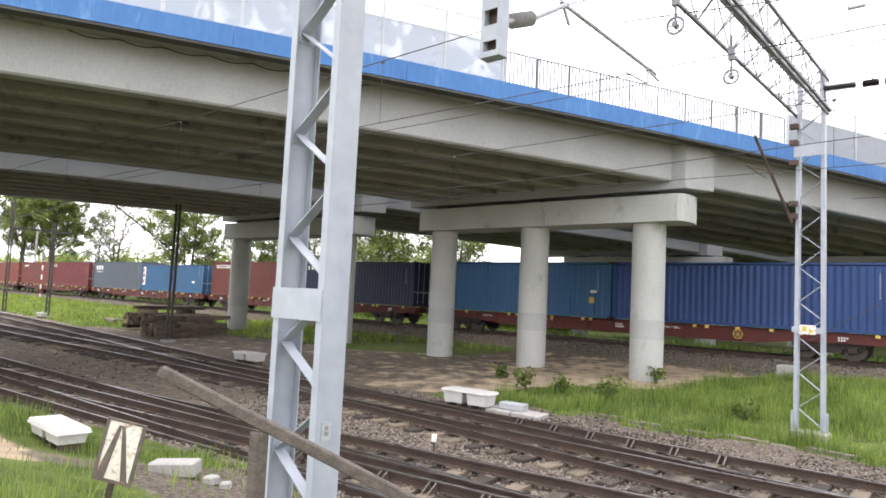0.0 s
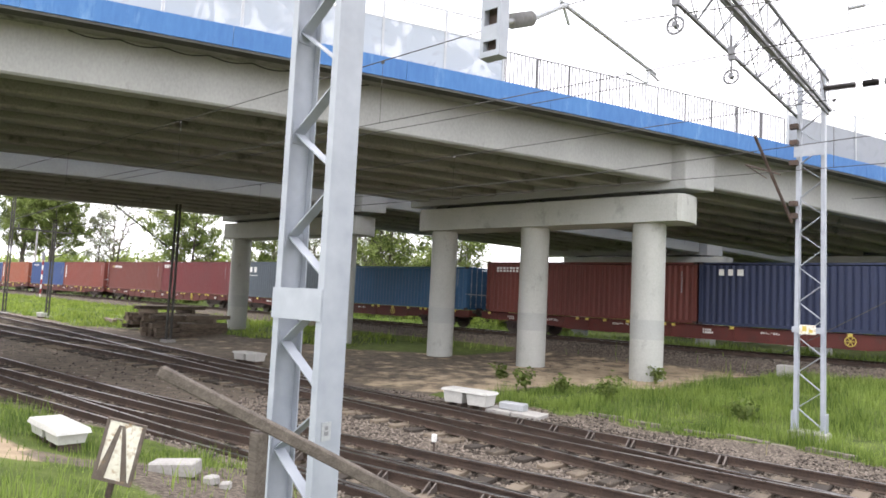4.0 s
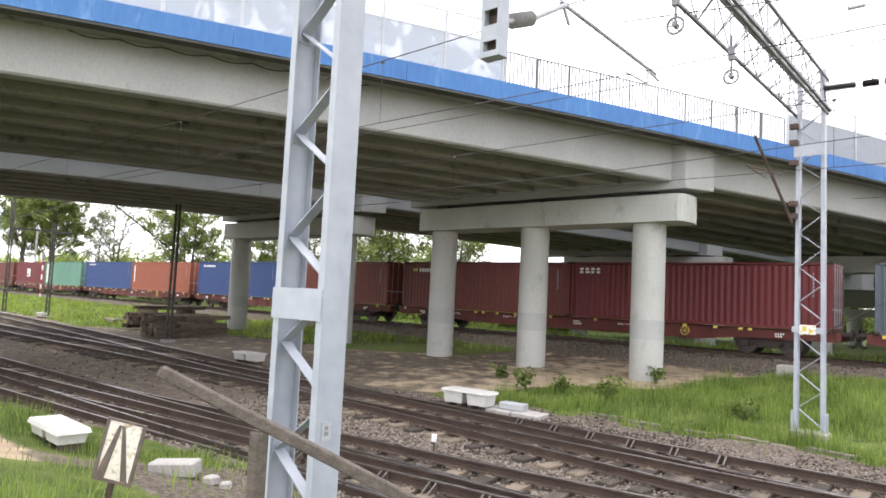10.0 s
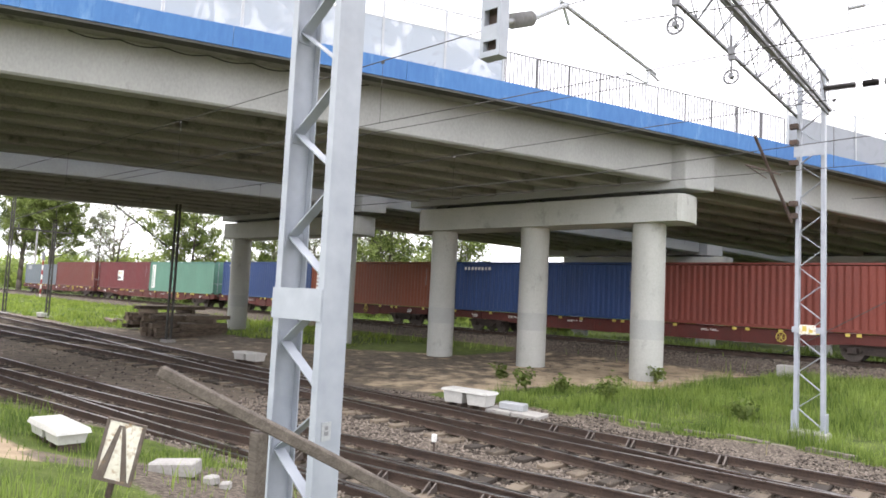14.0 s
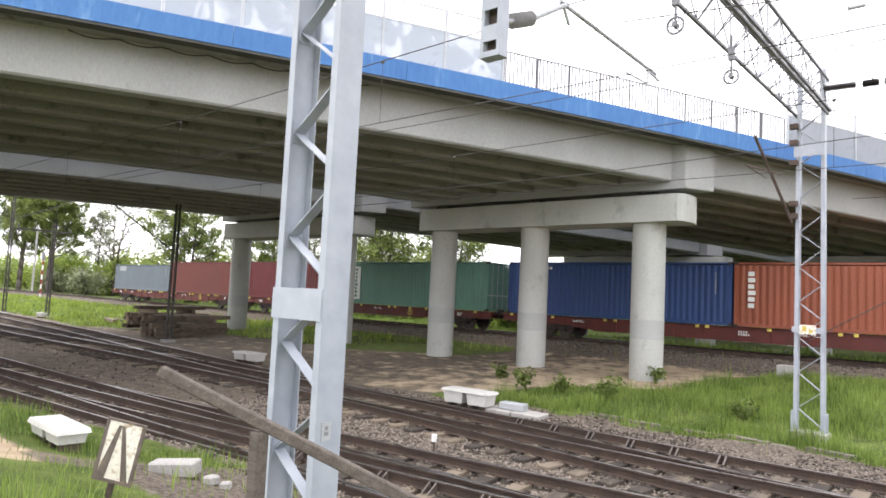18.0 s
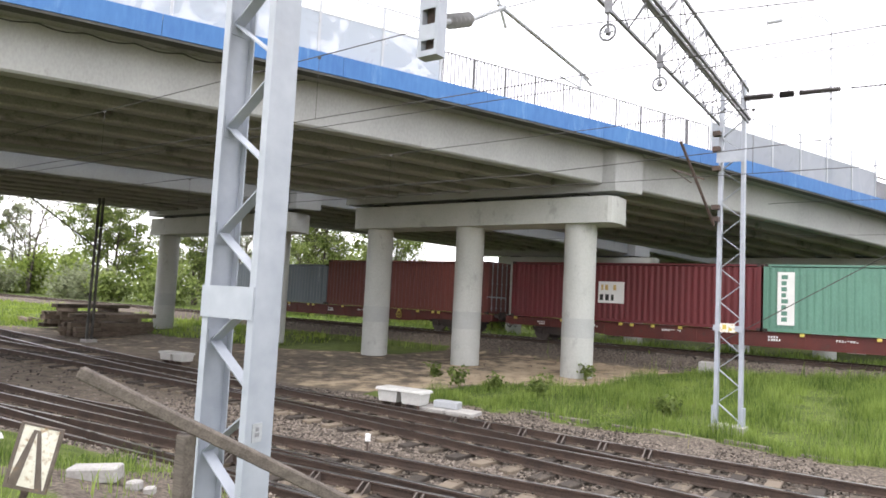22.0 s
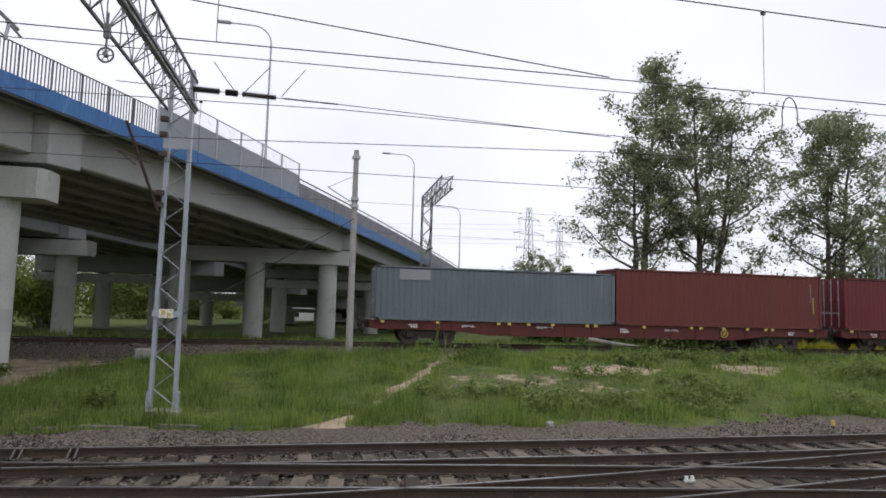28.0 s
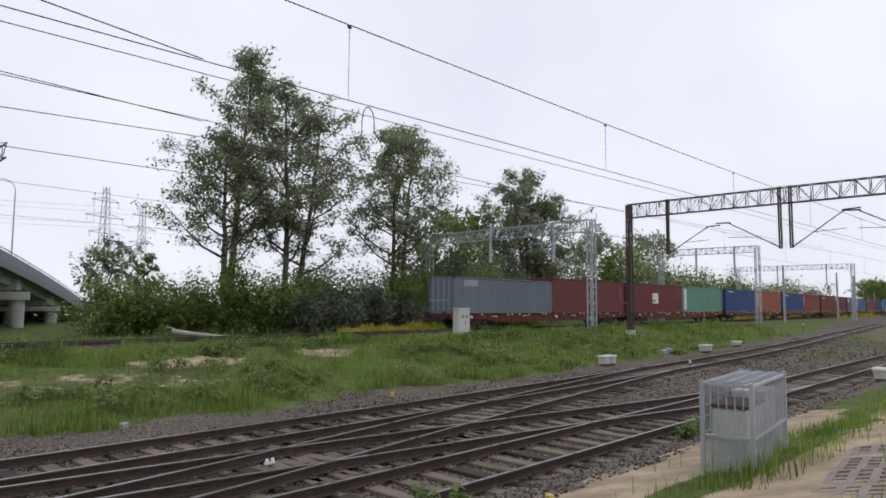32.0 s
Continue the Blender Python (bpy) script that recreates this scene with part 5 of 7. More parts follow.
def lattice_half_portal(x, y, h):
    po = thing("lattice_mast", "grey lattice mast with short truss arm", "lattice mast")
    for sx in (-1, 1):
        for sy in (-1, 1):
            bm = bmesh.new()
            flat(bm, (x + sx * 0.27, y + sy * 0.27, 0.2), (x + sx * 0.27, y + sy * 0.27, h), 0.075, 0.06, up=(0, 1, 0))
            part("leg", bm, M_TRUSS, po)
    bm = bmesh.new()
    for i in range(15):
        a, b = 0.3 + (h - 0.3) * i / 15, 0.3 + (h - 0.3) * (i + 1) / 15
        s = 1 if i % 2 else -1
        for t in (-1, 1):
            rod(bm, (x - s * 0.27, y + t * 0.27, a), (x + s * 0.27, y + t * 0.27, b), 0.028, 4)
            rod(bm, (x + t * 0.27, y - s * 0.27, a), (x + t * 0.27, y + s * 0.27, b), 0.02, 4)
    part("lacing", bm, M_AGED, po)
    truss_beam(po, (x, y + 0.3, h - 0.6), (x, y - 6.3, h - 0.6), 0.54, 0.6, M_AGED, 0.02, 0.7)
    bm = bmesh.new()
    rod(bm, (x, y - 0.3, 5.9), (x, y - 1.8, 7.2), 0.035, 5)
    rod(bm, (x, y - 0.3, 6.0), (x, y - 2.3, 6.0), 0.05, 5)
    part("cantilever", bm, M_DARKMAST, po)


lattice_half_portal(5.85, 37.8, 9.2)


def dark_pole(x, y, h, label, arm=0.0, cross=0.0):
    g = ground_z(x, y) - 0.1
    po = thing("lattice_pole", label, "catenary pole")
    for s in (-1, 1):
        bm = bmesh.new()
        flat(bm, (x + s * 0.085, y + s * 0.085, g), (x + s * 0.065, y + s * 0.065, h), 0.09, 0.12, up=(0, 1, 0))
        part("leg", bm, M_POLE, po)
    bm = bmesh.new()
    for i in range(14):
        a, b = g + (h - g) * i / 14, g + (h - g) * (i + 1) / 14
        s = 1 if i % 2 else -1
        flat(bm, (x - s * 0.075, y - s * 0.075, a), (x + s * 0.075, y + s * 0.075, b), 0.06, 0.012, up=(0.7, -0.7, 0))
    part("lacing", bm, M_POLE, po)
    part("footing", boxes((x - 0.3, y - 0.3, g - 0.2, x + 0.3, y + 0.3, g + 0.25), bevel=0.03), M_CONC, po)
    if arm:
        bm = bmesh.new()
        rod(bm, (x, y, h - 2.6), (x + 0.2, y - arm, h - 0.5), 0.035, 6)
        rod(bm, (x, y, h - 0.6), (x + 0.2, y - arm, h - 0.5), 0.02, 6)
        part("cantilever", bm, M_POLE, po)
    if cross:
        bm = boxes((x - 0.06, y - cross, h - 0.75, x + 0.06, y + cross * 0.5, h - 0.62))
        part("crossarm", bm, M_POLE, po)
        for q in (-0.9, -0.5, 0.4):
            bm = bmesh.new()
            insulator(bm, (x, y + q * cross, h - 0.62), (x, y + q * cross, h - 0.3), 0.09, 4)
            part("insulator", bm, M_INSUL, po)


dark_pole(-33.9, 17.4, 7.1, "dark brown lattice catenary pole beside sleeper stack", 3.4)
dark_pole(-57.5, 19.5, 7.2, "dark lattice catenary pole on grass", 0.0, 2.8)
dark_pole(-63.8, 18.35, 10.2, "dark lattice catenary pole beside tracks", -4.4)


def banded_post(x, y, h):
    g = ground_z(x, y)
    po = thing("signal_post", "red and white banded signal post", "signal", pose(x, y, g))
    k = 8
    for i in range(k):
        bm = bmesh.new()
        rod(bm, (0, 0, h * i / k), (0, 0, h * (i + 1) / k), 0.09, 8)
        part("band", bm, M_RED if i % 2 else M_WHITE, po)
    part("signal_head", boxes((-0.25, -0.12, h, 0.25, 0.12, h + 1.0), bevel=0.05), M_AGED, po, "grey signal head seen from behind")


banded_post(-88.9, 29.2, 4.6)
concrete_pole(-115.0, 36.6, 10.8, "slim pale concrete pole behind the train")


# ---- yard fittings ----
def cover_box(x, y, g, turn, w=1.25, d=0.62, h=0.5, two=True, label="white plastic point machine cover beside track"):
    b = thing("point_machine_cover", label, "cable box", pose(x, y, g, 0, 0, turn))
    lid = bmesh.new()
    vs = box(lid, -w / 2, -d / 2, h - 0.065, w / 2, d / 2, h)
    for v in vs:
        if v.co.z > h - 0.03:
            v.co.x *= 0.95
            v.co.y *= 0.92
    part("lid", lid, M_BOXWHITE, b)
    for s in ((-1, 1) if two else (0,)):
        bm = bmesh.new()
        hw = w * (0.21 if two else 0.45)
        vs = box(bm, s * w * 0.25 - hw, -d * 0.43, 0.1, s * w * 0.25 + hw, d * 0.43, h - 0.065)
        for v in vs:
            if v.co.z < 0.2:
                v.co.x = s * w * 0.25 + (v.co.x - s * w * 0.25) * 0.88
                v.co.y *= 0.88
        part("case", bm, M_BOXWHITE, b)
        for q in (-1, 1):
            part("foot", boxes((s * w * 0.25 + q * hw * 0.6 - 0.03, -d * 0.3, -0.12, s * w * 0.25 + q * hw * 0.6 + 0.03, d * 0.3, 0.1)), M_DARKMAST, b)


cover_box(-9.95, 3.65, ground_z(-9.95, 3.65), -2, 1.2, 0.44, 0.3)
cover_box(-11.55, 14.75, -0.2, 4, 1.55, 0.6, 0.48)
cover_box(29.4, 18.0, ground_z(29.4, 18) + 0.02, 5, 1.15, 0.55, 0.5)
cover_box(43.0, 19.0, ground_z(43, 19) + 0.02, 5, 1.2, 0.55, 0.5)
cover_box(51.0, 20.2, ground_z(51, 20.2) + 0.02, 5, 1.2, 0.55, 0.4)
cover_box(31.4, 6.75, ground_z(31.4, 6.75) + 0.02, 8, 1.15, 0.6, 0.5)
cover_box(-23.6, 15.6, -0.2, 5, 1.5, 0.6, 0.42)

tr = thing("cable_trough", "grey concrete cable trough cover slabs", "cable trough")
for i, (x, y, a, l) in enumerate(((-10.6, 15.0, 3, 0.8), (-9.75, 15.05, 5, 0.8))):
    part("slab", boxes((-l / 2, -0.3, -0.04, l / 2, 0.3, 0.07), bevel=0.012), M_CONC, tr).matrix_basis = pose(x, y, -0.2, 2, 1, a)


part("junction_box", boxes((-0.36, -0.17, 0.07, 0.36, 0.17, 0.26), bevel=0.02), M_STEEL, tr, "grey metal junction box").matrix_basis = pose(-10.3, 15.1, -0.2, 0, 0, 6)


M_EDGE = material("mossy_edging_concrete", (0.14, 0.125, 0.10), (0.27, 0.245, 0.205), 0.95, fine=20, coarse=3, bump=0.3, stain=(0.09, 0.09, 0.06), stain_at=0.55)


def edging(x0, x1, y):
    """Low concrete kerb between gravel and grass, partly sunk."""
    rnd = random.Random(12)
    ed = thing("concrete_edging", "sunken concrete edging slabs along the grass", "edging")
    x = x0
    while x < x1:
        l = rnd.choice((0.98, 0.98, 0.7))
        part("slab", boxes((-l / 2, -0.06, -0.1, l / 2, 0.06, 0.07), bevel=0.012), M_EDGE, ed).matrix_basis = pose(x + l / 2, y + rnd.uniform(-0.04, 0.04), ground_z(x, y) + rnd.uniform(-0.05, 0.02), rnd.uniform(-6, 6), rnd.uniform(-2, 2), rnd.uniform(-3, 3))
        x += l + rnd.choice((0.02, 0.02, 0.6))


edging(-8.9, -1.8, 16.75)


def loose_slab(x, y, turn, l, w, h):
    s = part("concrete_block", boxes((-l / 2, -w / 2, 0, l / 2, w / 2, h), bevel=0.02), M_CONC)
    s.matrix_basis = pose(x, y, ground_z(x, y) - 0.03, 3, -4, turn)
    tagged(s, "broken pale concrete block lying in grass", "concrete block", group="loose blocks")


for q in ((-8.3, 4.5, 36, 0.62, 0.26, 0.19), (-7.75, 4.7, 10, 0.17, 0.15, 0.12), (-7.5, 4.75, 40, 0.14, 0.1, 0.1), (5.95, 16.7, 30, 0.2, 0.14, 0.16), (38.6, 19.7, 12, 0.55, 0.35, 0.3), (39.6, 19.9, 50, 0.5, 0.4, 0.35)):
    loose_slab(*q)


def marker(x, y, colour, label, h=0.32, z=None):
    m = thing("marker_post", label, "marker", pose(x, y, ground_z(x, y) if z is None else z))
    bm = bmesh.new()
    rod(bm, (0, 0, 0), (0, 0, h), 0.018, 6)
    part("stake", bm, M_DARKMAST, m)
    part("cap", boxes((-0.045, -0.04, h - 0.02, 0.045, 0.04, h + 0.12), bevel=0.012), colour, m)


marker(-8.35, 9.65, M_WHITE, "white capped fouling point marker", 0.3, -0.22)
marker(13.5, 15.8, M_YELLOW, "yellow capped cable marker", 0.1, -0.15)
marker(6.75, 4.95, M_YELLOW, "yellow capped cable marker in grass", 0.12)
marker(29.85, 13.95, M_WHITE, "small white capped track marker", 0.4, -0.22)
marker(7.3, 29.3, M_YELLOW, "yellow capped cable marker", 0.12)
marker(81.0, 24.7, M_WHITE, "white track marker stone", 0.9)


def cabinet(x, y):
    g = ground_z(x, y)
    c = thing("trackside_cabinet", "white steel trackside equipment cabinet", "cabinet", pose(x, y, g, 0, 0, -8))
    part("body", boxes((-0.45, -0.3, 0.12, 0.45, 0.3, 1.75), bevel=0.02), M_BOXWHITE, c)
    part("roof", boxes((-0.5, -0.35, 1.75, 0.5, 0.35, 1.81), bevel=0.01), M_BOXWHITE, c)
    part("plinth", boxes((-0.46, -0.31, -0.1, 0.46, 0.31, 0.12)), M_CONC, c)
    d = part("door", boxes((-0.40, -0.315, 0.2, 0.40, -0.302, 1.68)), M_BOXWHITE, c)
    part("vent", boxes((-0.2, -0.325, 1.2, -0.06, -0.316, 1.34), (0.1, -0.325, 1.2, 0.24, -0.316, 1.34), (0.05, -0.325, 0.75, 0.09, -0.316, 1.0)), M_DARKMAST, d)


cabinet(30.6, 29.2)
cb = part("concrete_box", boxes((-0.32, -0.35, 0, 0.32, 0.35, 0.62), bevel=0.03), M_CONC)
cb.matrix_basis = pose(-6.95, 29.1, ground_z(-6.95, 29.1) - 0.1, 0, 0, 5)
tagged(cb, "pale concrete block at foot of embankment", "concrete block")


def caged_box(x, y, turn):
    """Utility cabinet inside a galvanised cage."""
    g = ground_z(x, y) - 0.05
    c = thing("caged_cabinet", "white utility cabinet inside galvanised steel cage", "cabinet", pose(x, y, g, 0, 0, turn))
    w, d, h = 2.2, 0.66, 1.3
    for sx in (-1, 1):
        for sy in (-1, 1):
            part("corner_post", boxes((sx * w / 2 - 0.03, sy * d / 2 - 0.03, 0, sx * w / 2 + 0.03, sy * d / 2 + 0.03, h + 0.03)), M_STEEL, c)
    for z in (0.55, h - 0.04):
        for sy in (-1, 1):
            part("rail", boxes((-w / 2 + 0.035, sy * d / 2 - 0.02, z, w / 2 - 0.035, sy * d / 2 + 0.02, z + 0.04)), M_STEEL, c)
        for sx in (-1, 1):
            part("rail", boxes((sx * w / 2 - 0.02, -d / 2 + 0.035, z, sx * w / 2 + 0.02, d / 2 - 0.035, z + 0.04)), M_STEEL, c)
    for sy in (-1, 1):
        for i in range(1, 19):
            xx = -w / 2 + w * i / 19
            part("bar", boxes((xx - 0.007, sy * d / 2 - 0.007, 0.04, xx + 0.007, sy * d / 2 + 0.007, h - 0.04)), M_STEEL, c)
    for sx in (-1, 1):
        for i in range(1, 6):
            yy = -d / 2 + d * i / 6
            part("bar", boxes((sx * w / 2 - 0.007, yy - 0.007, 0.04, sx * w / 2 + 0.007, yy + 0.007, h - 0.04)), M_STEEL, c)
    for yy in (-0.2, 0.0, 0.2):
        part("top_bar", boxes((-w / 2 + 0.036, yy - 0.01, h + 0.019, w / 2 - 0.036, yy + 0.01, h + 0.03)), M_STEEL, c)
    for i in range(1, 25):
        xx = -w / 2 + w * i / 25
        part("top_bar", boxes((xx - 0.008, -d / 2 + 0.036, h + 0.002, xx + 0.008, d / 2 - 0.036, h + 0.018)), M_STEEL, c)
    part("cabinet_body", boxes((-w / 2 + 0.12, -d / 2 + 0.09, 0.02, 0.0, d / 2 - 0.09, 0.95), bevel=0.02), M_BOXWHITE, c)
    part("cabinet_top", boxes((-w / 2 + 0.1, -d / 2 + 0.07, 0.95, 0.02, d / 2 - 0.07, 0.99)), M_DARKMAST, c)
    part("meter_box", boxes((0.12, -0.24, 0.05, 0.9, 0.24, 1.1), bevel=0.02), M_BOXWHITE, c)


caged_box(10.55, 4.06, 8)


M_PAVE = material("dirty_paving_concrete", (0.20, 0.17, 0.15), (0.31, 0.27, 0.24), 0.95, fine=25, coarse=4, bump=0.25, stain=(0.36, 0.30, 0.22), stain_at=0.6)


def paving():
    """Openwork concrete paving slabs, each one lifted a little differently."""
    pv = thing("openwork_paving", "openwork concrete paving slabs sunk in sand", "paving", kind="structure")
    bm = bmesh.new()
    L, W, nx, ny = 1.0, 0.75, 4, 3
    xs = sorted([v for i in range(nx) for v in (-L / 2 + 0.05 + i * 0.2375, -L / 2 + 0.05 + i * 0.2375 + 0.1625)] + [-L / 2, L / 2])
    xs = [-L / 2] + [q for i in range(nx) for q in (-L / 2 + 0.05 + i * 0.2333, -L / 2 + 0.05 + i * 0.2333 + 0.16)] + [L / 2]
    ys = [-W / 2] + [q for i in range(ny) for q in (-W / 2 + 0.05 + i * 0.235, -W / 2 + 0.05 + i * 0.235 + 0.14)] + [W / 2]
    for i in range(len(xs) - 1):
        for j in range(len(ys) - 1):
            if i % 2 and j % 2:
                continue
            box(bm, xs[i], ys[j], -0.1, xs[i + 1], ys[j + 1], 0)
    me = bpy.data.meshes.new("slab")
    bm.to_mesh(me)
    bm.free()
    for i in range(4):
        for j in range(3):
            x, y = 7.75 + i * 1.03, 0.45 + j * 0.78 + i * 0.12
            link("slab", me, M_PAVE, pv).matrix_basis = pose(x, y, ground_z(x, y) + 0.015, random.uniform(-1.5, 1.5) - 12, random.uniform(-2, 2), 8 + random.uniform(-2, 2))


paving()


def trapezium_sign(x, y):
    """Old enamel board in a frame on a short stake."""
    g = ground_z(x, y)
    s = thing("track_sign", "chipped white enamel track sign with dark chevron", "sign", pose(x, y, g, 0, 11, 42))
    z0, h, w = 0.2, 0.58, 0.37
    part("stake", boxes((-0.025, 0.01, -0.2, 0.025, 0.05, 0.4)), M_DARKMAST, s)
    part("frame", boxes((-w / 2, 0, z0, -w / 2 + 0.03, 0.03, z0 + h), (w / 2 - 0.03, 0, z0, w / 2, 0.03, z0 + h), (-w / 2 + 0.03, 0, z0, w / 2 - 0.03, 0.03, z0 + 0.03), (-w / 2 + 0.03, 0, z0 + h - 0.02, w / 2 - 0.03, 0.03, z0 + h)), M_SIGNB, s)
    b = part("board", boxes((-w / 2 + 0.03, 0.008, z0 + 0.03, w / 2 - 0.03, 0.02, z0 + h - 0.02)), M_SIGNW, s)
    bm = bmesh.new()
    for q, (a0, a1, b0, b1) in ((-1, (-0.062, -0.030, -0.163, -0.078)), (1, (-0.034, -0.002, 0.078, 0.142))):
        vs = [bm.verts.new(p) for p in ((a0, 0.004, z0 + h - 0.05), (a1, 0.004, z0 + h - 0.05), (b1, 0.004, z0 + 0.03), (b0, 0.004, z0 + 0.03))]
        lo = [bm.verts.new(v.co + Vector((0, 0.004, 0))) for v in vs]
        bm.faces.new(vs[::-1])
        for i in range(4):
            bm.faces.new((vs[i], vs[(i + 1) % 4], lo[(i + 1) % 4], lo[i]))
    part("chevron", bm, M_SIGNB, b, "faded dark chevron")


trapezium_sign(-6.45, 2.82)


def handrail():
    h = thing("wooden_handrail", "weathered grey wooden handrail on posts", "handrail")
    bm = bmesh.new()
    flat(bm, (-3.75, 1.89, 2.26), (-2.33, 3.35, 1.3), 0.068, 0.058)
    bmesh.ops.bevel(bm, geom=bm.edges[:], offset=0.008, segments=1, affect="EDGES")
    part("beam", bm, M_WOOD, h)
    for x, y, top in ((-3.34, 2.31, 1.93), (-2.37, 3.30, 1.28)):
        g = ground_z(x, y)
        part("post", boxes((x - 0.042, y - 0.04, g - 0.3, x + 0.042, y + 0.04, top), bevel=0.006), M_WOOD, h)


handrail()


def sleeper_stack():
    """Old timbers: a long stack, a lower pile before it and a few lying loose."""
    rnd = random.Random(5)
    st = thing("sleeper_stack", "stack of old dark creosoted timber sleepers", "timber stack")
    made = {}

    def timber(length, m):
        if length not in made:
            bm = boxes((-length / 2, -0.14, 0, length / 2, 0.14, 0.24), bevel=0.022)
            made[length] = bpy.data.meshes.new("sleeper")
            bm.to_mesh(made[length])
            bm.free()
        link("sleeper", made[length], M_OLDWOOD, st).matrix_basis = m
    for cx, cy, layers, turn, length in ((-43.4, 22.1, 5, 100, 5.2), (-37.45, 20.3, 4, 100, 4.9)):
        z = ground_z(cx, cy)
        for k in range(layers):
            for i in range(5 if k < layers - 1 else 4):
                l = length if rnd.random() < 0.7 else 3.4
                slide = rnd.uniform(-0.35, 0.35) + (rnd.choice((-0.8, 0.8)) if l == 3.4 else 0)
                timber(l, pose(cx, cy, z, 0, 0, turn + rnd.uniform(-2.5, 2.5)) @ pose(slide, (i - 2) * 0.34 + rnd.uniform(-0.03, 0.03), 0))
            z += 0.243
            if k == layers - 2:
                # spacers under the top layer
                for q in (-1.5, 1.4):
                    timber(1.7, pose(cx, cy, z, 0, 0, turn + 90) @ pose(rnd.uniform(-0.1, 0.1), -q, 0))
                z += 0.243
    for i in range(3):
        timber(3.4, pose(-50.4 + 0.9 * i, 21.3 + 0.5 * i, ground_z(-50, 21.5), 0, 0, 168 + 5 * i))


sleeper_stack()


# ---- distance ----
def pylon(x, y, h):
    p = thing("power_pylon", "tall grey lattice power pylon far off", "pylon", pose(x, y, 0, 0, 0, 25))
    b, t = 3.6, 0.7
    bm = bmesh.new()
    def w(z):
        return b * (1 - z / (h * 0.62)) + t if z < h * 0.5 else max(0.35, t + b * 0.19 * (1 - (z - h * 0.5) / (h * 0.5)))
    zs = list(np.linspace(0, h, 15))
    for z0, z1 in zip(zs[:-1], zs[1:]):
        a, c = w(z0), w(z1)
        for sx, sy in ((1, 1), (1, -1), (-1, -1), (-1, 1)):
            rod(bm, (sx * a, sy * a, z0), (sx * c, sy * c, z1), 0.12, 4)
            nx, ny = (sy, -sx)
            rod(bm, (sx * a, sy * a, z0), (nx * c, ny * c, z1), 0.07, 4)
            rod(bm, (nx * a, ny * a, z0), (sx * c, sy * c, z1), 0.07, 4)
    part("lattice_body", bm, M_STEEL, p)
    for z, l in ((h * 0.62, 7.0), (h * 0.75, 8.5), (h * 0.88, 6.0)):
        bm = bmesh.new()
        for s in (-1, 1):
            rod(bm, (0, 0, z), (s * l, 0, z + 0.2), 0.12, 4)
            rod(bm, (0, 0, z + 1.6), (s * l, 0, z + 0.2), 0.1, 4)
            rod(bm, (s * l * 0.9, 0, z + 0.2), (s * l * 0.9, 0, z - 1.8), 0.1, 4)
        part("crossarm", bm, M_STEEL, p)


pylon(79.5, 250.0, 43.5)
pylon(110.0, 298.0, 46.0)
for y, z in ((255, 31), (255, 37), (262, 30), (262, 36)):
    wire_line("power_line", "thin high voltage conductor far away", [(-330, y + 90, z + 2), (-120, y + 40, z - 3), (79.5, y, z), (220, y - 30, z - 5), (420, y - 60, z)], 0.035, cat="power line")


def far_building(x, y, w, d, h):
    b = thing("low_building", "low white building beyond the bridge piers", "building", pose(x, y, 0.2, 0, 0, 0))
    part("wall", boxes((-w / 2, -d / 2, -0.4, w / 2, d / 2, h)), M_WHITE, b)
    part("roof", boxes((-w / 2 - 0.3, -d / 2 - 0.3, h, w / 2 + 0.3, d / 2 + 0.3, h + 0.12)), M_STEEL, b)
    for i in range(4):
        xx = -w / 2 + (i + 0.5) * w / 4
        wn_ = part("window", boxes((xx - 0.85, -d / 2 - 0.03, 0.7, xx + 0.85, -d / 2 + 0.02, 1.9)), M_BLACK, b)
        part("frame", boxes((xx - 0.9, -d / 2 - 0.06, 0.6, xx + 0.9, -d / 2 - 0.031, 0.7), (xx - 0.9, -d / 2 - 0.06, 1.9, xx + 0.9, -d / 2 - 0.031, 2.0)), M_STEEL, wn_)


far_building(2.2, 106.0, 16.4, 4.0, 2.75)


def jumper():
    p = [Vector((10.35 + 0.2 * math.cos(a), 13.2, 7.35 + 0.42 * math.sin(a))) for a in np.linspace(3.4, -0.4, 12)]
    p = [Vector((10.12, 13.2, 6.8))] + p + [Vector((10.7, 13.2, 7.0)), Vector((10.6, 13.2, 6.85))]
    bm = bmesh.new()
    for a, b in zip(p[:-1], p[1:]):
        rod(bm, a, b, 0.014, 5)
    tagged(part("jumper_wire", bm, M_WIRE), "looped black jumper wire between overhead wires", "jumper wire")


jumper()


def sleeper_clip(x, y):
    """White two-lobed reflector screwed to a sleeper."""
    c = thing("reflector_clip", "small white reflector clip between rails", "reflector", pose(x, y, -0.15, 0, 0, 5))
    part("base", boxes((-0.11, -0.04, -0.02, 0.11, 0.04, 0.02), bevel=0.008), M_BOXWHITE, c)
    for s in (-0.06, 0.06):
        bm = bmesh.new()
        rod(bm, (s, 0, 0.02), (s, 0, 0.09), 0.04, 10, 0.03)
        part("lens", bm, M_WHITE, c)


sleeper_clip(6.5, 11.0)
cover_box(-57.4, 19.1, ground_z(-57.4, 19.1), 8, 0.8, 0.5, 0.4)


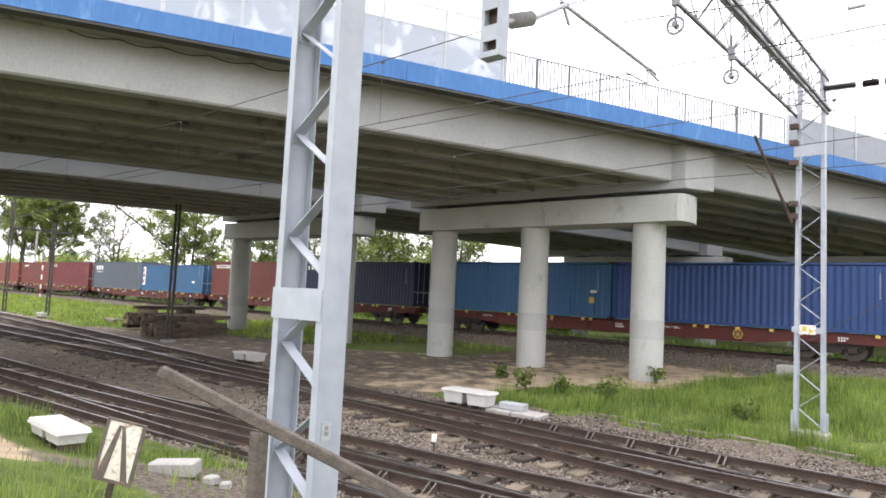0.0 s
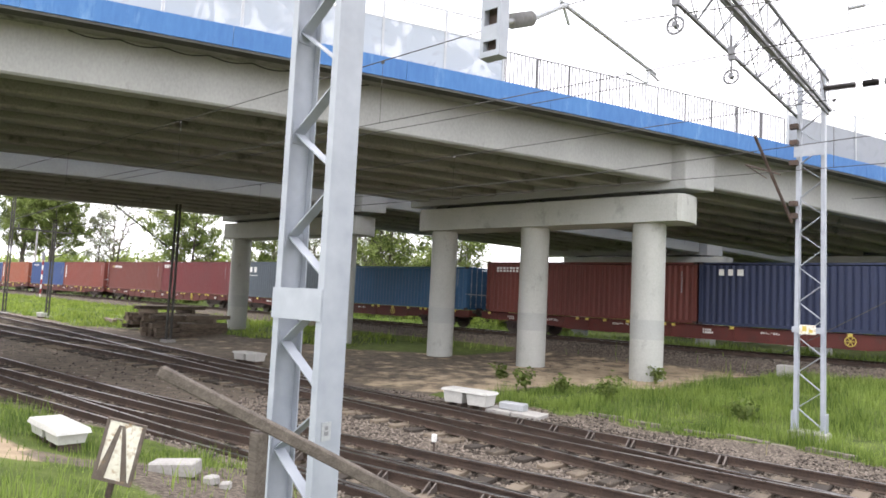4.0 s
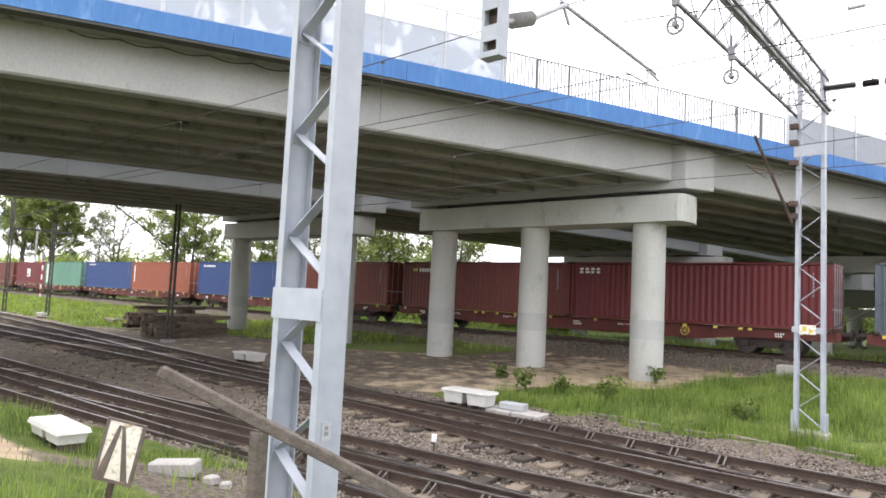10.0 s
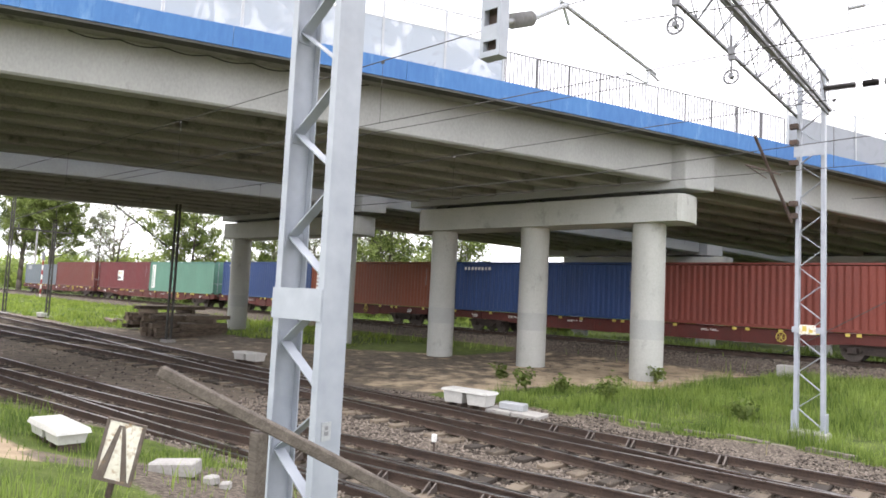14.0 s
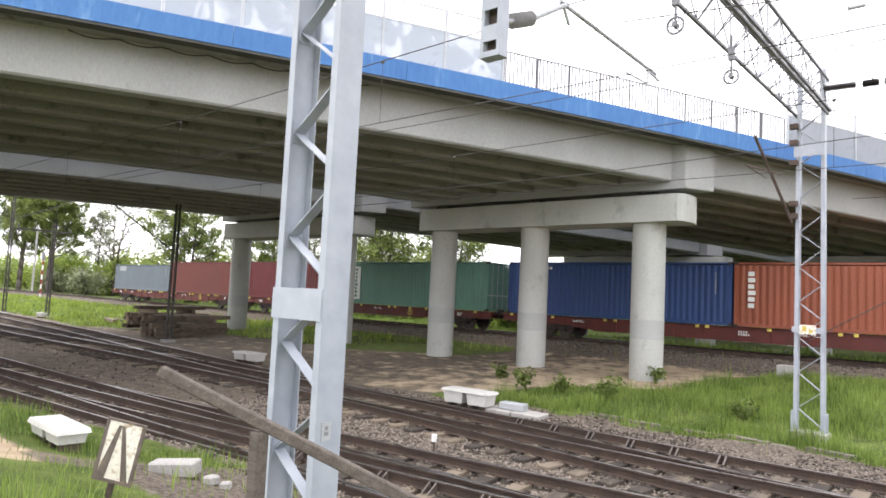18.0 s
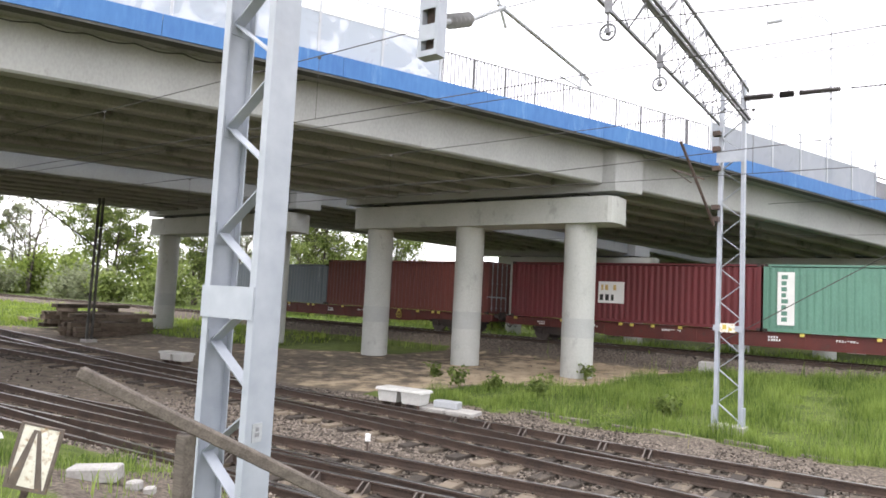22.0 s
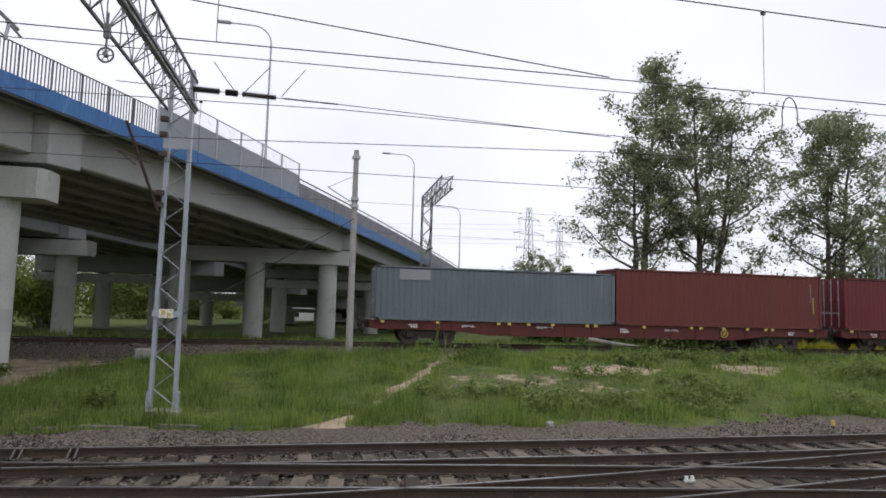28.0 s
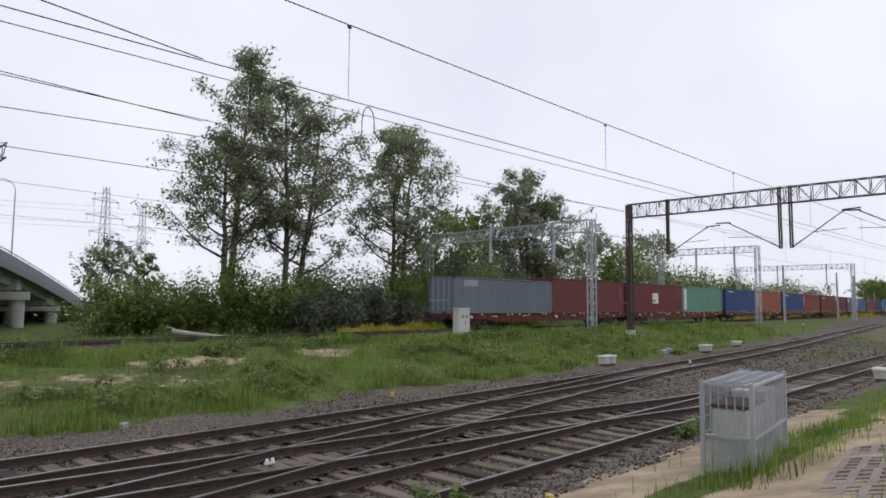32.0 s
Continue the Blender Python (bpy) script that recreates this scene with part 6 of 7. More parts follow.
# ---- plants ----
def leaf_cloud(name, centres, per, spread, size, mat, parent, rng, label=""):
    """Many small bent leaves scattered about the given points."""
    C = np.repeat(np.asarray(centres, float), per, axis=0)
    k = len(C)
    P = C + rng.normal(0, 1, (k, 3)) * np.asarray(spread)
    a = rng.uniform(0, 2 * np.pi, k)
    tilt = rng.uniform(-1.1, 1.1, k)
    s = size * rng.uniform(0.6, 1.4, k)
    d1 = np.stack([np.cos(a) * np.cos(tilt), np.sin(a) * np.cos(tilt), np.sin(tilt)], 1) * s[:, None]
    d2 = np.stack([-np.sin(a), np.cos(a), rng.uniform(-0.5, 0.5, k)], 1) * (s * 0.45)[:, None]
    drop = np.zeros((k, 3))
    drop[:, 2] = -0.25 * s
    V = np.stack([P, P + d1 * 0.5 + d2, P + d1 + drop, P + d1 * 0.5 - d2], 1).reshape(-1, 3)
    base = np.arange(k)[:, None] * 4
    F = np.concatenate([base + [0, 1, 2], base + [0, 2, 3]], 0)
    me = bpy.data.meshes.new(name)
    me.vertices.add(len(V))
    me.vertices.foreach_set("co", V.ravel())
    me.loops.add(F.size)
    me.loops.foreach_set("vertex_index", F.ravel().astype(np.int32))
    me.polygons.add(len(F))
    me.polygons.foreach_set("loop_start", (np.arange(len(F)) * 3).astype(np.int32))
    me.update(calc_edges=True)
    return link(name, me, mat, parent, label)


def limb(bm, pts, r0, r1, seg=6):
    for i, (a, b) in enumerate(zip(pts[:-1], pts[1:])):
        k = len(pts) - 1
        rod(bm, a, b, r0 + (r1 - r0) * i / k, seg, r0 + (r1 - r0) * (i + 1) / k)


def make_tree(x, y, h, crown_w, seed, label, leaves=9000, leaf=0.22, mat=None, bare=0.30, twigs=True, stems=1, balls=0, fork=0.12):
    """A tree: tapered stem, limbs, branches and twigs, with leaves in small clumps round the twigs."""
    rng = np.random.default_rng(seed)
    g = ground_z(x, y) - 0.15
    t = thing("tree", label, "tree", pose(x, y, g), group="trees beside the line")
    bm = bmesh.new()
    tips = []
    for st in range(stems):
        lean = rng.normal(0, 0.012, 2) + ((st - (stems - 1) / 2) * np.array([fork, 0.03]))
        top = h * (0.93 if st == 0 else 0.85)
        sway = rng.normal(0, 0.25, (9, 2))
        trunk = [Vector((lean[0] * max(0, z - 0.16 * h) + sway[k][0] * k / 8, lean[1] * max(0, z - 0.16 * h) + sway[k][1] * k / 8, z)) for k, z in enumerate(np.linspace(0, top, 9))]
        limb(bm, trunk, h * 0.0165, h * 0.002, 8)
        n_l = 17 if stems == 1 else 12
        for i in range(n_l):
            f = bare * 0.75 + (0.97 - bare * 0.75) * (i + rng.uniform(0, 0.8)) / n_l
            k = min(7, int(f * 8))
            o = trunk[k].lerp(trunk[k + 1], f * 8 - k)
            a = i * 2.4 + rng.uniform(-0.5, 0.5)
            reach = crown_w * 0.5 * math.sqrt(max(0.06, 1 - ((f - 0.5) / 0.54) ** 2)) * rng.uniform(0.7, 1.0)
            d = Vector((math.cos(a) * reach, math.sin(a) * reach, reach * rng.uniform(0.55, 1.0)))
            pts = [o, o + d * 0.35, o + d * 0.7 + Vector(rng.normal(0, 0.04 * crown_w, 3)), o + d]
            limb(bm, pts, h * 0.0062 * (1.2 - f), 0.025, 6)
            for q in range(6):
                s = 0.3 + 0.7 * (q + rng.uniform(0, 1)) / 6
                b0 = o + d * s
                e = b0 + Vector((rng.normal(0, 1), rng.normal(0, 1), rng.uniform(-0.1, 1.1))) * crown_w * 0.075
                limb(bm, [b0, e], 0.035, 0.012, 4)
                for w in range(3):
                    c = b0.lerp(e, rng.uniform(0.4, 1.0)) + Vector(rng.normal(0, 0.042 * crown_w, 3))
                    tips.append(c)
        tips += [trunk[-1] + Vector(rng.normal(0, 0.4, 3)) + Vector((0, 0, h * 0.04 * q)) for q in range(3)]
    smooth(part("trunk", bm, M_BARK, t))
    if leaves:
        tips = [p for p in tips if p.z > h * bare * 0.8]
        leaf_cloud("crown", [tuple(p) for p in tips], max(1, leaves // len(tips)), (crown_w * 0.028, crown_w * 0.028, crown_w * 0.026), leaf, mat or M_LEAF, t, rng)
    for i in range(balls):
        p = tips[int(rng.integers(len(tips)))]
        r2 = rng.normal(0, 1, (420, 3))
        r2 /= np.linalg.norm(r2, axis=1)[:, None]
        tagged(leaf_cloud("mistletoe", [tuple(np.array(p) + v * 0.42 * rng.uniform(0.5, 1)) for v in r2], 1, (0.03, 0.03, 0.03), 0.1, M_BUSH, t, rng), "round mistletoe clump", kind="stuff")
    return t


def make_bush(x, y, w, d, h, seed, label, leaves=2600, leaf=0.2, mat=None):
    rng = np.random.default_rng(seed)
    g = ground_z(x, y) - 0.1
    t = thing("bush", label, "bush", pose(x, y, g), group="bushes beside the line")
    bm = bmesh.new()
    tips = []
    for i in range(14):
        a, r = rng.uniform(0, 2 * np.pi), rng.uniform(0.1, 1)
        e = Vector((math.cos(a) * r * w / 2, math.sin(a) * r * d / 2, h * rng.uniform(0.55, 1.0) * (1 - 0.35 * r * r)))
        o = Vector((e.x * 0.3, e.y * 0.3, 0))
        limb(bm, [o, o.lerp(e, 0.5) + Vector((0, 0, h * 0.08)), e], 0.05, 0.012, 4)
        for f in (0.35, 0.55, 0.75, 1.0):
            tips.append(o.lerp(e, f) + Vector(rng.normal(0, 0.06 * w, 3) * np.array([1, 1, 0.4])))
    part("stem", bm, M_BARK, t)
    leaf_cloud("foliage", [tuple(p) for p in tips], leaves // len(tips), (w * 0.10, d * 0.10, h * 0.10), leaf, mat or M_BUSH, t, rng)


def make_poplar(x, y, h, seed, label, stems, reach, leaves=14000, leaf=0.2, mat=None, balls=0, low=0.3):
    """A poplar: bare leaning stems, steep limbs that turn upwards, leaves in clumps at the ends of the branches."""
    rng = np.random.default_rng(seed)
    t = thing("tree", label, "tree", pose(x, y, ground_z(x, y) - 0.15), group="trees beside the line")
    bm = bmesh.new()
    tips = []
    for dx, lean, part_h in stems:
        top = h * part_h
        sway = np.cumsum(rng.normal(0, 0.14, (11, 2)), axis=0)
        trunk = [Vector((dx + lean * z + sway[k][0] * k / 10, 0.02 * z + sway[k][1] * k / 10, z)) for k, z in enumerate(np.linspace(0, top, 11))]
        limb(bm, trunk, h * 0.0155, 0.02, 8)
        count = 15
        for i in range(count):
            f = low + (0.97 - low) * (i + rng.uniform(0, 0.7)) / count
            k = min(9, int(f * 10))
            o = trunk[k].lerp(trunk[k + 1], f * 10 - k)
            a = i * 2.4 + rng.uniform(-0.6, 0.6)
            out = reach * interp(f, [(0.2, 0.85), (0.42, 1.0), (0.65, 0.85), (0.85, 0.5), (1.0, 0.16)]) * rng.uniform(0.6, 1.08)
            up = out * rng.uniform(0.45, 1.05) + 0.3
            flatd = Vector((math.cos(a), math.sin(a), 0)) * out
            path = [o, o + flatd * 0.38 + Vector((0, 0, up * 0.22)), o + flatd * 0.72 + Vector((0, 0, up * 0.58)) + Vector(rng.normal(0, 0.12, 3)), o + flatd + Vector((0, 0, up))]
            limb(bm, path, h * 0.0058 * (1.25 - f), 0.018, 6)
            tips.append(path[-1])
            for q in range(10):
                u = 0.25 + 0.75 * (q + rng.uniform(0, 1)) / 10
                j = min(2, int(u * 3))
                b0 = path[j].lerp(path[j + 1], u * 3 - j)
                e = b0 + Vector((rng.normal(0, 0.8), rng.normal(0, 0.8), rng.uniform(-0.25, 1.0))) * (0.5 + 0.22 * out)
                limb(bm, [b0, e], 0.028, 0.01, 4)
                tips += [e, b0.lerp(e, rng.uniform(0.55, 0.8)) + Vector(rng.normal(0, 0.2, 3))]
        tips += [trunk[-1] + Vector((rng.normal(0, 0.3), rng.normal(0, 0.3), rng.uniform(-0.5, 0.8))) for q in range(5)]
    smooth(part("trunk", bm, M_BARK, t))
    keep = [p for p in tips if rng.random() < 0.86]
    leaf_cloud("crown", [tuple(p) for p in keep], max(1, leaves // len(keep)), (0.31, 0.31, 0.27), leaf, mat or M_LEAF, t, rng)
    for i in range(balls):
        p = tips[int(rng.integers(len(tips)))]
        r2 = rng.normal(0, 1, (420, 3))
        r2 /= np.linalg.norm(r2, axis=1)[:, None]
        tagged(leaf_cloud("mistletoe", [tuple(np.array(p) + v * 0.42 * rng.uniform(0.5, 1)) for v in r2], 1, (0.03, 0.03, 0.03), 0.1, M_BUSH, t, rng), "round mistletoe clump", kind="stuff")
    return t


POPLAR = "tall poplar with open crown of small leaves"
make_poplar(23.7, 47.0, 22.4, 21, POPLAR, [(0.0, 0.10, 1.0), (-0.1, -0.02, 0.66)], 4.5, 21000, balls=2, low=0.32)
make_poplar(28.4, 46.2, 20.2, 12, POPLAR, [(-0.3, 0.02, 1.0), (0.5, 0.15, 0.9)], 5.0, 24000, balls=1, low=0.24)
make_poplar(38.9, 45.4, 18.4, 13, "poplar with dark mistletoe clumps in open crown", [(-0.2, -0.04, 0.95), (0.4, 0.13, 1.0)], 5.0, 22000, balls=5, low=0.28)
make_poplar(66.7, 52.5, 19.2, 14, POPLAR, [(0.0, -0.12, 0.85), (0.3, 0.03, 1.0), (0.6, 0.2, 0.8)], 6.2, 26000, 0.27, balls=4, low=0.2)
make_tree(60.0, 55.0, 13.0, 11.0, 15, "leafy tree behind the main line", 6000, 0.34, bare=0.2, mat=M_BUSH)
make_tree(88.0, 56.0, 13.0, 12.0, 16, "leafy tree behind the main line", 5000, 0.38, bare=0.2)
make_tree(113.0, 60.0, 15.0, 12.0, 17, "broad leafy tree far along the line", 4500, 0.42, bare=0.2)
make_tree(50.0, 52.0, 11.5, 9.0, 18, "leafy tree behind the main line", 5000, 0.32, bare=0.15, mat=M_BUSH)
make_tree(19.5, 60.0, 7.2, 6.0, 19, "leafy tree behind bushes", 3000, 0.26, bare=0.15)
make_tree(24.0, 63.5, 7.2, 3.4, 20, "slim dark conical tree", 2500, 0.22, bare=0.08, mat=M_BUSH)
# trees beyond the bridge
make_poplar(-131.0, 44.0, 21.0, 31, "large tree in bright spring leaf", [(0, -0.05, 1.0), (1, 0.12, 0.9)], 7.5, 40000, 0.28, M_LEAFB)
make_poplar(-143.0, 43.0, 22.0, 32, "large tree in bright spring leaf", [(0, 0.0, 1.0), (1, 0.1, 0.9)], 7.5, 44000, 0.28, M_LEAFB)
make_poplar(-126.0, 50.0, 15.0, 33, "slender tree with sparse young leaves", [(0, 0.05, 1.0)], 3.5, 5000, 0.24, M_LEAF)
make_poplar(-118.5, 50.0, 18.0, 34, "bare tree with hardly any leaves", [(0, -0.12, 0.9), (0.3, 0.1, 1.0)], 7.0, 2200, 0.26, M_LEAF)
make_poplar(-97.0, 52.0, 17.0, 35, "broad tree in fresh green leaf", [(0, -0.22, 0.75), (0.5, 0.08, 1.0)], 7.5, 30000, 0.25, M_LEAFB, low=0.2)
make_poplar(-82.0, 56.0, 14.5, 36, "broad tree in fresh green leaf", [(0, -0.1, 0.9), (0.5, 0.1, 1.0)], 5.5, 16000, 0.26, M_LEAFB, low=0.2)
make_poplar(-72.0, 56.0, 16.0, 37, "tree with sparse young leaves", [(0, -0.08, 0.9), (0.4, 0.06, 1.0)], 4.5, 7500, 0.26, M_LEAF)
make_poplar(-62.0, 58.0, 16.0, 38, "tree with sparse young leaves", [(0, 0.0, 1.0), (0.4, 0.12, 0.9)], 4.5, 7500, 0.26, M_LEAF)
make_poplar(-56.0, 54.0, 15.0, 39, "tree in fresh green leaf", [(0, -0.06, 1.0), (0.4, 0.1, 0.9)], 5.0, 16000, 0.26, M_LEAFB, low=0.14)
make_poplar(-48.0, 57.0, 13.5, 40, "tree in fresh green leaf", [(0, -0.1, 0.9), (0.4, 0.06, 1.0)], 4.8, 15000, 0.26, M_LEAFB, low=0.14)
rb = random.Random(8)
for i in range(18):
    make_bush(16.2 + i * 2.5 + rb.uniform(-0.6, 0.6), 46.5 + rb.uniform(-2.5, 3.0), rb.uniform(4.8, 6.4), rb.uniform(4, 6), min(5.4, 3.8 + 0.4 * i) + rb.uniform(-0.2, 0.5), 100 + i, "dense green bush behind the main line", 6500, 0.19, M_BUSH if i % 4 else M_LEAFB)
for i in range(4):
    make_bush(27.5 + i * 3.4, 43.0 + rb.uniform(-0.4, 0.8), 4.2, 3.6, rb.uniform(3.3, 4.0), 140 + i, "grey green drooping shrub", 3600, 0.2, M_GREYLEAF)
for i in range(14):
    make_bush(62 + i * 7.5, 52 + rb.uniform(-3, 3) + i * 0.9, 8, 7, rb.uniform(9.0, 12.0), 160 + i, "green thicket along the line", 3000, 0.42, rb.choice((M_BUSH, M_LEAF)))
for i in range(12):
    make_bush((-66 + i * 5.0 if i < 7 else -41 + (i - 7) * 6.0) + rb.uniform(-1, 1), (68 if i < 7 else 97) + rb.uniform(-4, 4), 8, 7, rb.uniform(7.0, 10.0) if i < 2 else rb.uniform(2.8, 3.8) if i < 7 else rb.uniform(8, 11) if i < 11 else 5.5, 190 + i, "tall green thicket beyond the bridge", 6500, 0.34, M_LIME if i % 3 == 0 else M_LEAFB if i % 3 == 1 else M_BUSH)
for i in range(16):
    make_bush(-150 + i * 6.0, 47 + rb.uniform(-3, 5), 7, 6, rb.uniform(3.5, 5.5), 220 + i, "bright green bush behind the train", 1500, 0.4, rb.choice((M_LEAFB, M_LEAF, M_LEAFB)))


for i in range(4):
    make_bush(-24 + i * 5.0, 104 + rb.uniform(-4, 4), 7, 6, rb.uniform(4.0, 5.5), 260 + i, "green bush beyond the bridge", 1800, 0.4, M_LEAFB)


for i, (x, y, h) in enumerate(((48.0, 50.0, 8.5), (54.5, 50.5, 9.5), (61.0, 51.0, 9.0), (68.0, 52.0, 8.0))):
    make_bush(x, y, 8, 6, h, 280 + i, "tall dense green thicket behind the train", 6500, 0.3, M_LEAF if i % 2 else M_GREYLEAF)
for i in range(7):
    make_bush(170 + i * 17.0 + rb.uniform(-3, 3), 68 + i * 1.5, 19, 8, rb.uniform(8.5, 11.0), 350 + i, "green thicket far along the line", 2600, 0.6, M_LEAF if i % 2 else M_BUSH)
for i, x in enumerate((325.0, 345.0, 370.0)):
    make_tree(x, 72.0 + 3 * i, 12.0, 16.0, 50 + i, "dark leafy tree at the far end of the line", 3500, 0.6, M_BUSH, bare=0.12)


for i in range(4):
    make_bush(-33 + i * 3.6 + rb.uniform(-0.5, 0.5), 58 + rb.uniform(-1.5, 1.5), 5.0, 4.5, rb.uniform(5.2, 6.2), 320 + i, "yellow green bush beyond the bridge", 3600, 0.26, M_LIME)
for i in range(9):
    make_bush(-62 + i * 4.2 + rb.uniform(-1, 1), 47.5 + rb.uniform(-1.5, 2.5), 5.5, 4, rb.uniform(2.4, 3.2), 300 + i, "low bright green bush beside the main line", 2200, 0.26, M_LIME)
for i in range(6):
    make_bush(-104 + i * 8.0 + rb.uniform(-2, 2), 68 + rb.uniform(-3, 5), 10, 8, rb.uniform(8.0, 11.0), 320 + i, "tall leafy thicket beyond the bridge", 4200, 0.42, M_LEAFB if i % 2 else M_LEAF)


for i in range(13):
    make_bush(-205 + i * 9.0 + rb.uniform(-2, 2), 55 + rb.uniform(-3, 4), 13, 8, rb.uniform(6.0, 9.0), 340 + i, "dense green thicket behind the main line", 3600, 0.5, rb.choice((M_LEAFB, M_LIME)))


def fallen_log():
    bm = bmesh.new()
    limb(bm, [Vector(p) for p in ((16.6, 39.6, 1.05), (18.0, 39.4, 0.85), (20.0, 39.2, 0.62), (22.6, 38.9, 0.55))], 0.16, 0.09, 8)
    limb(bm, [Vector(p) for p in ((17.2, 39.5, 1.0), (16.3, 39.9, 1.35))], 0.07, 0.03, 6)
    tagged(smooth(part("fallen_log", bm, M_SILVERBARK)), "pale barkless fallen tree trunk", "log")


fallen_log()


def blades(name, pts, hmin, hmax, width, mat, rng, label):
    """Grass: three-cornered bent blades, each standing on the ground."""
    P = np.asarray(pts)
    k = len(P)
    a = rng.uniform(0, 2 * np.pi, k)
    cell = {}
    for q in {(int(p[0] * 4), int(p[1] * 4)) for p in P}:
        cell[q] = noise.noise((q[0] * 0.175, q[1] * 0.175, 2))
    clump = np.array([cell[int(p[0] * 4), int(p[1] * 4)] for p in P])
    h = rng.uniform(hmin, hmax, k) * rng.uniform(0.6, 1.0, k) * np.clip(0.8 + 1.3 * clump, 0.3, 1.8)
    w = width * rng.uniform(0.6, 1.4, k)
    side = np.stack([np.cos(a), np.sin(a), np.zeros(k)], 1) * w[:, None]
    lean = np.stack([np.cos(a + 1.3), np.sin(a + 1.3), np.zeros(k)], 1) * (h * rng.uniform(0.1, 0.55, k))[:, None]
    up = np.zeros((k, 3))
    up[:, 2] = h
    V = np.stack([P - side, P + side, P + side * 0.6 + lean * 0.35 + up * 0.6, P - side * 0.6 + lean * 0.35 + up * 0.6, P + lean + up], 1).reshape(-1, 3)
    b = np.arange(k)[:, None] * 5
    F = np.concatenate([b + [0, 1, 2], b + [0, 2, 3], b + [3, 2, 4]], 0)
    me = bpy.data.meshes.new(name)
    me.vertices.add(len(V))
    me.vertices.foreach_set("co", V.ravel())
    me.loops.add(F.size)
    me.loops.foreach_set("vertex_index", F.ravel().astype(np.int32))
    me.polygons.add(len(F))
    me.polygons.foreach_set("loop_start", (np.arange(len(F)) * 3).astype(np.int32))
    me.update(calc_edges=True)
    tagged(link(name, me, mat), label, "grass", kind="stuff")


def scatter(rng, n_pts, x0, x1, y0, y1, keep):
    """Random places on the ground, kept by the share that keep() gives on a fine grid."""
    d = 0.28 if x1 - x0 < 45 else 0.5
    gx, gy = np.arange(x0, x1 + d, d), np.arange(y0, y1 + d, d)
    Z = np.array([[ground_z(x, y) for x in gx] for y in gy])
    K = np.array([[keep(x, y) for x in gx] for y in gy])
    X, Y = rng.uniform(x0, x1 - 1e-3, n_pts), rng.uniform(y0, y1 - 1e-3, n_pts)
    fx, fy = (X - x0) / d, (Y - y0) / d
    ok = K[np.rint(fy).astype(int).clip(0, len(gy) - 1), np.rint(fx).astype(int).clip(0, len(gx) - 1)] > rng.uniform(0, 1, n_pts)
    X, Y, fx, fy = X[ok], Y[ok], fx[ok], fy[ok]
    i, j = fx.astype(int).clip(0, len(gx) - 2), fy.astype(int).clip(0, len(gy) - 2)
    a, b = fx - i, fy - j
    z = (Z[j, i] * (1 - a) + Z[j, i + 1] * a) * (1 - b) + (Z[j + 1, i] * (1 - a) + Z[j + 1, i + 1] * a) * b
    return np.stack([X, Y, z - 0.03], 1)


def grass_share(x, y):
    g, s, v = zone(x, y)
    patch = noise.noise((x * 0.45, y * 0.45, 5)) + 0.5 * noise.noise((x * 1.7, y * 1.7, 15))
    bare = 0.1 if x > 3 and y > 15 else 0.3
    if x > 3 and 19.0 < y < 27.5:
        patch -= 0.25 + 0.35 * noise.noise((x * 0.2, y * 0.5, 33))
    return g * g * max(bare, min(1.0, (0.5 if x > 3 and y > 15 else 0.65) + 1.7 * patch))


rg = np.random.default_rng(77)
blades("grass", scatter(rg, 60000, -16, 16, 1.0, 6.3, grass_share), 0.08, 0.33, 0.007, M_GRASS, rg, "long green grass on the bank")
blades("grass", scatter(rg, 250000, -12, 26, 15.6, 30.6, grass_share), 0.18, 0.56, 0.010, M_GRASS, rg, "long green grass on the field")
blades("grass", scatter(rg, 90000, 26, 75, 16.5, 31.0, grass_share), 0.22, 0.7, 0.024, M_GRASS, rg, "long green grass beside the line")
blades("grass", scatter(rg, 45000, -105, -27, 16.0, 31.0, grass_share), 0.2, 0.55, 0.03, M_FRESH, rg, "bright green grass beyond the bridge")
blades("grass", scatter(rg, 30000, -60, 60, 35.5, 46.0, grass_share), 0.2, 0.6, 0.028, M_GRASS, rg, "long grass behind the main line")
blades("dry_grass", scatter(rg, 24000, -11, 50, 15.4, 30.6, lambda x, y: 0.6 if zone(x, y)[1] > 0.3 or noise.noise((x * 0.3, y * 0.5, 9)) > (0.0 if x > 3 and 19 < y < 27.5 else 0.25) else 0.05), 0.1, 0.45, 0.008, M_DRYGRASS, rg, "dry straw coloured grass stalks")
blades("weeds", scatter(rg, 4200, -45, 60, 28.6, 31.2, lambda x, y: 0.5 if zone(x, y)[0] > 0.5 else 0.03), 0.4, 1.0, 0.02, M_GRASS, rg, "tall weeds at the foot of the ballast")
blades("blossom", scatter(rg, 5000, 29, 41, 38.4, 40.2, lambda x, y: 0.9), 0.4, 0.85, 0.05, M_RAPE, rg, "yellow flowering rape strip")
blades("blossom", scatter(rg, 3000, 100, 190, 40, 46, lambda x, y: 0.9), 0.5, 1.3, 0.12, M_RAPE, rg, "yellow flowering rape strip")


blades("grass", scatter(rg, 9000, 8.0, 24.0, 2.7, 4.6, lambda x, y: max(0.0, 1.0 - abs(y - interp(x, [(8, 3.15), (13, 3.45), (24, 4.2)])) / 0.5) * (0.55 + 0.9 * noise.noise((x * 1.1, y * 1.6, 8)))), 0.25, 0.6, 0.008, M_FRESH, rg, "tall green grass round the caged cabinet")


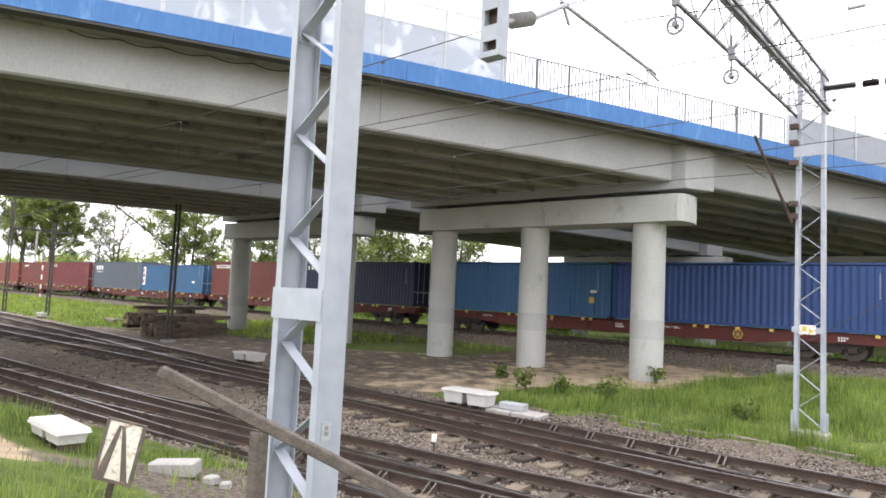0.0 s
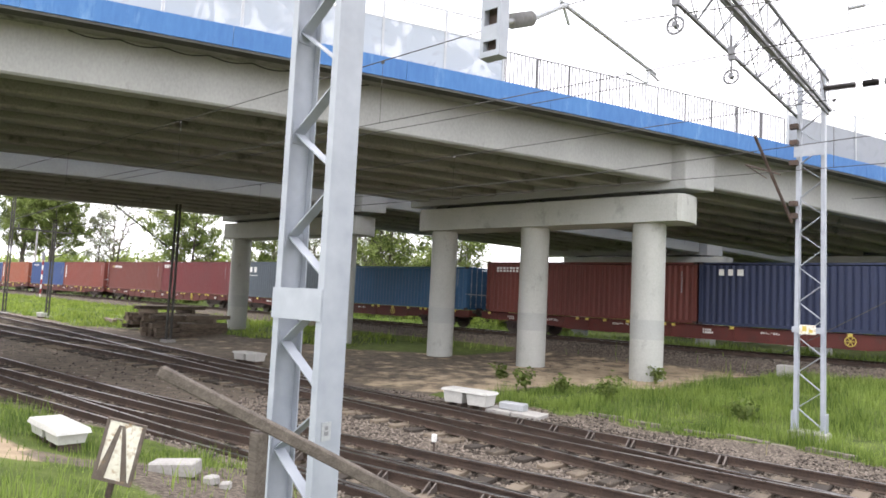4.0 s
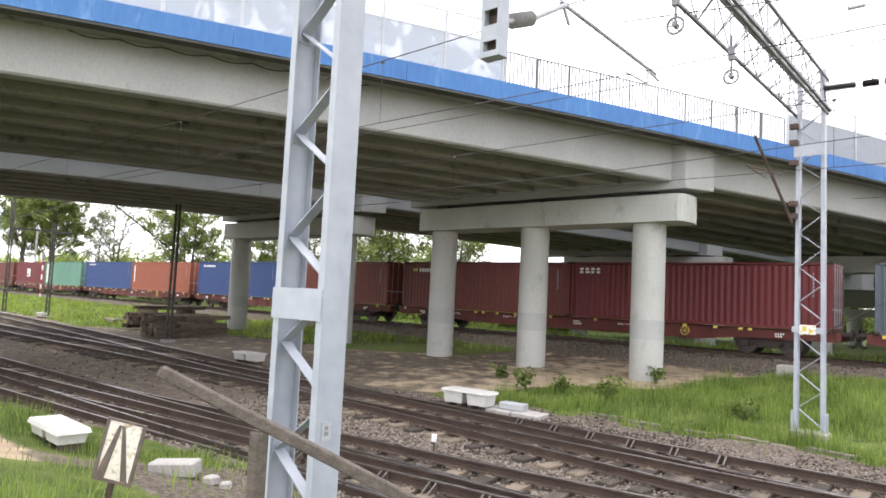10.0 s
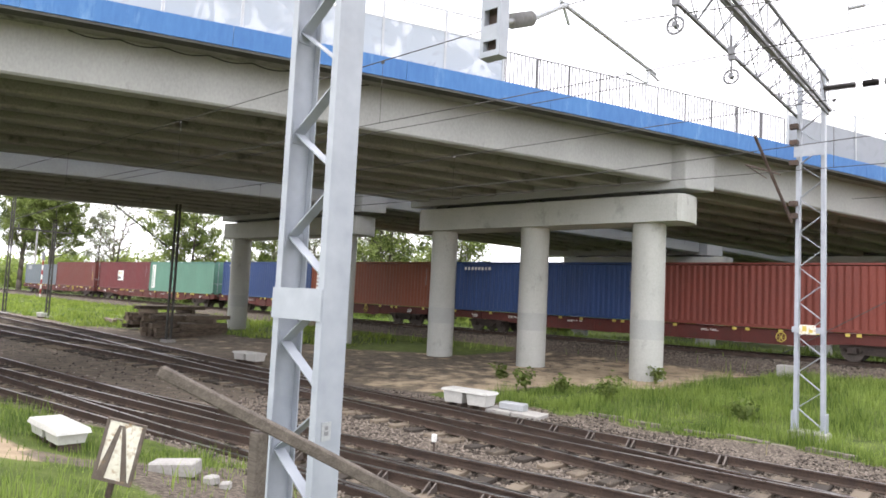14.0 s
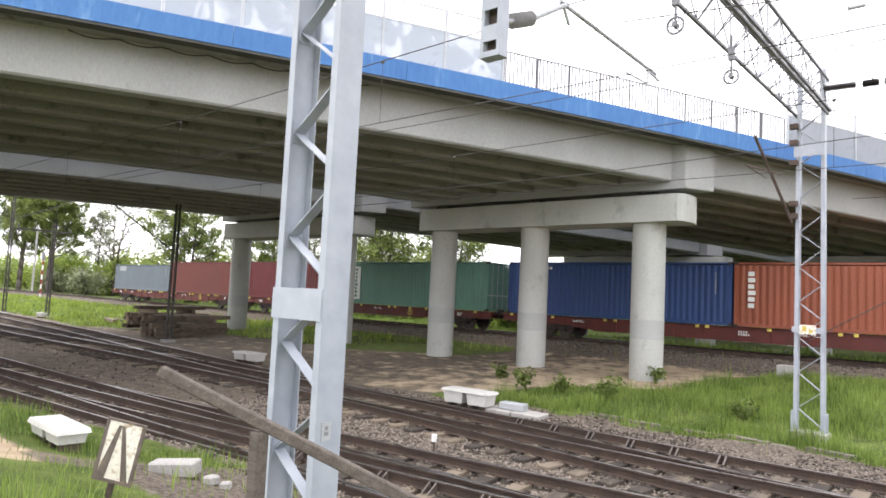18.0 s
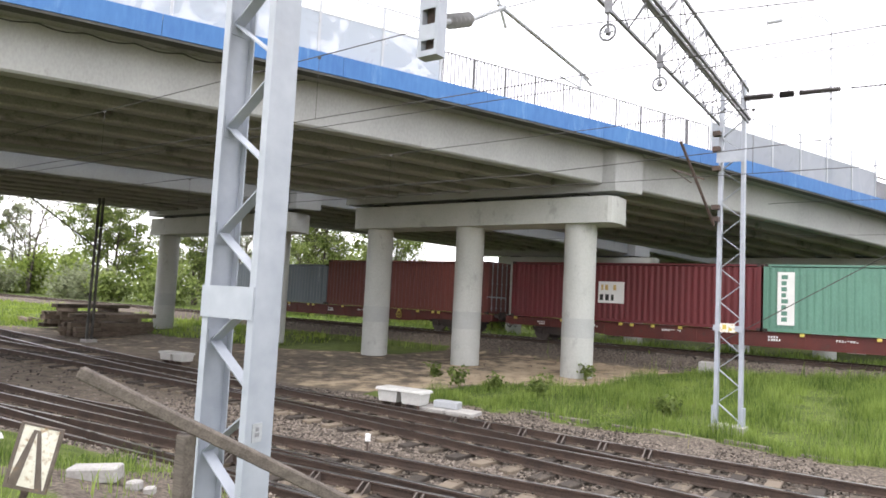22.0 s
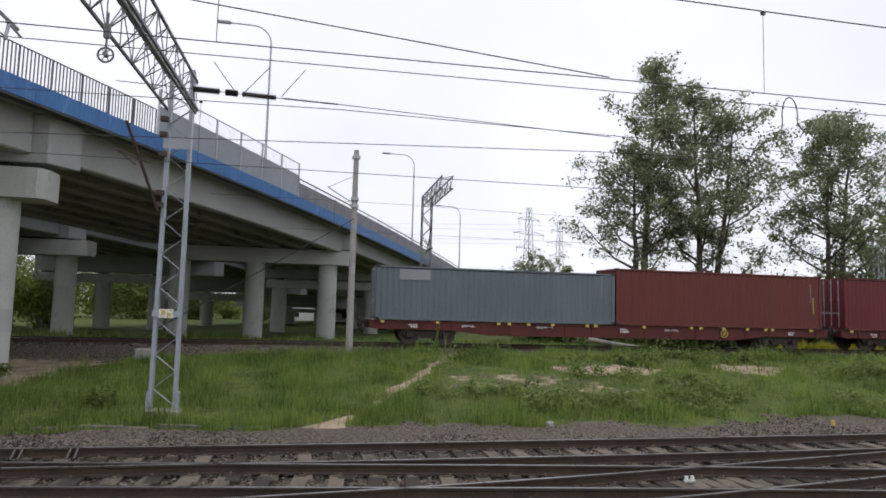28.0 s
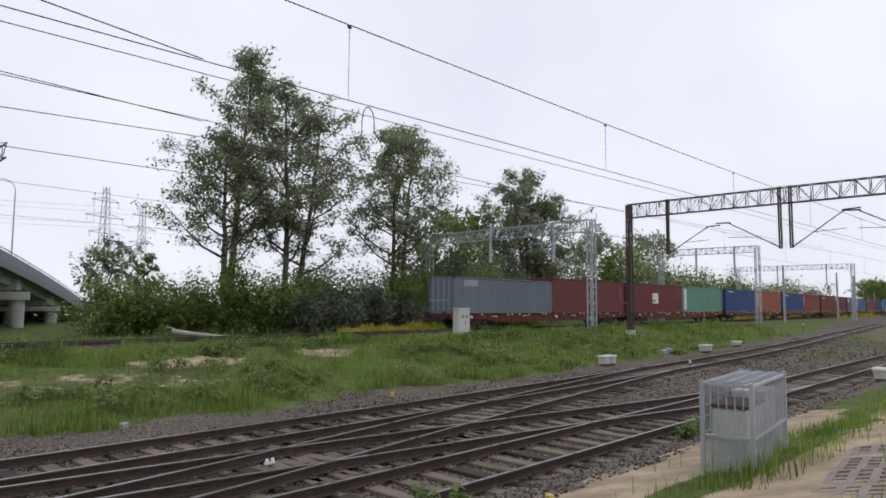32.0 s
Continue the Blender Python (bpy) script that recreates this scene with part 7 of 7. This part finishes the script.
def weed_clumps(count, x0, x1, y0, y1, seed):
    """Low bushy weeds in uneven clumps over the field."""
    rng = np.random.default_rng(seed)
    centres = []
    while count:
        x, y = rng.uniform(x0, x1), rng.uniform(y0, y1)
        if zone(x, y)[0] < 0.6 or noise.noise((x * 0.22, y * 0.35, 21)) < 0.02:
            continue
        h, r = rng.uniform(0.25, 0.65), rng.uniform(0.2, 0.55)
        g = ground_z(x, y)
        for q in range(16):
            a, d = rng.uniform(0, 2 * np.pi), rng.uniform(0, 1) ** 0.5
            centres.append((x + math.cos(a) * d * r, y + math.sin(a) * d * r, g + h * rng.uniform(0.2, 1.0) * (1 - 0.5 * d * d)))
        count -= 1
    ob = leaf_cloud("weeds", centres, 4, (0.05, 0.05, 0.05), 0.12, M_BUSH, None, rng)
    tagged(ob, "dark green leafy weeds among the grass", "weeds", kind="stuff")


weed_clumps(420, 3.0, 46.0, 18.0, 29.6, 71)


def broad_weed(x, y, h, seed, mat, leaf):
    rng = np.random.default_rng(seed)
    t = thing("weed", "leafy broad leaved weed on bare ground", "weed", pose(x, y, ground_z(x, y) - 0.02), group="weeds")
    bm = bmesh.new()
    tips = []
    for i in range(7):
        a = rng.uniform(0, 2 * np.pi)
        e = Vector((math.cos(a) * h * 0.4, math.sin(a) * h * 0.4, h * rng.uniform(0.4, 1)))
        limb(bm, [Vector((0, 0, 0)), e * 0.5 + Vector((0, 0, h * 0.1)), e], 0.012, 0.005, 4)
        tips += [tuple(e), tuple(e * 0.6 + Vector((0, 0, h * 0.08)))]
    part("stem", bm, mat, t)
    leaf_cloud("leaves", tips, 11, (h * 0.12, h * 0.12, h * 0.10), leaf, mat, t, rng)


for i, (x, y, h) in enumerate(((-12.3, 18.7, 0.75), (-11.2, 19.0, 0.6), (-9.4, 18.6, 0.8), (-10.2, 24.2, 0.7), (-14.6, 20.4, 0.55), (-5.6, 18.9, 0.65), (6.0, 6.35, 0.4), (6.5, 6.2, 0.35), (14.6, 6.9, 0.5), (15.0, 6.6, 0.45), (14.2, 6.7, 0.4))):
    broad_weed(x, y, h, 300 + i, M_BUSH if i < 6 else M_LEAFB, 0.13 if i < 8 else 0.09)


# ---- ballast stones ----
def stones(name, n_st, x0, x1, y0, y1, smin, smax, seed, keep=None, zoff=-0.22, label="loose grey ballast stones between tracks"):
    rng = np.random.default_rng(seed)
    X, Y = rng.uniform(x0, x1, n_st), rng.uniform(y0, y1, n_st)
    if keep is not None:
        ok = np.array([keep(x, y) for x, y in zip(X, Y)])
        X, Y = X[ok], Y[ok]
    k = len(X)
    Z = np.array([ground_z(x, y) for x, y in zip(X, Y)])
    oct_v = np.array([(1, 0, 0), (0, 1, 0), (-1, 0, 0), (0, -1, 0), (0, 0, 1), (0, 0, -1)], float)
    oct_f = np.array([(0, 1, 4), (1, 2, 4), (2, 3, 4), (3, 0, 4), (1, 0, 5), (2, 1, 5), (3, 2, 5), (0, 3, 5)])
    s = rng.uniform(smin, smax, k)
    J = oct_v[None] * rng.uniform(0.55, 1.25, (k, 6, 1)) * s[:, None, None]
    a = rng.uniform(0, 2 * np.pi, k)
    ca, sa = np.cos(a)[:, None], np.sin(a)[:, None]
    V = np.stack([J[:, :, 0] * ca - J[:, :, 1] * sa + X[:, None], J[:, :, 0] * sa + J[:, :, 1] * ca + Y[:, None], J[:, :, 2] * 0.75 + Z[:, None] + s[:, None] * 0.2], 2).reshape(-1, 3)
    F = (np.arange(k)[:, None, None] * 6 + oct_f[None]).reshape(-1, 3)
    me = bpy.data.meshes.new(name)
    me.vertices.add(len(V))
    me.vertices.foreach_set("co", V.ravel())
    me.loops.add(F.size)
    me.loops.foreach_set("vertex_index", F.ravel().astype(np.int32))
    me.polygons.add(len(F))
    me.polygons.foreach_set("loop_start", (np.arange(len(F)) * 3).astype(np.int32))
    me.update(calc_edges=True)
    tagged(link(name, me, M_STONE), label, "ballast", kind="stuff")


stones("ballast", 52000, -16, 24, 5.7, 16.6, 0.022, 0.05, 41, lambda x, y: y < track_a(x) + 2.6)
stones("ballast", 9000, -14, 26, 15.0, 18.4, 0.02, 0.045, 45, lambda x, y: zone(x, y)[2] > 0.5, label="pale gravel at the edge of the grass")
stones("loose_stones", 350, -28, -5, 18.0, 30.0, 0.015, 0.05, 46, lambda x, y: zone(x, y)[1] > 0.5, label="stones scattered on bare sand")
stones("loose_stones", 1500, -1, 20, 17.5, 29.0, 0.025, 0.06, 47, lambda x, y: zone(x, y)[1] > 0.35, label="stones scattered on bare patches")
stones("ballast", 3500, -60, -16, 5.7, 20.0, 0.035, 0.06, 42, lambda x, y: y < spline(x, BRANCH) + 2.0)
stones("ballast", 16000, 24, 70, 6.5, 22.0, 0.035, 0.07, 43, lambda x, y: y < track_a(x) + 2.4)
stones("ballast", 30000, -40, 60, 29.6, 36.2, 0.03, 0.06, 44, lambda x, y: -(3.1 if x > -9.5 else 2.0) < y - train_y(x) < -1.4 or 1.4 < y - train_y(x) < 3.1 or abs(y - train_y(x)) < 0.65, label="grey ballast shoulder of main line")


# ---- how the train runs ----
LAG = [(0, 0.15), (1, 0.26), (3, 0.2), (6, -0.04), (9, -0.14), (12, -0.28), (17, -0.64), (20, -0.68), (23, -0.58), (25, -0.43), (28, 0), (30, 0.15), (32, 0.35)]


def motions():
    for ob, s, length, dy, z in MOVING:
        walk(ob, [(t, on_line(s + SPEED * t + interp(t, LAG), length, dy, z)) for t in range(33)])
        straight(ob)
    turn = math.degrees(SPEED / 0.46)
    for ws, ax in WHEELS:
        walk(ws, [(i / 15, pose(ax, 0, 0.46, 0, (turn * i / 15) % 360, 0)) for i in range(481)])


def straight(ob):
    """Even speed from row to row."""
    keys = ob.animation_data
    for curve in keys.action.layers[0].strips[0].channelbag(keys.action_slot).fcurves:
        for key in curve.keyframe_points:
            key.interpolation = "LINEAR"


motions()
